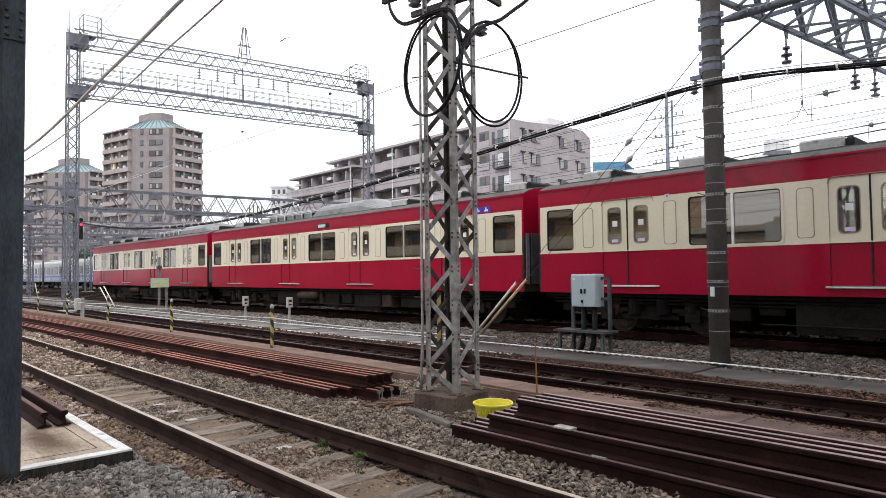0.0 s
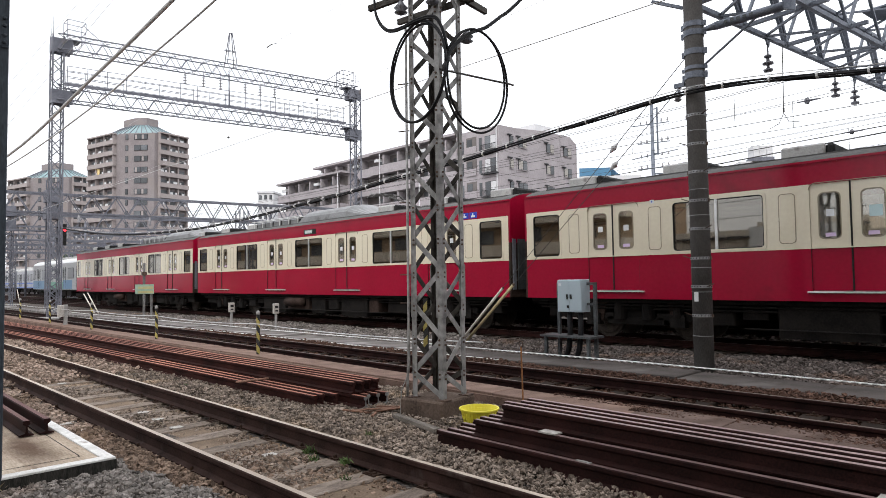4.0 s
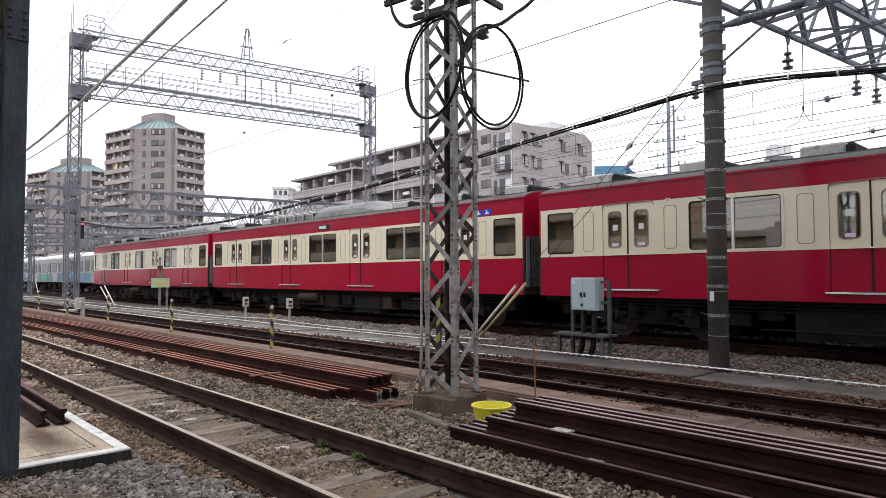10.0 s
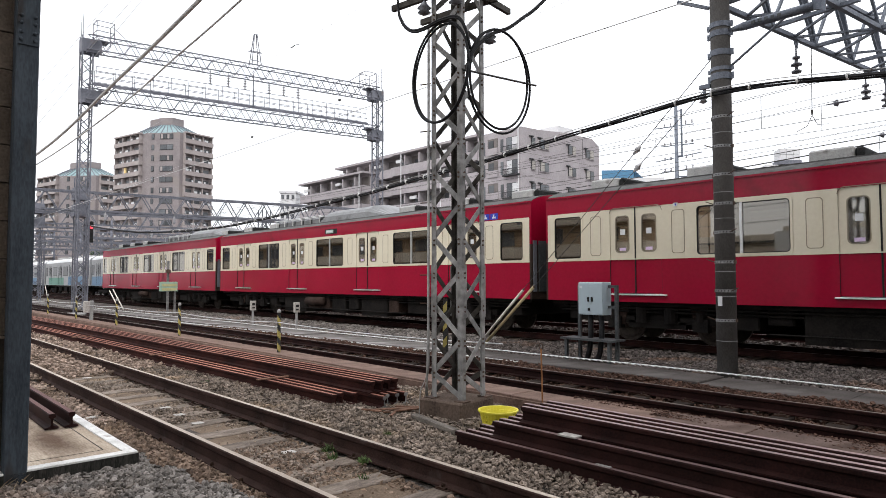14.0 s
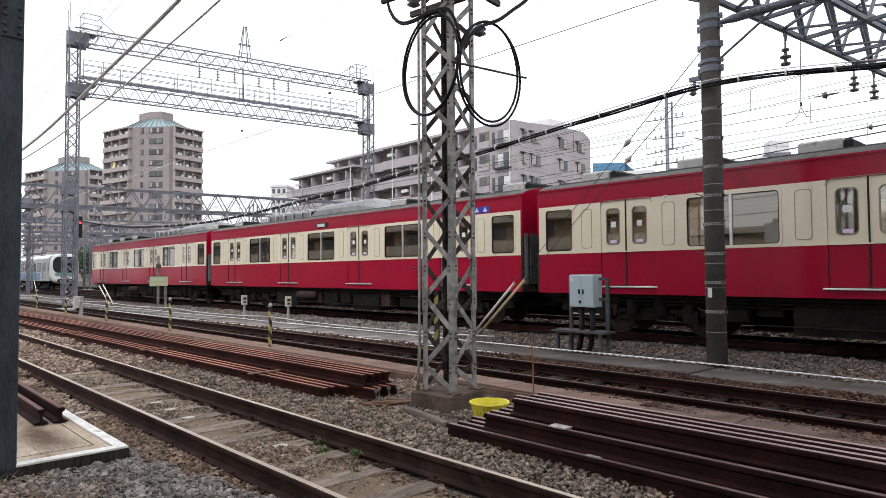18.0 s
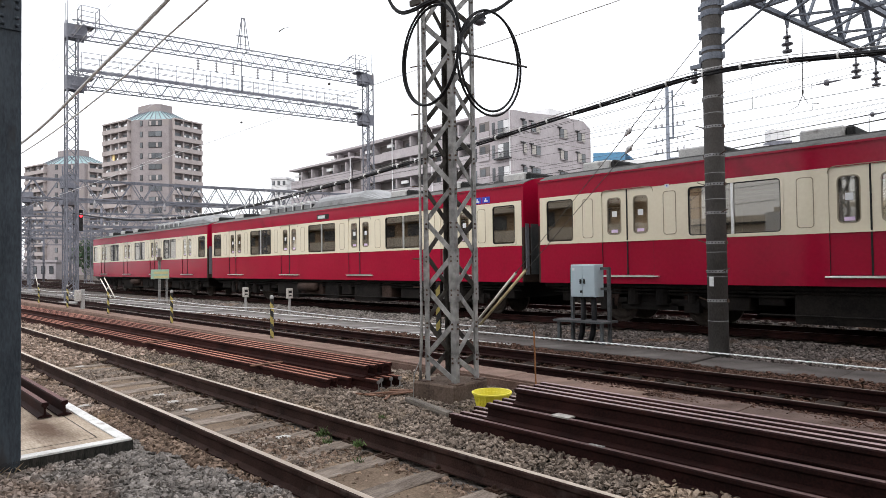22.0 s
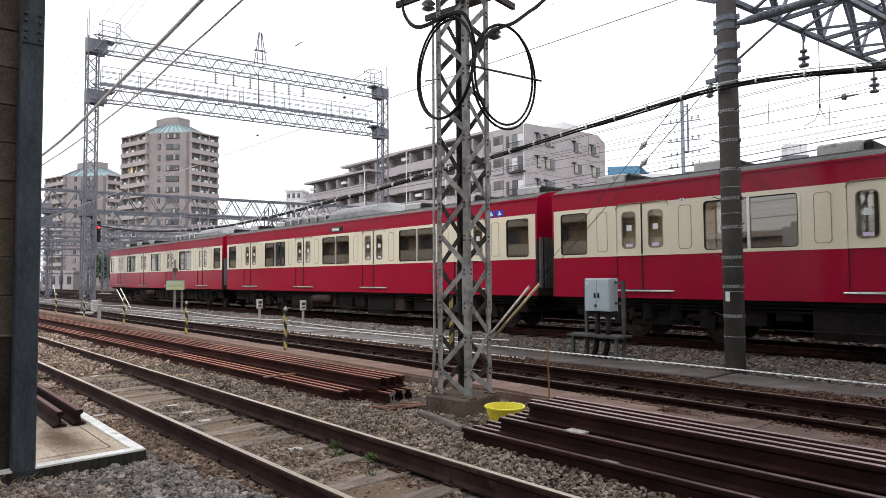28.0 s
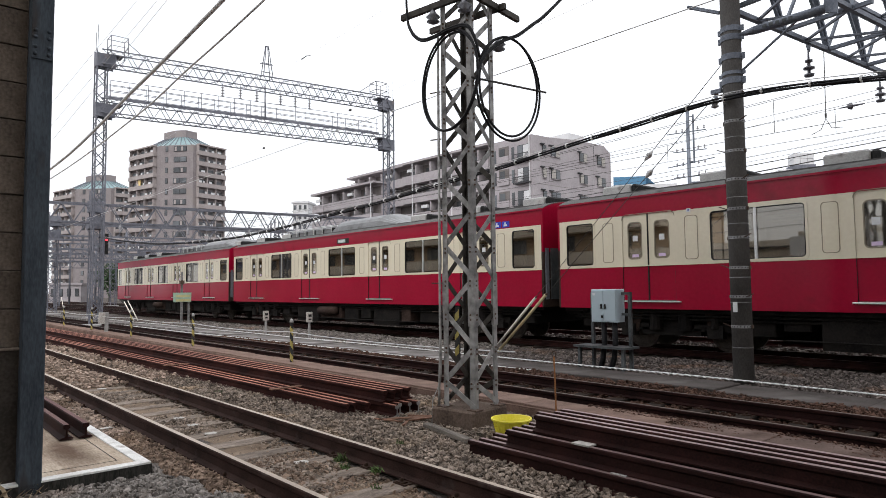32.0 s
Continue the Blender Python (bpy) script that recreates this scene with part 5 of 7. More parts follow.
part("arm_plate", Mesh().add([(1.42, -0.01, 5.85), (1.62, -0.01, 5.75), (1.66, -0.01, 6.25), (1.5, -0.01, 6.3), (1.42, 0.01, 5.85), (1.62, 0.01, 5.75), (1.66, 0.01, 6.25), (1.5, 0.01, 6.3)], [(0, 1, 2, 3), (7, 6, 5, 4), (0, 4, 5, 1), (1, 5, 6, 2), (2, 6, 7, 3), (3, 7, 4, 0)]), GALV_BLUE, pole)
part("side_bracket", Mesh().bar((-0.18, 0, 6.35), (-0.7, -0.1, 6.6), 0.06, 0.05), GALV_BLUE, pole)
part("cable_bracket", Mesh().box(-0.36, -0.17, -0.06, 0.0, 4.95, 5.02).box(-0.3, -0.26, -0.05, -0.01, 4.8, 4.98), GALV_BLUE, pole)
part("insulator", Mesh().lathe("z", [(4.7, 0.02), (4.73, 0.07), (4.76, 0.04), (4.8, 0.08), (4.84, 0.03)], 12, at=(-0.3, -0.04, 0)), PORCELAIN, pole, smooth=True)


def truss_beam(name, a, b, width, height, panel, w, mat, label, hang=0, kind=""):
    """A four-chord lattice beam from a to b, lower chord at the height of a and b."""
    a, b = Vector(a), Vector(b)
    L = (b - a).length
    turn = math.degrees(math.atan2(b.y - a.y, b.x - a.x))
    t = thing(name, tuple(a), label, "gantry beam", kind=kind, turn=turn)
    for y in (-width / 2, width / 2):
        for z in (0, height):
            part("chord", Mesh().box(0, L, y - w / 2, y + w / 2, z - w / 2, z + w / 2), mat, t)
    n = max(2, round(L / panel))
    p = L / n
    for i in range(n):
        x0, x1, xm = i * p, (i + 1) * p, (i + 0.5) * p
        for y in (-width / 2, width / 2):
            part("web_bar", Mesh().bar((x0, y, 0), (xm, y, height), w * 0.6).bar((xm, y, height), (x1, y, 0), w * 0.6), mat, t)
        for z in (0, height):
            part("lacing", Mesh().bar((x0, -width / 2, z), (xm, width / 2, z), w * 0.5).bar((xm, width / 2, z), (x1, -width / 2, z), w * 0.5), mat, t)
    return t


portal = truss_beam("portal_beam", (6.37, -2.07, 6.3), (10.04, 29.22, 6.3), 1.2, 1.3, 1.75, 0.085, GALV_BLUE, "blue-grey lattice portal beam spanning the tracks")
for i in range(9):
    x = 1.75 * i
    part("cross_tie", Mesh().bar((x, -0.95, 0.0), (x, 0.6, 0.0), 0.07), GALV_BLUE, portal)
    part("post_bar", Mesh().bar((x, 0.6, 0.0), (x - 0.55, 0.6, 1.3), 0.11, 0.06), GALV_BLUE, portal)
for x in (2.5, 4.6, 6.7, 8.8):
    part("walk_board", Mesh().box(x, x + 0.9, -0.35, 0.25, 1.36, 1.40), GALV_BLUE, portal)
for x in (2.7, 5.93, 7.05):
    yk = part("insulator_yoke", Mesh().add([(x - 0.11, 0.59, 0.03), (x + 0.13, 0.59, 0.05), (x + 0.06, 0.59, -0.2), (x - 0.03, 0.59, -0.16), (x - 0.11, 0.61, 0.03), (x + 0.13, 0.61, 0.05), (x + 0.06, 0.61, -0.2), (x - 0.03, 0.61, -0.16)],
              [(3, 2, 1, 0), (4, 5, 6, 7), (0, 1, 5, 4), (1, 2, 6, 5), (2, 3, 7, 6), (3, 0, 4, 7)]), GALV_BLUE, portal, "grey steel insulator yoke")
    part("insulator", Mesh().lathe("z", [(-0.72, 0.02), (-0.71, 0.085), (-0.67, 0.095), (-0.64, 0.03), (-0.58, 0.03), (-0.56, 0.105), (-0.53, 0.105), (-0.5, 0.035), (-0.43, 0.03), (-0.42, 0.07), (-0.38, 0.07), (-0.36, 0.02), (-0.15, 0.014)], 14, at=(x, 0.6, 0)), PORCELAIN_DARK, yk, "grey porcelain insulator string", smooth=True)


# ---- yard gantry of lattice steel on two legs ----
def lattice_leg(name, at, height, w, label, mat=GALV_FAR, pitch=1.0, bar=0.06):
    t = thing(name, at, label, "gantry leg", "gantry legs")
    h = w / 2
    cs = ((-h, -h), (h, -h), (h, h), (-h, h))
    for x, y in cs:
        part("leg_angle", Mesh().box(x - bar / 2, x + bar / 2, y - bar / 2, y + bar / 2, 0, height), mat, t)
    for a, b in lattice_faces(cs, 0.2, height - 0.1, pitch):
        part("brace", flat_bar(Mesh(), a, b, bar * 0.7, bar * 0.3), mat, t)
    part("footing", Mesh().chamfer(-h - 0.25, h + 0.25, -h - 0.25, h + 0.25, -0.15, 0.12, 0.03), CONCRETE, t)
    return t


GL, GR = Vector((-24.1, -5.03, 0)), Vector((-21.6, 10.8, 0))
for n_, p in (("gantry_leg", GL), ("gantry_leg", GR)):
    lg = lattice_leg("gantry_leg", (p.x, p.y, -0.2), 13.6, 0.47, "tall pale grey lattice gantry leg beside the tracks")
    out = 1 if p is GL else -1
    y0, y1 = sorted((-out * 0.27, out * 0.62))
    for z in (10.25, 12.75):
        for x0, x1, ya, yb in ((0.25, 0.28, y0, y1), (-0.28, -0.25, y0, y1), (-0.25, 0.25, y0, y0 + 0.03)):
            part("gusset_plate", Mesh().box(x0, x1, ya, yb, z + 0.05, z + 0.72), GALV_FAR, lg)
        part("gusset_plate", Mesh().box(-0.34, 0.34, min(out * 0.5, out * 0.95), max(out * 0.5, out * 0.95), z + 0.7, z + 0.76), GALV_FAR, lg)
    cage = []
    m = out * 0.75
    for q in (-0.35, 0.35):
        cage += [((q, m - 0.4, 13.5), (q, m - 0.4, 14.45)), ((q, m + 0.4, 13.5), (q, m + 0.4, 14.45))]
    for z in (13.95, 14.45):
        cage += [((-0.35, m + e, z), (0.35, m + e, z)) for e in (-0.4, 0.4)] + [((e, m - 0.4, z), (e, m + 0.4, z)) for e in (-0.35, 0.35)]
    cage.append(((0.0, m + out * 0.4, 14.4), (0.0, m + out * 1.5, 13.6)))
    for a, b in cage:
        part("cage_bar", Mesh().rod(a, b, 0.02, n=5), GALV_FAR, lg)
    for q, h in ((-0.2, 14.6), (0.15, 14.9)):
        part("lightning_spike", Mesh().rod((q, -out * 0.2, 13.6), (q, -out * 0.2, h), 0.014, n=5), GALV_FAR, lg)
up = truss_beam("gantry_beam", (GL.x, GL.y, 12.75), (GR.x, GR.y, 12.75), 0.7, 0.7, 0.8, 0.05, GALV_FAR, "upper lattice gantry beam with hanging insulators")
lo = truss_beam("gantry_beam", (GL.x, GL.y, 10.3), (GR.x, GR.y, 10.3), 0.7, 0.7, 0.8, 0.05, GALV_FAR, "lower lattice gantry beam with a railed walkway")
for s in (5.8, 6.75, 7.65, 9.0, 9.85, 10.7):
    o = part("insulator", Mesh().lathe("z", [(-0.8, 0.02), (-0.76, 0.1), (-0.72, 0.03), (-0.64, 0.03), (-0.61, 0.11), (-0.57, 0.03), (-0.49, 0.03), (-0.46, 0.11), (-0.42, 0.03), (-0.34, 0.03), (-0.31, 0.1), (-0.27, 0.03), (-0.2, 0.02)], 10, at=(s, -0.35, -0.02)), PORCELAIN, up, smooth=True)
    part("hanger", Mesh().rod((s, -0.35, 0.0), (s, -0.35, -0.2), 0.015, n=5), GALV_FAR, o)
mini = Mesh()
for sx in (-0.35, 0.35):
    for sy in (-0.3, 0.3):
        mini.rod((8.3 + sx * 0.75, sy, 0.72), (8.3 + sx * 0.18, sy * 0.2, 2.55), 0.026, n=5)
for z, q in ((1.05, 0.5), (1.5, 0.75), (1.56, 0.6), (2.55, 0.22)):
    mini.bar((8.3 - q / 2, 0, z), (8.3 + q / 2, 0, z), 0.035)
mini.rod((8.38, 0, 2.55), (8.44, 0, 2.4), 0.015, n=5)
part("lightning_mast", mini, GALV_FAR, up)
part("drop_pipe", Mesh().rod((8.1, -0.38, -1.7), (8.1, -0.38, 0.1), 0.035, n=6), GALV_FAR, up)
for y in (-0.4, 0.4):
    for i in range(18):
        part("rail_post", Mesh().rod((0.4 + 0.86 * i, y, 0.78), (0.4 + 0.86 * i, y, 1.62), 0.015, n=5), GALV_FAR, lo)
    for z in (1.05, 1.34, 1.62):
        part("hand_rail", Mesh().rod((0.4, y, z), (15.1, y, z), 0.015, n=5), GALV_FAR, lo)
part("toe_board", Mesh().box(0.3, 15.2, -0.36, -0.33, 0.72, 0.82), GALV_FAR, lo)

# farther catenary gantries over the main line
far_legs = ((-35.0, -2.6), (-46.0, -3.0), (-58.0, -4.0), (-32.0, 8.5), (-72, 7.9), (-81, 13.6), (-61, 7.8))
for i, (x, y) in enumerate(far_legs):
    lg = lattice_leg("gantry_leg", (x, y, -0.2), (8.2 - 0.4 * (i % 2) if i < 3 else 6.7 + 0.3 * (i % 3)), 0.62, "pale grey lattice leg of a catenary gantry", pitch=1.1, bar=0.065)
    if i < 2:
        for z in (5.7, 6.75):
            part("gusset_box", Mesh().box(-0.4, 0.4, -0.45, 0.45, z, z + 0.75), GALV_FAR, lg)
for a, b in (((-35, -12, 5.75), (-29.2, 22, 5.75)), ((-46, -14, 5.4), (-39, 26, 5.4)), ((-58, -16, 5.4), (-49, 30, 5.4)), ((-72, -16, 5.6), (-62, 32, 5.6)), ((-92, -18, 5.6), (-82, 32, 5.6))):
    g = truss_beam("gantry_beam", a, b, 0.8, 1.15, 1.35, 0.085, GALV_FAR, "grey lattice catenary beam crossing the main line")
    for s in (10.5, 14.5, 18.5, 23.5, 27.5):
        part("insulator", Mesh().lathe("z", [(-0.6, 0.04), (-0.5, 0.11), (-0.4, 0.05), (-0.3, 0.11), (-0.1, 0.03), (0, 0.03)], 8, at=(s, -0.4, 0)), PORCELAIN, g, smooth=True)
signal = thing("railway_signal", (-35.0, -1.95, 3.9), "railway signal showing a red light on the gantry leg", "signal")
part("signal_head", Mesh().chamfer(-0.1, 0.1, -0.1, 0.1, 0, 1.35, 0.03), BAND_BLACK, signal)
part("signal_lens", Mesh().lathe("x", [(0.1, 0.08), (0.13, 0.07)], 12, at=(0, -0.02, 0.95)), RED_LAMP, signal, "lit red lens")
part("signal_mount", Mesh().bar((0, 0, 0.4), (0, -0.45, 0.4), 0.06).bar((0, 0, 1.1), (0, -0.45, 1.1), 0.06), BAND_BLACK, signal)


# ---- cables and wires ----
def line(name, pts, r, mat, label, n=5):
    p0 = Vector(pts[0])
    m = Mesh().tube([tuple(Vector(p) - p0) for p in pts], r, n)
    return single(name, m, mat, label, "wire", "overhead wires", at=tuple(p0), smooth=True)


feed = [(9.8, -2.62, 4.1), (8.38, -2.6, 4.32), (6.07, -2.58, 4.57), (3.45, -2.6, 4.40), (1.0, -2.6, 4.20), (-1.21, -2.6, 4.06), (-6.47, -2.55, 3.78), (-14.3, -2.4, 3.58), (-24.5, -2.2, 3.95), (-34.8, -2.1, 4.92)]


fp = smooth_path(feed)
bundle = thing("cable_bundle", feed[0], "thick bundle of black feeder cables with pale ties", "cable")
for k in range(3):
    pts = [tuple(q - Vector(feed[0]) + Vector((0, 0.03 * math.cos(0.35 * math.sin(i * 0.3) + k * 2.09), 0.036 * math.sin(0.35 * math.sin(i * 0.3) + k * 1.57) - 0.015))) for i, q in enumerate(smooth_path(feed, 14))]
    part("cable", Mesh().tube(pts, 0.018, 6), RUBBER, bundle, smooth=True)
part("messenger_wire", Mesh().tube([tuple(q - Vector(feed[0]) + Vector((0, 0, 0.085))) for q in fp], 0.007, 5), WIRE_GREY, bundle)
fine = smooth_path(feed, 24)
last = fine[0]
for q in fine:
    if (q - last).length > 0.62 and q.x > -20:
        part("cable_tie", Mesh().lathe("x", [(-0.013, 0.054), (0.013, 0.054)], 10, at=tuple(q - Vector(feed[0]) + Vector((0, 0, 0.01)))), ROPE_WHITE, bundle)
        last = q

line("overhead_wire", smooth_path([(-34.7, -10, 5.75), (-20, -10, 4.7), (-7.08, -10, 4.49), (-0.75, -10, 4.82), (2.4, -10, 5.03), (8, -10, 5.5)]), 0.028, WIRE_GREY, "thick grey overhead wire above the near track")
line("overhead_wire", smooth_path([(-34.7, -10, 5.75), (-20, -10, 4.5), (-7.06, -10, 4.24), (-0.72, -10, 4.34), (1.82, -10, 4.51), (3.6, -10, 4.63), (8, -10, 5.0)]), 0.013, WIRE_GREY, "thin grey overhead wire above the near track")
line("overhead_wire", [(-35, -6, 4.8), (-1.87, -6, 4.77), (3.84, -6, 4.76), (12, -6, 4.7)], 0.007, WIRE_GREY, "thin bare line wire")
for z0, z1 in ((13.56, 14.05), (12.08, 12.95), (11.01, 12.37)):
    line("overhead_wire", [(-60, -5, z0 - (z1 - z0) * 1.3), (-36.8, -5, z0), (-19, -5, z1), (12, -5, z1 + (z1 - z0) * 1.8)], 0.011, WIRE_GREY, "thin bare line wire high over the yard")
for y, zc, zm in ((1.425, 4.75, 5.55), (5.3, 5.32, 6.1), (10.6, 5.3, 6.2), (14.5, 5.3, 6.2), (18.5, 5.3, 6.3)):
    line("contact_wire", [(-95, y, zc), (22, y, zc)], 0.006, WIRE, "bare contact wire over the track")
    for x0, x1 in ((-95, -62), (-62, -30), (-30, 7), (7, 30)):
        line("messenger_wire", sag((x0, y, zm), (x1, y, zm), 0.45), 0.006, WIRE, "sagging catenary messenger wire")
    dr = thing("dropper_line", (0, y, zc), "row of thin droppers hanging the contact wire", "wire", "overhead wires")
    x = -56.0
    while x < 20:
        u = ((x + 30) / 37) if x > -30 else ((x + 62) / 32)
        z1 = zm - 4 * 0.45 * (u % 1) * (1 - u % 1)
        part("dropper", Mesh().rod((x, 0, 0), (x, 0, z1 - zc), 0.006, n=4), WIRE, dr)
        x += 4.7
for y, z in ((3.2, 6.1), (7.6, 6.9), (12.6, 6.8), (16.5, 7.6)):
    for x0, x1 in ((-95, -46), (-46, 7), (7, 40)):
        line("feeder_wire", sag((x0, y, z), (x1, y, z), 0.6), 0.006, WIRE, "bare feeder wire along the main line")
hang = thing("wire_hanger", (6.12, 1.4, 4.6), "dark wire hanger with a forked end", "wire")
part("drop_rod", Mesh().rod((0, 0, 0.25), (0.02, 0, 1.65), 0.008, n=6), WIRE, hang)
part("fork", Mesh().rod((0, 0, 0.25), (-0.1, 0, 0.04), 0.006, n=5).rod((0, 0, 0.25), (0.1, 0, 0.04), 0.006, n=5).rod((-0.1, 0, 0.04), (-0.3, 0, -0.04), 0.006, n=5).rod((0.1, 0, 0.04), (0.3, 0, 0.02), 0.006, n=5), WIRE, hang)
part("clamp_nut", Mesh().lathe("z", [(0.27, 0.02), (0.36, 0.02)], 8), WIRE, hang)
for a, b in (((5.74, -2.35, 5.24), (-0.6, -1.6, -0.12)), ((5.7, -2.36, 4.8), (-0.5, -1.5, -0.12))):
    w = line("guy_wire", [a, Vector(a).lerp(Vector(b), 0.5), b], 0.007, WIRE, "thin guy wire from the pole with an insulator")
    d = Vector(b) - Vector(a)
    p, q = d * 0.23, d * 0.23 + d.normalized() * 0.22
    m = Vector(p).lerp(q, 0.5)
    part("guy_insulator", Mesh().rod(tuple(p), tuple(m), 0.015, 0.06, 10).rod(tuple(m), tuple(q), 0.055, 0.02, 10), OFFWHITE, w, smooth=True)


def guy_guard(a, b, r, mat, label):
    d = Vector(b) - Vector(a)
    t = thing("guy_guard", a, label, "cable guard", "guy wire guards")
    part("guard_tube", Mesh().rod((0, 0, 0), tuple(d), r, n=12), mat, t, smooth=True)
    part("guard_cap", Mesh().rod(tuple(d), tuple(d * 1.02), r * 0.9, r * 0.4, 10), RUSTY, t)


guy_guard((-0.5, -1.5, -0.12), (1.27, -1.74, 1.3), 0.034, GUARD, "straw-coloured plastic guard round a guy wire")
guy_guard((-0.6, -1.6, -0.12), (1.0, -1.79, 1.23), 0.03, GUARD_WHITE, "faded white plastic guard round a guy wire")


# ---- stored rails ----
def rail_stack(name, at, turn, tiers, length, label, heads=STACK_HEAD, sides=STACK_SIDE):
    """tiers: (rails, first y, z, start x)."""
    t = thing(name, at, label, "rail stack", turn=turn)
    # only the flat top face takes the head colour
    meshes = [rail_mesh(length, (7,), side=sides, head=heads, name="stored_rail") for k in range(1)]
    r = random.Random(3)
    for n, y, z, x in tiers:
        for i in range(n):
            part("stored_rail", meshes[0], (), t, at=(x + r.uniform(-0.09, 0.09), y + 0.131 * i + r.uniform(-0.003, 0.003), z))
    return t


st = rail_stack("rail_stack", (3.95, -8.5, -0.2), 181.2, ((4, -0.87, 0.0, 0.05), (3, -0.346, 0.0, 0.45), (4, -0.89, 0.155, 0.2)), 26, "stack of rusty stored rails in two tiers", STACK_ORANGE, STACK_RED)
for x in (2.2, 9.0, 16.0, 22.0):
    part("batten", Mesh().box(x, x + 0.1, -0.95, 0.15, -0.04, 0.0), WOOD_SCRAP, st)
for p in [q for q in st.children if q.name.startswith("stored_rail") and q.location.z < 0.1 and q.location.x < 0.25]:
    part("cut_end", Mesh().prism_x([(y * 0.94, 0.004 + z * 0.95) for y, z in RAIL_PROFILE], -0.004, 0.001), GALV, p, "bare grey cut rail end")
for x in (2.3, 6.8, 12.5):
    part("spacer_batten", Mesh().chamfer(x, x + 0.09, -0.5, 0.07, 0.154, 0.172, 0.004), WOOD_SCRAP, st)
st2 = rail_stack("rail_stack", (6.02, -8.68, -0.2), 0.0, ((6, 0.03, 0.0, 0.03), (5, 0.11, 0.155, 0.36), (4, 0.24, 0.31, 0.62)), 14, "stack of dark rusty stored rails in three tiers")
part("spacer_plate", Mesh().box(1.2, 1.38, 0.07, 0.2, 0.309, 0.322), PALE_PLATE, st2, "pale steel spacer plate")
part("spacer_plate", Mesh().box(1.62, 1.76, 0.02, 0.08, 0.154, 0.162), CONCRETE, st2, "grey spacer plate")
part("spacer_plate", Mesh().box(3.72, 3.88, 0.07, 0.2, 0.309, 0.322), PALE_PLATE, st2, "pale steel spacer plate")
st3 = rail_stack("rail_stack", (3.02, -11.43, -0.07), 180, ((2, 0.0, 0.0, 0.0),), 9, "short rusty rail pair lying on the slab", RED_HEAD, STACK_SIDE)
for p in st3.children:
    if p.name.startswith("stored_rail"):
        p.location.y = 0.0 if p.location.y < 0.05 else 0.175

# ---- slab, shed corner and pillar ----
def rust_patch(mat, centre, radii, colour):
    """A rust stain of its own shape, soaked into a surface round one place."""
    n, l = mat.node_tree.nodes, mat.node_tree.links
    bsdf = n["Principled BSDF"]
    base = bsdf.inputs["Base Color"].links[0].from_socket
    co, mp, nz = n.new("ShaderNodeTexCoord"), n.new("ShaderNodeVectorMath"), n.new("ShaderNodeTexNoise")
    mp.operation = "SUBTRACT"
    mp.inputs[1].default_value = centre
    sc = n.new("ShaderNodeVectorMath")
    sc.operation = "DIVIDE"
    sc.inputs[1].default_value = radii
    ln = n.new("ShaderNodeVectorMath")
    ln.operation = "LENGTH"
    nz.inputs["Scale"].default_value, nz.inputs["Detail"].default_value = 5.0, 5
    ad = n.new("ShaderNodeMath")
    mr = n.new("ShaderNodeMapRange")
    mr.inputs["From Min"].default_value, mr.inputs["From Max"].default_value = 1.75, 0.75
    mr.inputs["To Max"].default_value = 0.85
    mx = n.new("ShaderNodeMix")
    mx.data_type = "RGBA"
    mx.inputs["B"].default_value = (*colour, 1)
    l.new(co.outputs["Object"], mp.inputs[0])
    l.new(mp.outputs[0], sc.inputs[0])
    l.new(sc.outputs[0], ln.inputs[0])
    l.new(co.outputs["Object"], nz.inputs["Vector"])
    l.new(ln.outputs["Value"], ad.inputs[0])
    l.new(nz.outputs["Fac"], ad.inputs[1])
    l.new(ad.outputs[0], mr.inputs["Value"])
    l.new(mr.outputs[0], mx.inputs["Factor"])
    l.new(base, mx.inputs["A"])
    l.new(mx.outputs["Result"], bsdf.inputs["Base Color"])


rust_patch(SLAB_TOP, (-1.05, -0.47, 0.168), (0.8, 0.2, 0.3), (0.06, 0.03, 0.018))
slab = thing("concrete_slab", (4.56, -11.225, -0.25), "low rust-stained concrete slab with a white painted edge", "slab", kind="structure")
part("slab_body", Mesh().box(-14, -0.012, -1.6, -0.012, 0.0, 0.168), (SLAB_TOP,), slab)
part("slab_edge", Mesh().chamfer(-0.11, -0.004, -1.6, -0.004, 0.16, 0.18, 0.004), WHITE_EDGE, slab, "worn white painted edge")
part("slab_edge", Mesh().chamfer(-14, -0.112, -0.105, -0.004, 0.16, 0.18, 0.004), WHITE_EDGE, slab, "worn white painted edge")
for x0, x1, y0, y1 in ((-0.31, -0.302, -1.6, -0.21), (-14, -0.302, -0.218, -0.21)):
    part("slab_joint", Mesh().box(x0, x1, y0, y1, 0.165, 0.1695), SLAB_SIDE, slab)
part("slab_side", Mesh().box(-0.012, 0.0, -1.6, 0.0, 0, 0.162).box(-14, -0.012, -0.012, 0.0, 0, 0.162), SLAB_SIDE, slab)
wall = thing("wall_block", (4.40, -12.1, -0.25), "stained dark block wall behind the steel pillar", "wall", kind="structure")
r_ = random.Random(2)
blk = Mesh().chamfer(-0.2, 0.0, -0.995, 0, 0.004, 0.309, 0.01).data("block", WALL_BLOCK)
for row in range(4, 19):
    for col in range(1):
        part("block", blk, (), wall, at=(r_.uniform(-0.006, 0.006), -0.14 - col, 0.315 * row))
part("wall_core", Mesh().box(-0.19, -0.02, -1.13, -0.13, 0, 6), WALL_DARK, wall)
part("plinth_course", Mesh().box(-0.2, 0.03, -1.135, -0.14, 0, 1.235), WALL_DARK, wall)
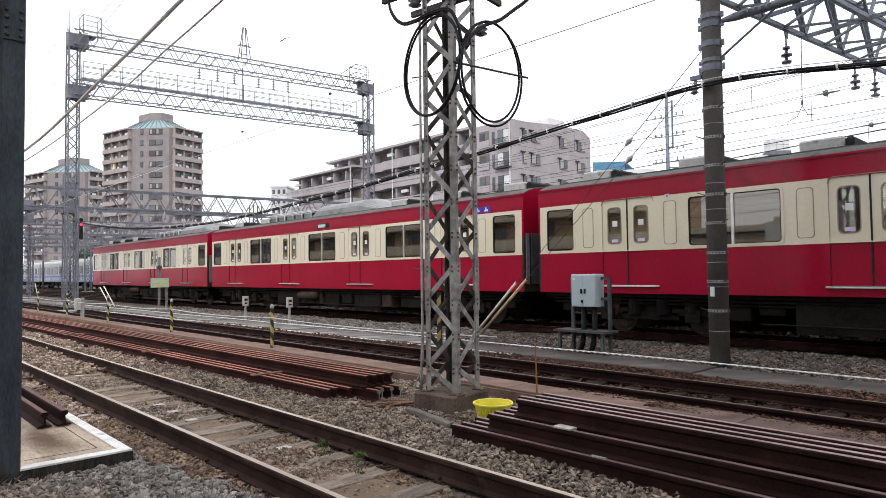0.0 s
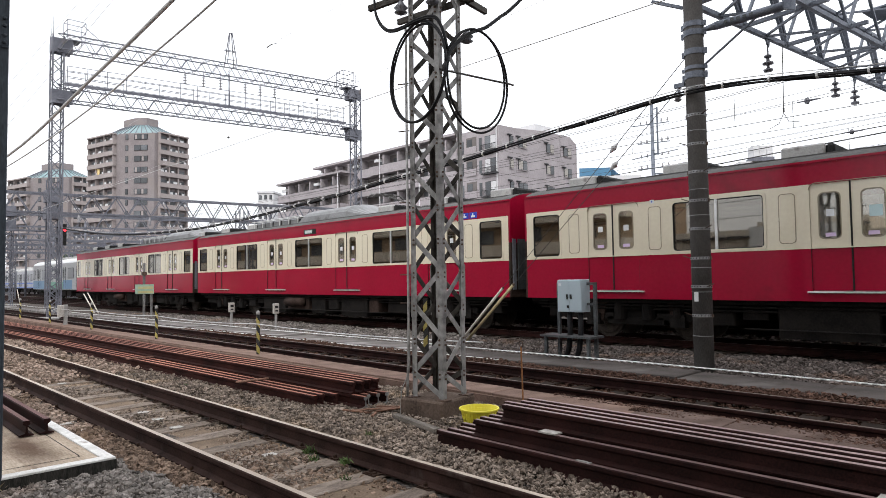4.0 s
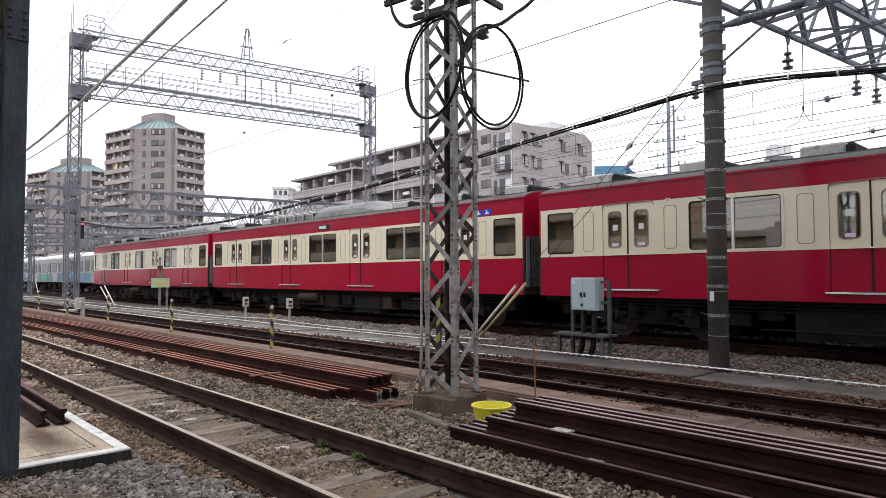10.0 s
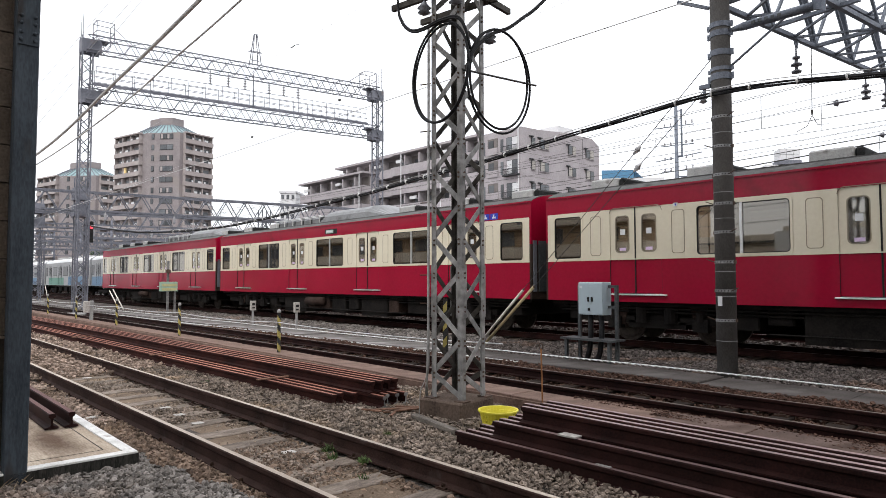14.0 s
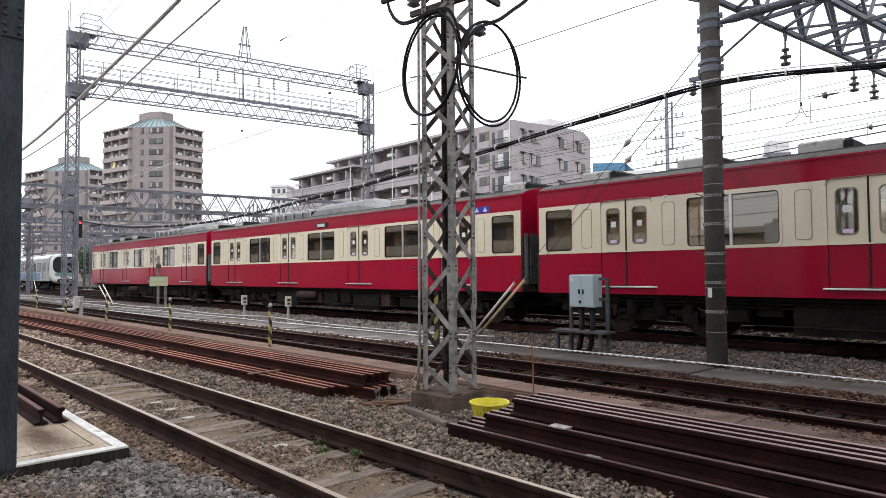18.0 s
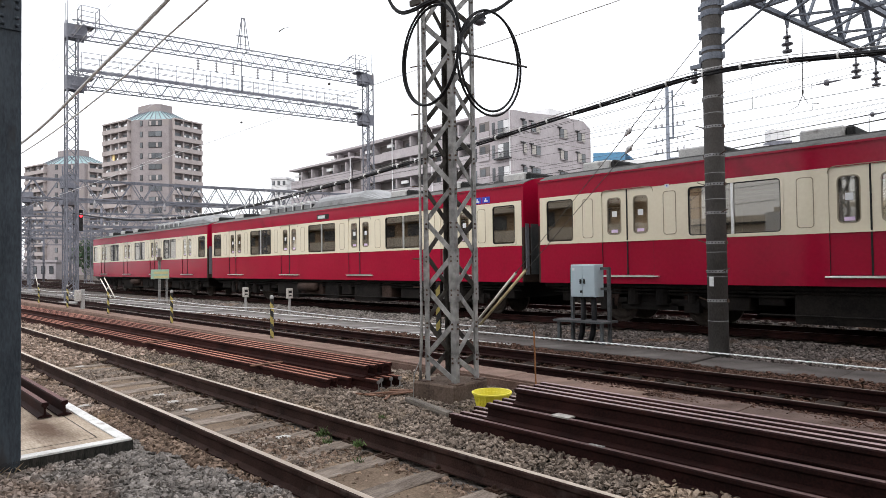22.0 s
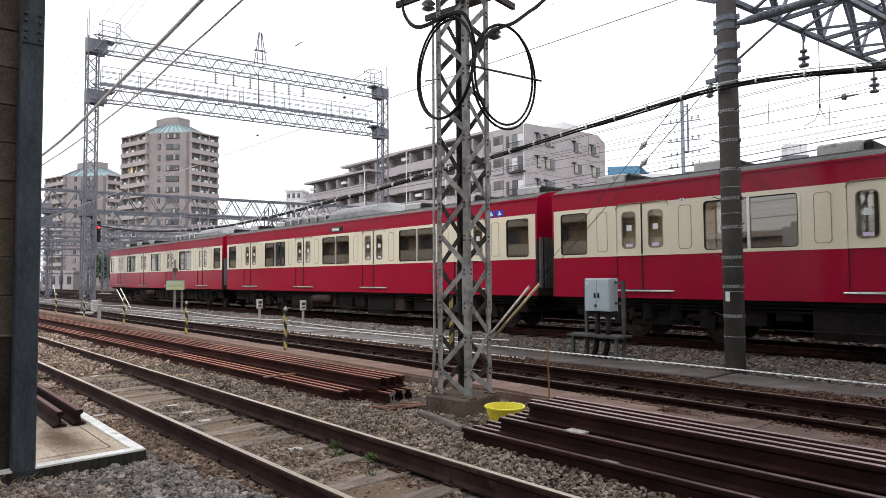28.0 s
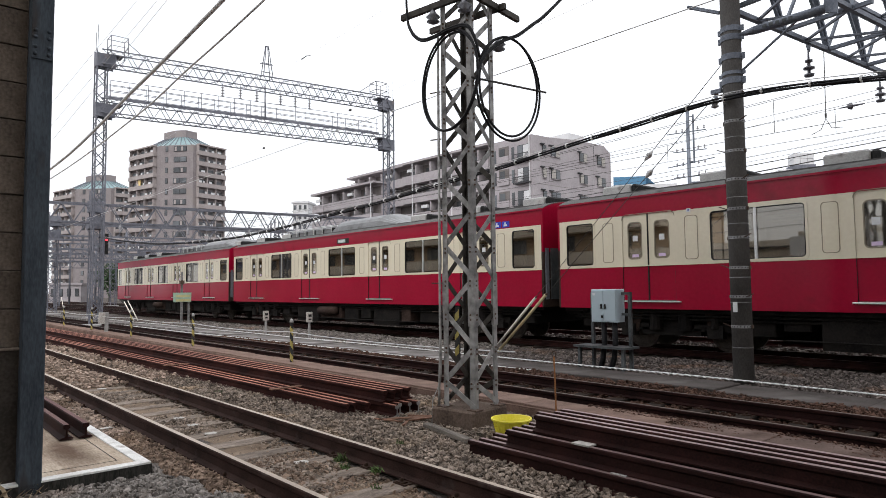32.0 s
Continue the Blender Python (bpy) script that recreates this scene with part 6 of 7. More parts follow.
part("drip_ledge", Mesh().chamfer(-0.2, 0.06, -1.135, -0.14, 1.237, 1.26, 0.01), WALL_BLOCK, wall)
part("coping", Mesh().box(-0.3, 0.1, -1.2, -0.1, 6.0, 6.12), CONCRETE, wall)
pil = thing("steel_pillar", (4.53, -12.085, -0.25), "slate-blue painted steel pillar with riveted splice plates", "pillar", kind="structure")
part("column", Mesh().chamfer(-0.1, 0.03, -0.16, 0.006, 0, 6.2, 0.008), PILLAR, pil)
sp = part("splice_plate", Mesh().chamfer(0.03, 0.045, -0.155, 0.003, 3.65, 4.6, 0.004), PILLAR, pil)
for z in (3.69, 3.75, 3.83, 3.89):
    for y in (-0.13, -0.03):
        part("rivet", Mesh().lathe("x", [(0.045, 0.017), (0.055, 0.015), (0.061, 0.006)], 8, at=(0, y, z)), PILLAR, sp, smooth=True)

# ---- small things on the ground ----
tub = thing("plastic_tub", (5.79, -7.82, -0.205), "bright yellow plastic tub standing on the ballast", "tub")
part("tub_rim", Mesh().lathe("z", [(0.185, 0.203), (0.205, 0.209), (0.21, 0.226), (0.225, 0.226), (0.225, 0.208), (0.185, 0.197), (0.185, 0.203)], 32, caps=False), YELLOW, tub)
part("tub_wall", Mesh().lathe("z", [(0.0, 0.15), (0.07, 0.171), (0.07, 0.165), (0.02, 0.146)], 32, caps=False), YELLOW, tub)
part("tub_base", Mesh().lathe("z", [(0.0, 0.15), (0.02, 0.148)], 32), YELLOW, tub)
part("tub_liner", Mesh().lathe("z", [(0.07, 0.164), (0.188, 0.194), (0.188, 0.19), (0.07, 0.16)], 32, caps=False), YELLOW, tub)
for i in range(30):
    a = 2 * math.pi * i / 30
    part("tub_rib", Mesh().bar((0.156 * math.cos(a), 0.156 * math.sin(a), 0.01), (0.206 * math.cos(a), 0.203 * math.sin(a), 0.2), 0.026, 0.007), YELLOW, tub)
single("timber_plank", Mesh().chamfer(-0.48, 0.48, -0.045, 0.045, 0, 0.045, 0.006), PLANK_GREY, "weathered grey plank lying on the ballast", "plank", at=(5.26, -8.31, -0.165), turn=-12)
for x, y, a, l in ((4.22, -8.15, 64, 0.55), (4.42, -7.95, 78, 0.75), (4.3, -7.85, 40, 0.4), (4.5, -8.3, 130, 0.22), (4.36, -8.05, 92, 0.5), (4.15, -8.35, 20, 0.3)):
    single("timber_scrap", Mesh().chamfer(-l / 2, l / 2, -0.012 - l * 0.025, 0.012 + l * 0.025, 0, 0.016, 0.003), WOOD_SCRAP, "reddish splintered timber scrap on the ballast", "timber", "timber scraps", at=(x, y, -0.165), turn=a)
rod = thing("marker_rod", (5.71, -6.94, -0.2), "thin rusty steel marker rod standing upright", "rod")
part("shaft", Mesh().rod((0, 0, 0), (-0.02, 0.0, 0.82), 0.01, n=8), GUARD_RUST, rod)
part("eye", Mesh().tube(loop_points(-0.02, 0, 0.85, 0.03, 0.035, "x", n=16), 0.007, 6), RUSTY, rod)


def striped_post(x, y, h=0.97):
    t = thing("striped_post", (x, y, -0.2), "yellow and black slant-striped barrier post", "post", "striped posts")
    n, rows = 16, 28
    m = Mesh()
    for j in range(rows):
        for i in range(n):
            a, b = 2 * math.pi * i / n, 2 * math.pi * (i + 1) / n
            z0, z1 = h * j / rows, h * (j + 1) / rows
            m.add([(0.036 * math.cos(a), 0.036 * math.sin(a), z0), (0.036 * math.cos(b), 0.036 * math.sin(b), z0), (0.036 * math.cos(b), 0.036 * math.sin(b), z1), (0.036 * math.cos(a), 0.036 * math.sin(a), z1)],
                  [(0, 1, 2, 3)], int((j / 4 + i / n * 2) % 2 < 1))
    part("stripe_sleeve", m, (BAND_YELLOW, BAND_BLACK), t)
    part("cap", Mesh().lathe("z", [(h, 0.04), (h + 0.03, 0.045), (h + 0.07, 0.03), (h + 0.09, 0.01)], 12), CONCRETE, t, smooth=True)


post_x = (-1.66, -7.26, -12.97, -18.31, -23.4, -29.0)
for x in post_x:
    striped_post(x, -6.52)
for z in (0.58,):
    for a, b in zip((4.7,) + post_x, post_x):
        line("barrier_rope", sag((a, -6.55, z), (b, -6.55, z), 0.05 if z > 0.5 else 0.08), 0.009, WIRE_GREY, "pale rope strung between the striped posts")


def marker(x, y, h, label):
    t = thing("trackside_marker", (x, y, -0.2), label, "marker post", "marker posts")
    part("post", Mesh().box(-0.03, 0.03, -0.03, 0.03, 0, h), CONCRETE, t)
    b = part("plate", Mesh().chamfer(-0.05, 0.05, -0.1, 0.1, h - 0.24, h + 0.1, 0.01), PALE_PLATE, t)
    part("bar", Mesh().box(0.05, 0.056, -0.06, 0.06, h - 0.06, h + 0.02), SEAM, b)
    part("bar", Mesh().box(0.05, 0.056, -0.05, 0.05, h - 0.17, h - 0.12), SEAM, b)


marker(-11.2, -2.45, 0.82, "small white trackside marker with dark figures")
marker(-8.7, -2.1, 0.82, "small white trackside marker with dark figures")
marker(-40.0, -4.6, 1.1, "white trackside box on a post")

sg = thing("trackside_sign", (-20.98, -2.03, -0.2), "green and yellow sign board on a dark post", "sign")
part("post", Mesh().box(-0.045, 0.045, -0.045, 0.045, 0, 2.6), GALV, sg)
part("post", Mesh().box(-0.04, 0.04, 0.3, 0.38, 0, 1.6), GALV, sg)
bd = part("board", Mesh().box(0.07, 0.1, -0.42, 0.42, 1.15, 1.6), SIGN_GREEN, sg)
for k in range(2):
    part("yellow_field", Mesh().box(0.1, 0.106, -0.3, 0.38, 1.18 + 0.2 * k, 1.3 + 0.2 * k), SIGN_YELLOW, bd)
part("loudspeaker", Mesh().lathe("x", [(0.0, 0.03), (0.2, 0.1)], 12, at=(0.06, -0.08, 2.1)).box(-0.08, 0.08, -0.1, 0.1, 2.02, 2.18), RUSTY, sg)
for a, b in (((-28.4, -1.85, -0.15), (-30.4, -1.85, 0.94)), ((-28.6, -2.0, -0.15), (-30.6, -2.0, 0.88)), ((-53.6, -0.66, -0.15), (-54.8, -0.66, 1.06))):
    guy_guard(a, b, 0.032, GUARD_WHITE, "white plastic guard round a slanting guy wire")
rb = thing("relay_box", (-16.6, -6.4, -0.2), "small pale relay box on a concrete stub", "box")
part("stub", Mesh().box(-0.06, 0.06, -0.06, 0.06, 0, 0.9), CONCRETE, rb)
part("case", Mesh().chamfer(-0.1, 0.1, -0.26, -0.06, 0.45, 0.88, 0.02), PALE_PLATE, rb)

cab = thing("control_cabinet", (3.24, -2.25, -0.15), "pale grey control cabinet on a galvanised stand", "cabinet")
part("case", Mesh().chamfer(-0.25, 0.32, -0.18, 0.12, 0.92, 1.56, 0.012), CAB_GREY, cab)
for k in (0, 1):
    d = part("door", Mesh().chamfer(-0.24 + 0.278 * k, 0.034 + 0.278 * k, -0.192, -0.178, 0.94, 1.54, 0.004), CAB_GREY, cab)
    part("latch", Mesh().box(-0.02 + 0.085 * k, 0.01 + 0.085 * k, -0.215, -0.19, 1.18, 1.27), SEAM, d)
part("door_mark", Mesh().box(-0.21, -0.15, -0.195, -0.192, 1.44, 1.49), PAPER, cab)
part("lock", Mesh().box(-0.01, 0.03, -0.21, -0.19, 1.0, 1.05), SEAM, cab)
for x, y, h in ((-0.36, 0.02, 1.5), (0.5, 0.02, 1.5), (-0.5, -0.25, 0.42), (0.5, -0.25, 0.42)):
    part("leg", Mesh().box(x - 0.03, x + 0.03, y - 0.03, y + 0.03, 0, h), GALV_DARK, cab)
part("stand_top", Mesh().box(-0.6, 0.6, -0.33, 0.15, 0.42, 0.46), GALV_DARK, cab)
part("cross_bar", Mesh().box(-0.36, 0.5, 0.0, 0.04, 1.45, 1.5).box(-0.36, 0.5, 0.0, 0.04, 1.05, 1.1), GALV_DARK, cab)
for x in (-0.05, 0.2):
    part("cable_duct", Mesh().tube([(x, -0.05, 0.92), (x, -0.05, 0.5), (x - 0.02, -0.08, 0.2), (x - 0.08, -0.1, 0.0)], 0.055, 8), RUBBER, cab, smooth=True)

rope = [(12, -2.5, -0.085)] + [(11.5 - 0.75 * i, -2.56 - 0.05 * math.sin(i * 0.55) - 0.012 * max(0, i - 14), -0.083) for i in range(60)]
mr = thing("marker_rope", (0, -2.56, -0.083), "white rope and twisted cord lying along the walkway", "rope")
part("rope", Mesh().tube([(x, y + 2.56, z + 0.083) for x, y, z in smooth_path(rope, 3)], 0.011, 6), ROPE_WHITE, mr)
cord = Mesh()
for i in range(150):
    x = 11.8 - 0.13 * i
    y = -0.14 - 0.04 * math.sin(i * 0.11)
    cord.bar((x, y - 0.012, 0.01), (x - 0.08, y + 0.016, 0.02), 0.015, 0.012)
tagged(part("twisted_cord", cord, ROPE_WHITE, mr), kind="stuff")
nr = Mesh().tube([(11.5 - 0.75 * i, -3.6 - 0.04 * math.sin(i * 0.4) - 0.02 * max(0, i - 20), -0.135) for i in range(12, 60)], 0.014, 6)
single("walkway_edge_line", nr, ROPE_WHITE, "worn white line along the walkway's near edge", "edge line", kind="structure")

# two fine wires high over the yard with small fittings
for z0, z1, fits in ((5.25, 5.62, ((-6.16, 5.48), (-1.74, 5.61))), (7.2, 7.5, ())):
    w = line("overhead_wire", [(-30, -5, z0 - 0.2), (-6.16, -5, z0 + 0.23), (-1.74, -5, z1), (10, -5, z1 + 0.4)], 0.0025, WIRE_GREY, "hair-thin bare wire high over the yard")
    for x, z in fits:
        part("wire_fitting", Mesh().lathe("x", [(-0.04, 0.01), (-0.02, 0.03), (0.02, 0.03), (0.04, 0.01)], 8, at=(x + 30, 0, z - z0 + 0.2)), WIRE, w)
    if not fits:
        part("wire_fitting", Mesh().rod((25.98, 0, 0.44), (26.2, 0, 0.46), 0.012, n=6).rod((26.2, 0, 0.46), (26.46, 0, 0.42), 0.007, n=6), WIRE, w)

# heavier feeder wires beyond the coach roofs, with spindle insulators
for y, x0, z0, x1, z1, r, sx in ((12.0, -0.09, 6.05, 5.06, 6.26, 0.016, 4.89), (12.0, 0.08, 5.76, 5.05, 6.03, 0.022, None), (6.0, 2.51, 6.08, 6.44, 6.16, 0.006, 5.28)):
    k = (z1 - z0) / (x1 - x0)
    w = line("feeder_wire", [(x0 - 26, y, z0 - k * 26 + 0.6), (x0 - 8, y, z0 - k * 8 + 0.06), (x0, y, z0), (x1, y, z1), (x1 + 12, y, z1 + k * 12)], r, WIRE, "dark feeder wire beyond the coach roofs")
    if sx is not None:
        o = (sx - x0 + 26, 0, z0 + k * (sx - x0) - (z0 - k * 26 + 0.6))
        part("spindle_insulator", Mesh().lathe("x", [(-0.28, 0.015), (-0.1, 0.02), (-0.08, 0.07), (0.0, 0.1), (0.03, 0.03), (0.3, 0.015)], 10, at=o), PORCELAIN_DARK, w, smooth=True)


# ---- buildings ----
def facade_frame(a, b):
    """Pose whose x runs from a to b along a facade, y into the building."""
    return math.degrees(math.atan2(b[1] - a[1], b[0] - a[0])), math.hypot(b[0] - a[0], b[1] - a[1])


def placed(ob, a, turn, base):
    ob.matrix_basis = base.inverted() @ pose(a[0], a[1], 0, 0, 0, turn)
    return ob


def apartment_tower(corners, z_top, floors, label):
    """A tower block of which a left face, a chamfered middle and a right face are seen."""
    (p0, p1, p2, p3) = corners
    base = pose(p1[0], p1[1], -0.24)
    t = thing("apartment_tower", (p1[0], p1[1], -0.24), label, "apartment building", "tower blocks")
    fh = 2.9
    cx, cy = (p0[0] + p3[0]) / 2 - 8, (p0[1] + p3[1]) / 2 + 4
    back = (p0[0] + p3[0] - p1[0], p0[1] + p3[1] - p1[1])
    poly = [p0, p1, p2, p3, (back[0] + 4, back[1]), (back[0], back[1] - 4)]
    n = len(poly)
    core = Mesh()
    k = [(x - p1[0], y - p1[1]) for x, y in poly]
    core.add([(x, y, 0) for x, y in k] + [(x, y, z_top) for x, y in k], [(i, (i + 1) % n, n + (i + 1) % n, n + i) for i in range(n)] + [tuple(range(n, 2 * n)), tuple(range(n - 1, -1, -1))])
    part("wall", core, TILE_TAN, t)
    for f, (a, b) in enumerate(((p0, p1), (p1, p2), (p2, p3))):
        turn, L = facade_frame(a, b)
        if f == 1:
            for i in range(floors):
                z = z_top - fh * (i + 1) + 0.9
                for x0, x1 in ((L * 0.14, L * 0.22), (L * 0.40, L * 0.80)):
                    w = part("window", Mesh().box(x0, x1, -0.12, 0.05, z, z + 1.45), FRAME_DARK, t)
                    placed(w, a, turn, base)
                    q = 2 if x1 - x0 > 1.5 else 1
                    for j in range(q):
                        s0, s1 = x0 + (x1 - x0) * j / q + 0.08, x0 + (x1 - x0) * (j + 1) / q - 0.08
                        part("pane", Mesh().box(s0, s1, -0.16, -0.11, z + 0.1, z + 1.35), FAR_GLASS, w)
                        if q == 2:
                            if (i * 2 + j) % 5 < 2:
                                part("blind", Mesh().box(s0 + 0.2, s0 + 0.75, -0.18, -0.15, z + 0.15, z + 1.3), TILE_PALE, w)
        else:
            m0, m1 = (0.0, L * 0.86) if f == 0 else (L * 0.10, L * 1.0)
            for i in range(floors):
                z = z_top - fh * (i + 1)
                b_ = part("balcony", Mesh().box(m0, m1, -1.1, -0.95, z, z + 1.15).box(m0, m1, -0.95, 0.0, z - 0.05, z + 0.12).box(m0, m0 + 0.15, -0.95, 0, z, z + 1.15).box(m1 - 0.15, m1, -0.95, 0, z, z + 1.15), TILE_PALE, t)
                placed(b_, a, turn, base)
                for s in (0.06, 0.36, 0.68):
                    x0 = m0 + (m1 - m0) * s
                    part("balcony_door", Mesh().box(x0, x0 + (m1 - m0) * 0.24, -0.08, 0.02, z + 0.1, z + 2.15), FAR_GLASS, b_)
                for q, s in enumerate((0.02, 0.33, 0.64, 0.97)):
                    part("fin", Mesh().box(m0 + (m1 - m0) * s - 0.11, m0 + (m1 - m0) * s + 0.11, -0.9 if q in (0, 3) else -0.95, 0, z + 0.12, z + 2.8), TILE_PALE, b_)
                for q in range(3):
                    s = (0.12 + 0.29 * q + 0.07 * ((i * 5 + q * 3 + f) % 4)) % 0.9
                    part("balcony_screen" if (i + q) % 2 else "laundry", Mesh().box(m0 + (m1 - m0) * s, m0 + (m1 - m0) * s + 0.5 + 0.35 * ((i + q) % 3), -0.75, -0.68, z + 1.0, z + 1.75), PAPER if (i + q) % 3 else OFFWHITE, b_)
            e = part("eave", Mesh().box(m0, m1, -1.15, 0.0, z_top - 0.25, z_top + 0.1), TILE_PALE, t)
            placed(e, a, turn, base)
    rx, ry = sum(q[0] for q in k) / n, sum(q[1] for q in k) / n
    rf = Mesh()
    inner = [(rx + (x - rx) * 0.36, ry + (y - ry) * 0.36) for x, y in k]
    outer = [(rx + (x - rx) * 0.9, ry + (y - ry) * 0.9) for x, y in k]
    rf.add([(x, y, z_top) for x, y in outer] + [(x, y, z_top + 3.2) for x, y in inner], [(i, (i + 1) % n, n + (i + 1) % n, n + i) for i in range(n)] + [tuple(range(n, 2 * n))])
    ro = part("roof", rf, COPPER, t, "verdigris green hipped roof")
    seams = Mesh()
    for i in range(n):
        for q in range(5):
            u = q / 5
            a, b = Vector(outer[i]).lerp(Vector(outer[(i + 1) % n]), u), Vector(inner[i]).lerp(Vector(inner[(i + 1) % n]), u)
            seams.bar((a.x, a.y, z_top + 0.05), (b.x, b.y, z_top + 3.25), 0.16)
    part("roof_ribs", seams, GALV_FAR, ro)
    cap = [(rx + (x - rx) * 0.36, ry + (y - ry) * 0.36) for x, y in k]
    cp = Mesh().add([(x, y, z_top + 3.0) for x, y in cap] + [(x, y, z_top + 5.2) for x, y in cap], [(i, (i + 1) % n, n + (i + 1) % n, n + i) for i in range(n)] + [tuple(range(n, 2 * n))])
    part("roof_house", cp, TILE_TAN, t)
    return t, base


T1, b1 = apartment_tower(((-184, 40.8), (-170, 44.2), (-163.1, 50.3), (-165.8, 59.9)), 41.3, 13, "tan tiled apartment tower with pale balconies and a green roof")
placed(part("balcony_lamp", Mesh().box(3.5, 5.0, -0.5, -0.2, 31.0, 33.0), WARM_LAMP, T1, "warm lit balcony screen"), (-184, 40.8), facade_frame((-184, 40.8), (-170, 44.2))[0], b1)
apartment_tower(((-236, 31.7), (-221.8, 35.2), (-213.5, 42.8), (-214.9, 52)), 35.0, 11, "second tan apartment tower with a green roof, behind the gantries")


def long_apartment():
    t = thing("apartment_block", (-42.3, 48.5, -0.24), "long pinkish-grey tiled apartment block with galleries", "apartment building")
    top, fh = 21.05, 2.95
    # end bay with a chamfered gable parapet, the long range and a lower projecting wing
    part("wall", Mesh().prism_x([(0, 0), (0, top), (3.5, top + 0.1), (9.5, top + 0.6), (15.4, top + 0.65), (17.1, top - 0.25), (17.1, 0)], -7.6, 0), APT_TILE, t)
    for x0, x1, y0, y1, z in ((-26.5, -7.6, 1.5, 14, top), (-43, -26.5, 2.0, 13, top), (-50, -31, -0.9, 13, 18.7)):
        part("wall", Mesh().box(x0, x1, y0, y1, 0, z), APT_TILE, t)
    for x0, x1, y0, y1, z in ((-26.6, -7.6, -0.1, 14, top), (-43.2, -26.6, 0.4, 13, top), (-50.5, -30.6, -2.6, 13, 18.7)):
        part("roof_edge", Mesh().box(x0, x1, y0, y1, z, z + 0.32), APT_TILE, t)
    # gable end
    for i in range(6):
        z = 18.72 - fh * i
        for y, w in ((2.0, 0.75), (3.7, 1.8), (9.75, 1.7), (13.8, 1.85)):
            win = part("window", Mesh().box(-0.05, 0.1, y, y + w, z, z + 1.25), FRAME_DARK, t)
            nq = 2 if w > 1 else 1
            for j in range(nq):
                part("pane", Mesh().box(0.08, 0.13, y + w * j / nq + 0.07, y + w * (j + 1) / nq - 0.07, z + 0.07, z + 1.18), PALE_PLATE if (i + j) % 3 == 1 else FAR_GLASS, win)
            part("hood", Mesh().box(0, 0.28, y - 0.45, y + 0.3, z + 1.3, z + 1.42), FRAME_DARK, win)
            part("sill", Mesh().box(0, 0.16, y - 0.06, y + w + 0.06, z - 0.07, z), APT_TILE, win)
        part("tile_joint", Mesh().box(0, 0.012, 0.1, 17.0, z - 0.9, z - 0.86), APT_DARK, t)
    # end bay front: balcony window, slit window, loggia as a panel in shade colour
    for i in range(6):
        z = 18.0 - fh * i
        win = part("window", Mesh().box(-2.35, -0.4, -0.1, 0.05, z + 0.15, z + 1.95), FRAME_DARK, t)
        for j in range(2):
            part("pane", Mesh().box(-2.28 + 0.95 * j, -1.42 + 0.95 * j, -0.14, -0.08, z + 0.22, z + 1.88), OFFWHITE if (i + j) % 2 else FAR_GLASS, win)
        rl = part("railing", Mesh().box(-2.7, -0.15, -0.6, -0.54, z + 0.72, z + 0.8), FRAME_DARK, t)
        part("balcony_floor", Mesh().box(-2.7, -0.15, -0.6, 0, z - 0.12, z + 0.05), FRAME_DARK, t)
        for q in range(14):
            part("baluster", Mesh().box(-2.7 + q * 0.192, -2.67 + q * 0.192, -0.59, -0.55, z + 0.05, z + 0.72), FRAME_DARK, rl)
        part("slit_window", Mesh().box(-3.4, -2.95, -0.08, 0.03, z + 0.2, z + 1.9), FAR_GLASS, t)
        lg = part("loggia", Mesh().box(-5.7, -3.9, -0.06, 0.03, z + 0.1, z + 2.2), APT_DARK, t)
        part("loggia_door", Mesh().box(-5.5, -4.6, -0.12, -0.05, z + 0.12, z + 1.95), FAR_GLASS, lg)
        part("loggia_rail", Mesh().box(-5.75, -3.85, -0.16, -0.1, z + 0.05, z + 0.95), APT_TILE, lg)
        part("bay_window", Mesh().box(-7.3, -6.2, -0.08, 0.03, z + 0.2, z + 1.9), FAR_GLASS, t)
    # open galleries
    for i in range(6):
        for s, (x0, x1, y, z) in enumerate(((-26.5, -7.6, 1.5, top - fh * (i + 1)), (-43, -26.5, 2.0, top - fh * (i + 1)), (-50, -31, -0.9, 18.7 - fh * (i + 1)))):
            bl = part("gallery", Mesh().box(x0, x1, y - 1.6, y - 1.42, z - 0.3, z + 1.05).box(x0, x1, y - 1.42, y, z - 0.3, z - 0.02), APT_TILE, t)
            # back wall of the gallery darkened by colour where shade falls
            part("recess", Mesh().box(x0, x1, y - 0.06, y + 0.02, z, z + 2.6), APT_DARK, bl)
            if s == 2:
                part("side_gallery", Mesh().box(x1 - 0.18, x1 + 0.02, y - 1.6, y + 2.4, z - 0.3, z + 1.05), APT_TILE, bl)
            part("handrail", Mesh().box(x0, x1, y - 1.55, y - 1.5, z + 1.1, z + 1.15), FRAME_DARK, bl)
            x = x0 + 0.7
            q = 0
            while x < x1 - 2.4:
                part("gallery_door", Mesh().box(x, x + 1.8, y - 0.12, y - 0.05, z, z + 2.05), FAR_GLASS, bl)
                part("pier", Mesh().box(x + 2.3, x + 2.55, y - 1.42, y - 0.06, z, z + 2.62), APT_TILE, bl)
                if (q + i) % 3 == 0:
                    part("awning", Mesh().box(x + 0.2, x + 1.6, y - 1.35, y - 1.0, z + 1.7, z + 2.15), OFFWHITE, bl)
                if (q + i) % 4 == 1:
                    part("outdoor_unit", Mesh().box(x + 0.3, x + 1.1, y - 0.6, y - 0.25, z, z + 0.6), OFFWHITE, bl)
                x += 3.4
                q += 1
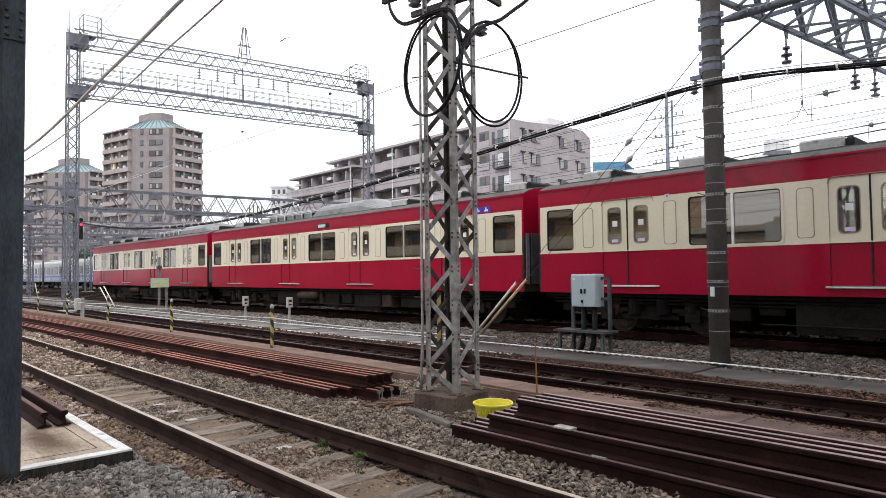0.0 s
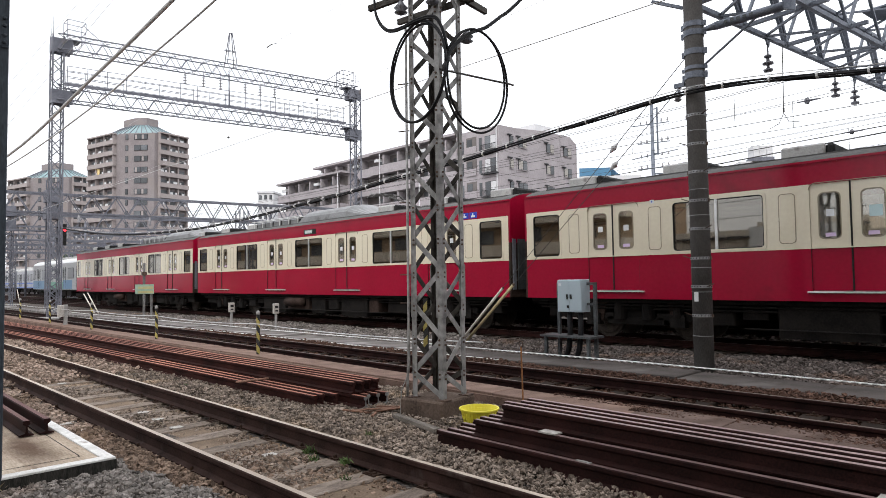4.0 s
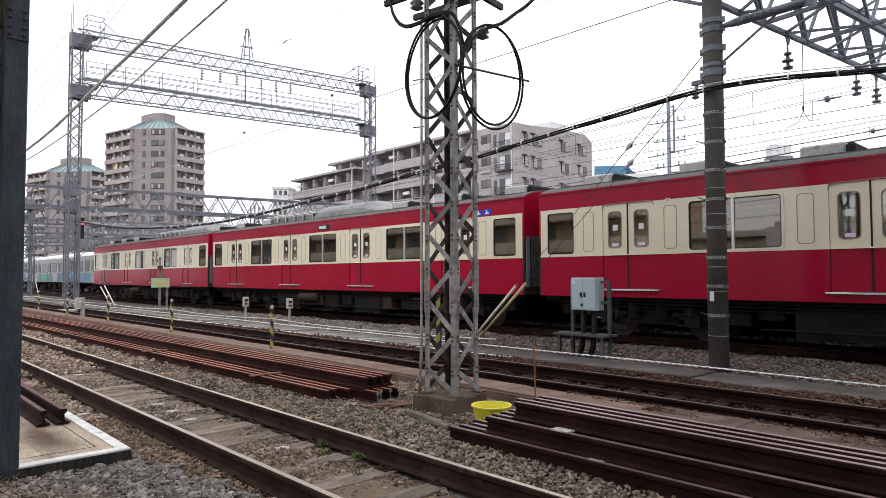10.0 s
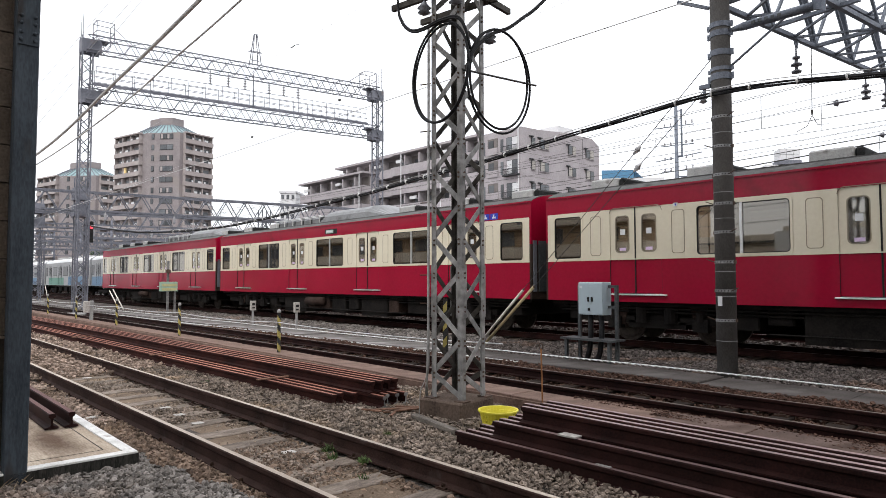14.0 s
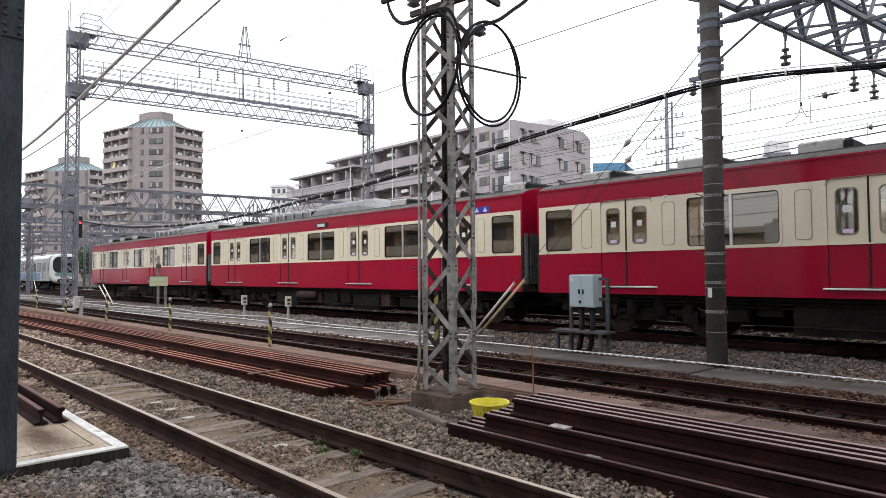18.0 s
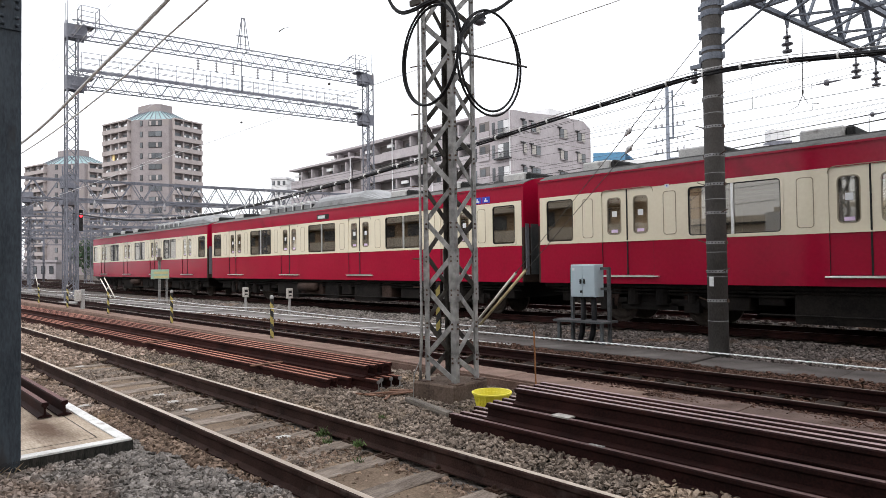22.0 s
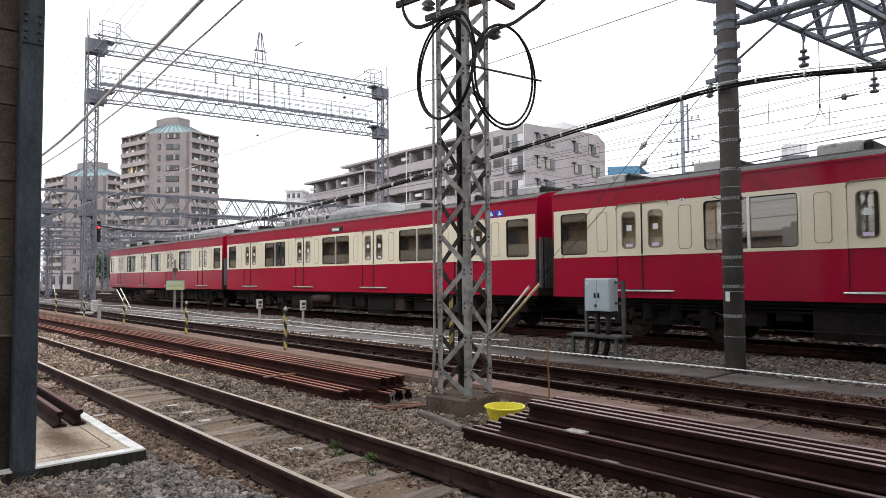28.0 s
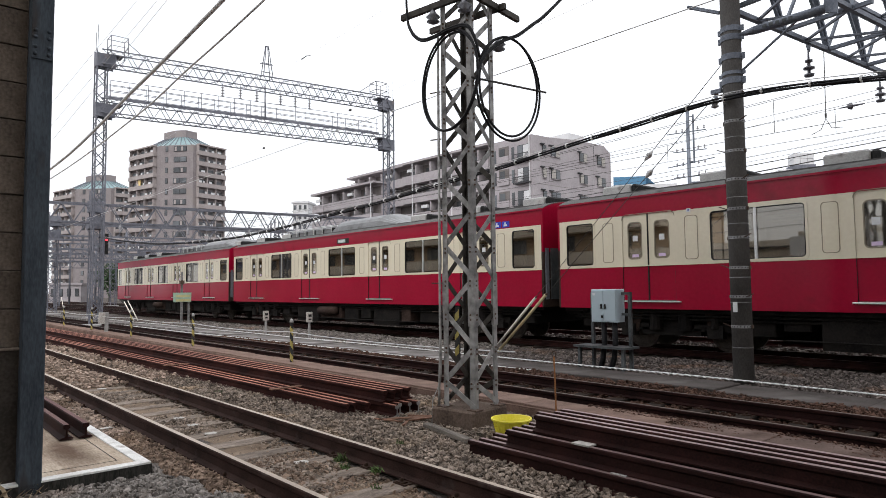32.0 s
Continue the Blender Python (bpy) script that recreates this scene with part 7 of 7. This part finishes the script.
    for x, y in ((-0.35, -0.1), (-15.0, -0.1), (-24.0, -0.1), (-31.5, -2.6)):
        part("downpipe", Mesh().rod((x, y, 0), (x, y, top - 0.1 if y > -1 else 18.7), 0.08, n=8), OFFWHITE, t)
    part("roof_house", Mesh().box(-5, -1.5, 9.5, 13, top + 0.5, top + 1.9), OFFWHITE, t)
    part("roof_house", Mesh().box(-33, -27.5, 2.6, 8, top + 0.3, top + 1.2), APT_TILE, t)


long_apartment()


def plain_block(at, turn, w, d, h, mat, label, floors=4, cols=4, name="building"):
    t = thing(name, at, label, "building", turn=turn)
    part("wall", Mesh().box(0, w, 0, d, 0, h), mat, t)
    part("roof_edge", Mesh().box(-0.2, w + 0.2, -0.2, d + 0.2, h, h + 0.4), mat, t)
    for i in range(floors):
        for j in range(cols):
            x0 = w * (j + 0.25) / cols
            win = part("window", Mesh().box(x0, x0 + w * 0.5 / cols, -0.08, 0.05, h * (i + 0.35) / floors, h * (i + 0.8) / floors), FRAME_DARK, t)
            part("pane", Mesh().box(x0 + 0.08, x0 + w * 0.5 / cols - 0.08, -0.12, -0.07, h * (i + 0.38) / floors, h * (i + 0.77) / floors), FAR_GLASS, win)
    return t


# ---- farther buildings and the skyline ----
plain_block((-107.5, 50.2, -0.24), 40, 3.2, 4, 19.3, OFFWHITE, "narrow off-white building beyond the gantries", 10, 3)
plain_block((-146, 40, -0.24), 48, 26, 10, 12.5, TILE_TAN, "low tan apartment wing beside the tower", 4, 7)
plain_block((-118, 9.5, -0.24), 62, 5, 4, 3.0, APT_TILE, "low white yard office", 1, 4)
plain_block((-105, 20, -0.24), 50, 16, 8, 3.0, APT_TILE, "low grey yard shed", 1, 5)
plain_block((-62, 34, -0.24), 5, 26, 8, 6.2, APT_TILE, "low grey building behind the coaches", 2, 8)
plain_block((-17.6, 29.7, -0.24), 40, 4.2, 6, 9.1, OFFWHITE, "small building with a blue sheet-metal parapet", 3, 3)
bs = thing("roof_sign", (-17.6, 29.6, 9.2), "blue sheet-metal rooftop parapet", "roof panel", turn=40)
part("panel", Mesh().box(-0.2, 2.2, -0.12, -0.02, 0, 0.7), BLUE_SHEET, bs)
part("sloped_top", Mesh().add([(-0.2, -0.12, 0.7), (2.2, -0.12, 0.7), (3.4, 2.0, 0.25), (0.2, 2.0, 0.25)], [(0, 1, 2, 3)]), BLUE_SHEET, bs)
plain_block((-11, 44, -0.24), 42, 9, 7, 11.0, OFFWHITE, "pale building behind the overhead wires", 3, 4)
tank = thing("water_tank", (-9.9, 45.3, 11.15), "pale panelled rooftop water tank on a frame", "water tank", turn=42)
for i in range(3):
    for j in range(2):
        part("tank_panel", Mesh().chamfer(-0.8 + 0.55 * i, -0.27 + 0.55 * i, -0.6, 0.6, 0.35 + 0.5 * j, 0.83 + 0.5 * j, 0.03), OFFWHITE, tank)
part("frame", Mesh().box(-0.9, 0.9, -0.7, 0.7, 0.0, 0.33), GALV_FAR, tank)

fp_ = thing("utility_pole", (-8.8, 24.2, -0.24), "tall grey utility pole with cross arms and insulators", "utility pole")
part("shaft", Mesh().lathe("z", [(0, 0.13), (12.6, 0.1)], 14), GALV_BLUE, fp_, smooth=True)
part("shaft_steel", Mesh().bar((0.35, 0, 9.2), (0.35, 0, 12.2), 0.08).bar((0, 0, 9.3), (0.35, 0, 9.3), 0.06).bar((0, 0, 12.1), (0.35, 0, 12.1), 0.06), GALV_BLUE, fp_)
for k, z in enumerate((6.9, 7.6, 8.4, 9.1, 10.0, 11.2)):
    a = part("cross_arm", Mesh().bar((-1.3 if k % 2 else -0.9, -0.2, z), (1.5 if k < 4 else 1.0, 0.3, z + (0.3 if k == 3 else 0)), 0.05), GALV_BLUE, fp_)
    for q in (-0.8, -0.4, 0.6, 1.0):
        part("insulator", Mesh().lathe("z", [(z + 0.03, 0.03), (z + 0.08, 0.07), (z + 0.14, 0.03), (z + 0.2, 0.06), (z + 0.26, 0.02)], 8, at=(q, 0.05, 0)), PORCELAIN, a)
tr = thing("transformer_box", (-7.7, 25.0, 7.4), "small grey pole transformer", "transformer")
part("drum", Mesh().lathe("z", [(0, 0.28), (0.85, 0.28), (0.92, 0.2)], 14), GALV_FAR, tr, smooth=True)
part("bracket", Mesh().bar((0, 0, 0.4), (-1.0, -0.75, 0.4), 0.08), GALV_BLUE, tr)


def tree(x, y, h, spread, seed, label):
    """Tapered trunk with limbs and a crown of many small leaf clumps."""
    r = np.random.RandomState(seed)
    t = thing("tree", (x, y, -0.24), label, "tree", "trees by the line")
    tk = Mesh().tube([(0, 0, 0), (0.1, 0.05, h * 0.3), (0.05, -0.1, h * 0.6), (0.1, 0, h * 0.85)], 0.16, 7)
    for k in range(7):
        a = 6.283 * k / 7
        z = h * (0.35 + 0.07 * k)
        tk.rod((0.05, 0, z), (spread * 0.6 * math.cos(a), spread * 0.6 * math.sin(a), z + h * 0.2), 0.07, 0.02, 5)
    part("trunk", tk, BARK, t)
    lf = Mesh()
    for k in range(1500):
        v = r.randn(3)
        v = v / np.linalg.norm(v) * r.rand() ** 0.4
        bump = 1 + 0.35 * math.sin(3 * v[0] + seed) * math.cos(4 * v[1])
        p = np.array((v[0] * spread * bump, v[1] * spread * bump, h * 0.64 + v[2] * h * 0.36 * bump))
        d1, d2 = r.randn(3) * 0.16, r.randn(3) * 0.16
        lf.add([tuple(p), tuple(p + d1), tuple(p + d1 + d2), tuple(p + d2)], [(0, 1, 2, 3)])
    tagged(part("crown", lf, TREE_LEAF, t), kind="stuff")


for k, (x, y, h, s) in enumerate(((-112, 17.5, 6.5, 2.6), (-116, 21, 7.0, 2.8), (-124, 24, 6, 2.6))):
    tree(x, y, h, s, k + 2, "dark green tree beyond the yard")

for k, (x, y, h) in enumerate(((-40.0, -8.5, 7.6), (-52.0, -9.5, 7.4), (-66.0, -10.5, 7.8), (-79.0, -6.0, 7.2), (-88.0, 3.0, 7.5), (-98.0, -9.0, 7.0), (-70.0, 1.8, 6.8))):
    lg = lattice_leg("gantry_leg", (x, y, -0.2), h, 0.5, "pale grey lattice leg of a catenary gantry", pitch=0.9, bar=0.06)
    arm = part("cantilever", Mesh().bar((0, 0, h - 1.2), (0.25, 2.6, h - 0.7), 0.06).bar((0, 0, h - 0.3), (0.25, 2.6, h - 0.7), 0.05).bar((0, 0, h - 1.9), (0.2, 2.2, h - 1.7), 0.05), GALV_FAR, lg)
    for q in (0.9, 1.7, 2.5):
        part("insulator", Mesh().lathe("z", [(-0.45, 0.03), (-0.4, 0.1), (-0.3, 0.04), (-0.22, 0.1), (-0.1, 0.03), (0, 0.03)], 8, at=(0.2, q, h - 0.9)), PORCELAIN_DARK, arm, smooth=True)
for a, b in (((-52, -15, 4.3), (-45, 24, 4.3)), ((-66, -16, 4.6), (-57, 26, 4.6)), ((-80, -16, 4.4), (-72, 28, 4.4))):
    g = truss_beam("gantry_beam", a, b, 0.6, 0.7, 1.0, 0.075, GALV_FAR, "grey lattice catenary beam crossing the main line")
    for q in (6.5, 9.5, 12.5, 16.5, 20.5):
        part("insulator", Mesh().lathe("z", [(-0.6, 0.04), (-0.5, 0.11), (-0.4, 0.05), (-0.3, 0.11), (-0.1, 0.03), (0, 0.03)], 8, at=(q, -0.3, 0)), PORCELAIN_DARK, g, smooth=True)
# low yard clutter beyond the end of the red coaches
for k, (x, y, h) in enumerate(((-72, -2.0, 1.2), (-86, -1.0, 1.3), (-60, -4.5, 1.5), (-64, -2.8, 1.1), (-90, 2.5, 1.9), (-96, -4.0, 2.1), (-78, -4.4, 1.6))):
    b = thing("trackside_box", (x, y, -0.22), "small pale trackside equipment box", "equipment box", "yard boxes")
    part("case", Mesh().chamfer(-0.3, 0.3, -0.35, 0.35, 0.25, h, 0.03), CONCRETE, b)
    part("stand", Mesh().box(-0.2, 0.2, -0.25, 0.25, 0, 0.25), CONCRETE, b)
for k, (x, y) in enumerate(((-50, -6.5), (-63, -8), (-68, 8.2), (-80, 7.9), (-95, 8.0))):
    p = thing("catenary_pole", (x, y, -0.24), "slim grey steel catenary pole", "utility pole", "slim poles")
    part("shaft", Mesh().lathe("z", [(0, 0.14), (8.5, 0.11)], 10), GALV_FAR, p, smooth=True)
    part("cantilever", Mesh().bar((0, 0, 6.2), (0.3, -2.6, 6.6), 0.06).bar((0, 0, 7.2), (0.3, -2.6, 6.6), 0.05), GALV_FAR, p)

# weeds and dry grass
def tuft(name, x, y, n, h, mat, label, seed):
    r = np.random.RandomState(seed)
    m = Mesh()
    for k in range(n):
        a, l = r.rand() * 6.283, h * (0.5 + r.rand())
        bx, by = r.randn() * h * 0.5, r.randn() * h * 0.5
        tip = (bx + math.cos(a) * l * 0.7, by + math.sin(a) * l * 0.7, l * (0.4 + 0.6 * r.rand()))
        w = 0.08 * l
        m.add([(bx - w * math.sin(a), by + w * math.cos(a), 0), (bx + w * math.sin(a), by - w * math.cos(a), 0), (bx + math.cos(a) * l * 0.4 + w * math.sin(a), by + math.sin(a) * l * 0.4 - w * math.cos(a), tip[2] * 0.75), tip], [(0, 1, 2, 3)])
    single(name, m, mat, label, "plant", "weeds", at=(x, y, -0.185 if mat is LEAF else -0.2))


for k, (x, y, n, h) in enumerate(((5.35, -9.75, 60, 0.06), (5.9, -9.72, 70, 0.05), (5.6, -9.85, 40, 0.05), (6.3, -10.0, 30, 0.04), (5.2, -8.9, 30, 0.04), (0.5, -8.95, 30, 0.05))):
    tuft("weed_tuft", x, y, n, h, LEAF, "small green weed tuft between the rails", k)
for k, (x, y, n, h) in enumerate(((4.5, -12.12, 14, 0.10), (4.55, -12.3, 24, 0.13), (4.5, -12.45, 24, 0.16))):
    tuft("dry_grass", x, y, n, h, DRY_GRASS, "dry straw grass at the foot of the pillar", k + 20)


# ---- passing trains ----
def passing_coach(mesh_set, x, parent, cab=0):
    body, window, door, panes, under, roofbox = mesh_set
    b = part("coach", body, (), parent, at=(x, 0, 0))
    for d in DOORS:
        part("door", door, (), b, at=(d, 0, 0))
    for i, (a, q, pair) in enumerate(WINDOWS):
        part("window", window[1 if pair else 0], (), b, at=((a + q) / 2, 0, 0))
    part("underframe", under, (), b)
    for rx in (3.2, 8.0, 12.6):
        part("air_conditioner", roofbox, (), b, at=(rx, 0, 0))
    return b


def coach_meshes(side, band, roof, bands):
    body = Mesh()
    prof = [(0.0, 0.95), (0.0, 3.45), (0.08, 3.62), (0.45, 3.85), (1.425, 3.95), (2.4, 3.85), (2.77, 3.62), (2.85, 3.45), (2.85, 0.95)]
    body.prism_x(prof, 0.2, LENGTH - 0.05, [0, 1, 1, 1, 1, 1, 1, 0, 0])
    body.prism_x([(0.3, 1.0), (0.3, 3.5), (2.55, 3.5), (2.55, 1.0)], -0.25, 0.2, [2, 2, 2, 2])
    for z0, z1, slot, x0, x1 in bands:
        body.box(x0, x1, -0.012, 0.0, z0, z1, slot)
        body.box(x0, x1, 2.85, 2.862, z0, z1, slot)
    mats = (side, roof, SEAM, BLUE_BAND, GREEN_BAND, BLUE_LINE)
    body = body.data("coach", *mats)
    window = []
    for w in (0.83, 1.87):
        m = Mesh().box(-w / 2, w / 2, -0.02, 0.0, 2.0, 2.98, 0).box(-w / 2 + 0.05, w / 2 - 0.05, -0.026, -0.02, 2.05, 2.93, 1).box(-w / 2, w / 2, 2.85, 2.87, 2.0, 2.98, 1)
        window.append(m.data("window", FRAME_DARK, FAR_GLASS))
    door = Mesh().box(-0.66, -0.62, -0.02, 0.0, 1.1, 3.1, 2).box(0.62, 0.66, -0.02, 0.0, 1.1, 3.1, 2).box(-0.015, 0.015, -0.02, 0, 1.1, 3.1, 2)
    for s in (-0.5, 0.14):
        door.box(s, s + 0.36, -0.022, 0.0, 2.05, 2.95, 1)
    door = door.data("door", side, FAR_GLASS, SEAM)
    under = Mesh().box(0.4, LENGTH - 0.3, 0.15, 2.7, 0.8, 0.95)
    for x in (6.0, 8.2, 10.6, 12.5):
        under.box(x, x + 1.5, 0.2, 2.65, 0.35, 0.85)
    for x in (2.9, 16.6):
        under.box(x - 1.5, x + 1.5, 0.3, 2.55, 0.35, 0.6)
        for q in (-1.05, 1.05):
            under.lathe("y", [(0.75, 0.43), (0.88, 0.43)], 16, at=(x + q, 0, 0.43))
            under.lathe("y", [(1.97, 0.43), (2.1, 0.43)], 16, at=(x + q, 0, 0.43))
    under = under.data("underframe", UNDER)
    rb = Mesh().chamfer(0, 2.6, 0.6, 2.25, 3.8, 4.08, 0.06).data("air_conditioner", ROOF_UNIT)
    return body, window, door, None, under, rb


silver = thing("commuter_train", (42.85 - 55.0, 3.875, 0), "silver commuter train with blue and green side bands", "train")
silver_kinds = [coach_meshes(STAINLESS, BLUE_BAND, WHITE_PAINT, b) for b in (
    ((1.0, 1.85, 3, 0.3, 7.0), (1.0, 1.7, 4, 7.0, 12.0), (1.0, 1.85, 3, 12.0, 15.0)),
    ((1.0, 1.8, 4, 2.0, 9.0), (1.0, 1.9, 3, 11.0, 19.0)),
    ((1.0, 1.85, 3, 0.3, 4.0), (1.0, 1.8, 4, 9.0, 14.0)))]
for i in range(10):
    passing_coach(silver_kinds[i % 3], 20.0 * i + 1.0, silver)


def cab_nose(parent, x, s):
    """A rounded white cab front with a large dark screen, facing s along x."""
    nose = Mesh()
    n = 28
    rings = []
    for o, g in ((0.0, 1.0), (0.3, 0.99), (0.52, 0.955), (0.68, 0.9), (0.75, 0.83)):
        pts = []
        for i in range(n):
            c, q = math.cos(2 * math.pi * i / n), math.sin(2 * math.pi * i / n)
            y = 1.425 + 1.425 * g * math.copysign(abs(c) ** 0.5, c)
            z = 2.25 + (1.7 if q > 0 else 1.6) * (0.5 + 0.5 * g) * math.copysign(abs(q) ** 0.6, q)
            pts.append((x + s * o, y, z))
        rings.append(pts)
    vs = [p for r in rings for p in r]
    fs = []
    for j in range(len(rings) - 1):
        for i in range(n):
            q = (j * n + i, j * n + (i + 1) % n, (j + 1) * n + (i + 1) % n, (j + 1) * n + i)
            fs.append(q if s > 0 else q[::-1])
    k = (len(rings) - 1) * n
    fs.append(tuple(k + i for i in range(n)) if s > 0 else tuple(k + i for i in range(n - 1, -1, -1)))
    nose.add(vs, fs)
    c = part("cab_front", nose, WHITE_PAINT, parent, "rounded white cab front with a dark screen", smooth=False)
    xx = x + s * 0.75

    def face(name, y0, y1, z0, z1, r, mat, o, parent_):
        pts = rounded(y0, y1, z0, z1, r, 5)
        m = Mesh()
        k = len(pts)
        m.add([(xx + s * o, y, z) for y, z in pts] + [(xx, y, z) for y, z in pts], [tuple(range(k)), tuple(range(2 * k - 1, k - 1, -1))] + [(i, k + i, k + (i + 1) % k, (i + 1) % k) for i in range(k)])
        return part(name, m, mat, parent_)

    sc = face("windscreen", 0.2, 2.65, 1.82, 3.6, 0.6, PANE_FRONT, 0.02, c)
    face("green_band", 0.4, 2.45, 1.46, 1.86, 0.19, GREEN_BAND, 0.025, c)
    face("lamp_panel", 0.6, 2.25, 0.75, 1.15, 0.19, BAND_BLACK, 0.02, c)
    for y in (0.9, 1.78):
        face("tail_lamp", y, y + 0.2, 0.88, 1.03, 0.05, ROPE_WHITE, 0.03, c)
    return c


PANE_FRONT = material("dark_screen_glass", (0.012, 0.014, 0.016), (0.025, 0.028, 0.03), 0.1, spec=0.2, bump=0.0)
cab_nose(silver, 1.1, -1)
cab_nose(silver, 200.4, 1)


def pantograph(parent, x):
    p = Mesh()
    # single arm: knee low at the trailing side, head leading
    for y in (0.95, 1.9):
        p.rod((x + 1.7, y, 4.15), (x + 0.9 + 1.4, 1.425, 4.55), 0.035, n=6)
    p.rod((x + 2.3, 1.425, 4.55), (x + 0.15, 1.425, 5.22), 0.03, n=6)
    fr = part("pantograph", p, WIRE, parent, "raised single-arm pantograph")
    hd = Mesh()
    for o in (-0.15, 0.2):
        hd.tube([(x + o, 0.5, 5.1), (x + o, 0.75, 5.26), (x + o, 1.425, 5.28), (x + o, 2.1, 5.26), (x + o, 2.35, 5.1)], 0.035, 6)
    hd.bar((x - 0.2, 1.0, 5.2), (x + 0.3, 1.0, 5.2), 0.03).bar((x - 0.2, 1.85, 5.2), (x + 0.3, 1.85, 5.2), 0.03)
    part("contact_head", hd, WIRE, fr)
    part("base_frame", Mesh().box(x + 0.8, x + 2.4, 0.8, 0.9, 3.9, 4.15).box(x + 0.8, x + 2.4, 1.95, 2.05, 3.9, 4.15), ROOF_UNIT, fr)


for x in (60.0, 120.0, 180.0):
    pantograph(silver, x)

blue_train = thing("commuter_train", (0, 9.2, 0), "dull steel commuter train with a blue stripe on the far line", "train")
blue_kind = coach_meshes(GREY_STEEL_COACH, BLUE_LINE, ROOF_UNIT, ((1.55, 1.75, 5, 0.25, 19.4), (1.0, 1.1, 5, 0.25, 19.4)))
for i in range(8):
    passing_coach(blue_kind, 20.0 * i + 0.25, blue_train)


def motions():
    """The two trains that pass behind the standing coaches, both towards -x."""
    walk(silver, [(t, pose(x - 60.0, 3.875, 0)) for t, x in ((0.0, 47.6), (3.0, 2.85), (7.0, -56.2), (11.2, -118.1), (17.0, -200.0), (17.5, -206.0), (18.5, -216.8), (19.5, -226.2), (20.5, -234.5), (32.0, -320.0))])
    walk(blue_train, [(t, pose(x - 60.0, 9.2, 0)) for t, x in ((0.0, -63.0), (1.0, -79.0), (3.5, -119.0), (32.0, -575.0))])

# ---- closing the place behind the camera ----
low = thing("station_building", (-16, -36, -0.24), "low beige building with a white annex across the yard", "building")
for x0, x1, h in ((0, 9, 5.0), (9, 16, 5.5), (16, 25, 4.6)):
    part("wall", Mesh().box(x0, x1, -8, 0, 0, h), BACK_BEIGE, low)
    part("ledge", Mesh().box(x0, x1, 0, 0.5, h - 0.6, h - 0.48), FRAME_DARK, low)
    part("ledge", Mesh().box(x0, x1, 0, 0.35, 3.3, 3.4), BACK_BROWN, low)
part("annex", Mesh().box(9.3, 14.5, 0, 2.4, 0, 5.0), WHITE_PAINT, low)
for j in range(4):
    part("window", Mesh().box(1.5 + 6 * j, 4.5 + 6 * j, -0.05, 0.06, 1.2, 2.7), FAR_GLASS, low)
tall = thing("station_building", (-110, -36, -0.24), "taller brown building with galleries across the yard", "building")
part("wall", Mesh().box(0, 93, -10, 0, 0, 9.6), BACK_BROWN, tall)
for i in range(3):
    part("gallery", Mesh().box(0, 93, 0, 1.4, 0.9 + 2.9 * i, 2.0 + 2.9 * i), BACK_BEIGE, tall)
    for j in range(15):
        part("window", Mesh().box(2 + 6 * j, 5.5 + 6 * j, -0.05, 0.06, 2.2 + 2.9 * i, 3.6 + 2.9 * i), FAR_GLASS, tall)

# unseen block added to cut the sky and sun on the right-hand coach
side = thing("depot_building", (12.0, -30, -0.24), "unseen tall block added to shade the right of the yard", "building")
part("wall", Mesh().box(0, 50, 0, 18.6, 0, 22), BACK_BEIGE, side)
for i in range(6):
    for j in range(8):
        part("window", Mesh().box(2 + 6 * j, 5.5 + 6 * j, 18.55, 18.66, 1.2 + 3.4 * i, 3.0 + 3.4 * i), FAR_GLASS, side)

for x, y in ((-9.0, -27.0), (-1.5, -30.0), (5.5, -27.0), (-24.0, -28.0)):
    p = thing("yard_pole", (x, y, -0.24), "grey catenary pole on the near side of the yard", "utility pole", "yard poles")
    part("shaft", Mesh().lathe("z", [(0, 0.17), (10, 0.13)], 12), POLE_C, p, smooth=True)
    part("cross_arm", Mesh().bar((-1.2, 0, 6.4), (1.2, 0, 6.4), 0.1).bar((-0.9, 0, 7.4), (0.9, 0, 7.4), 0.08), GALV_BLUE, p)
for z in (5.4, 6.45, 7.45):
    line("overhead_wire", sag((-24, -28, z), (-1.5, -30, z), 0.4) + sag((-1.5, -30, z), (5.5, -27, z), 0.2)[1:], 0.02, WIRE, "bare wire over the near side of the yard")

motions()
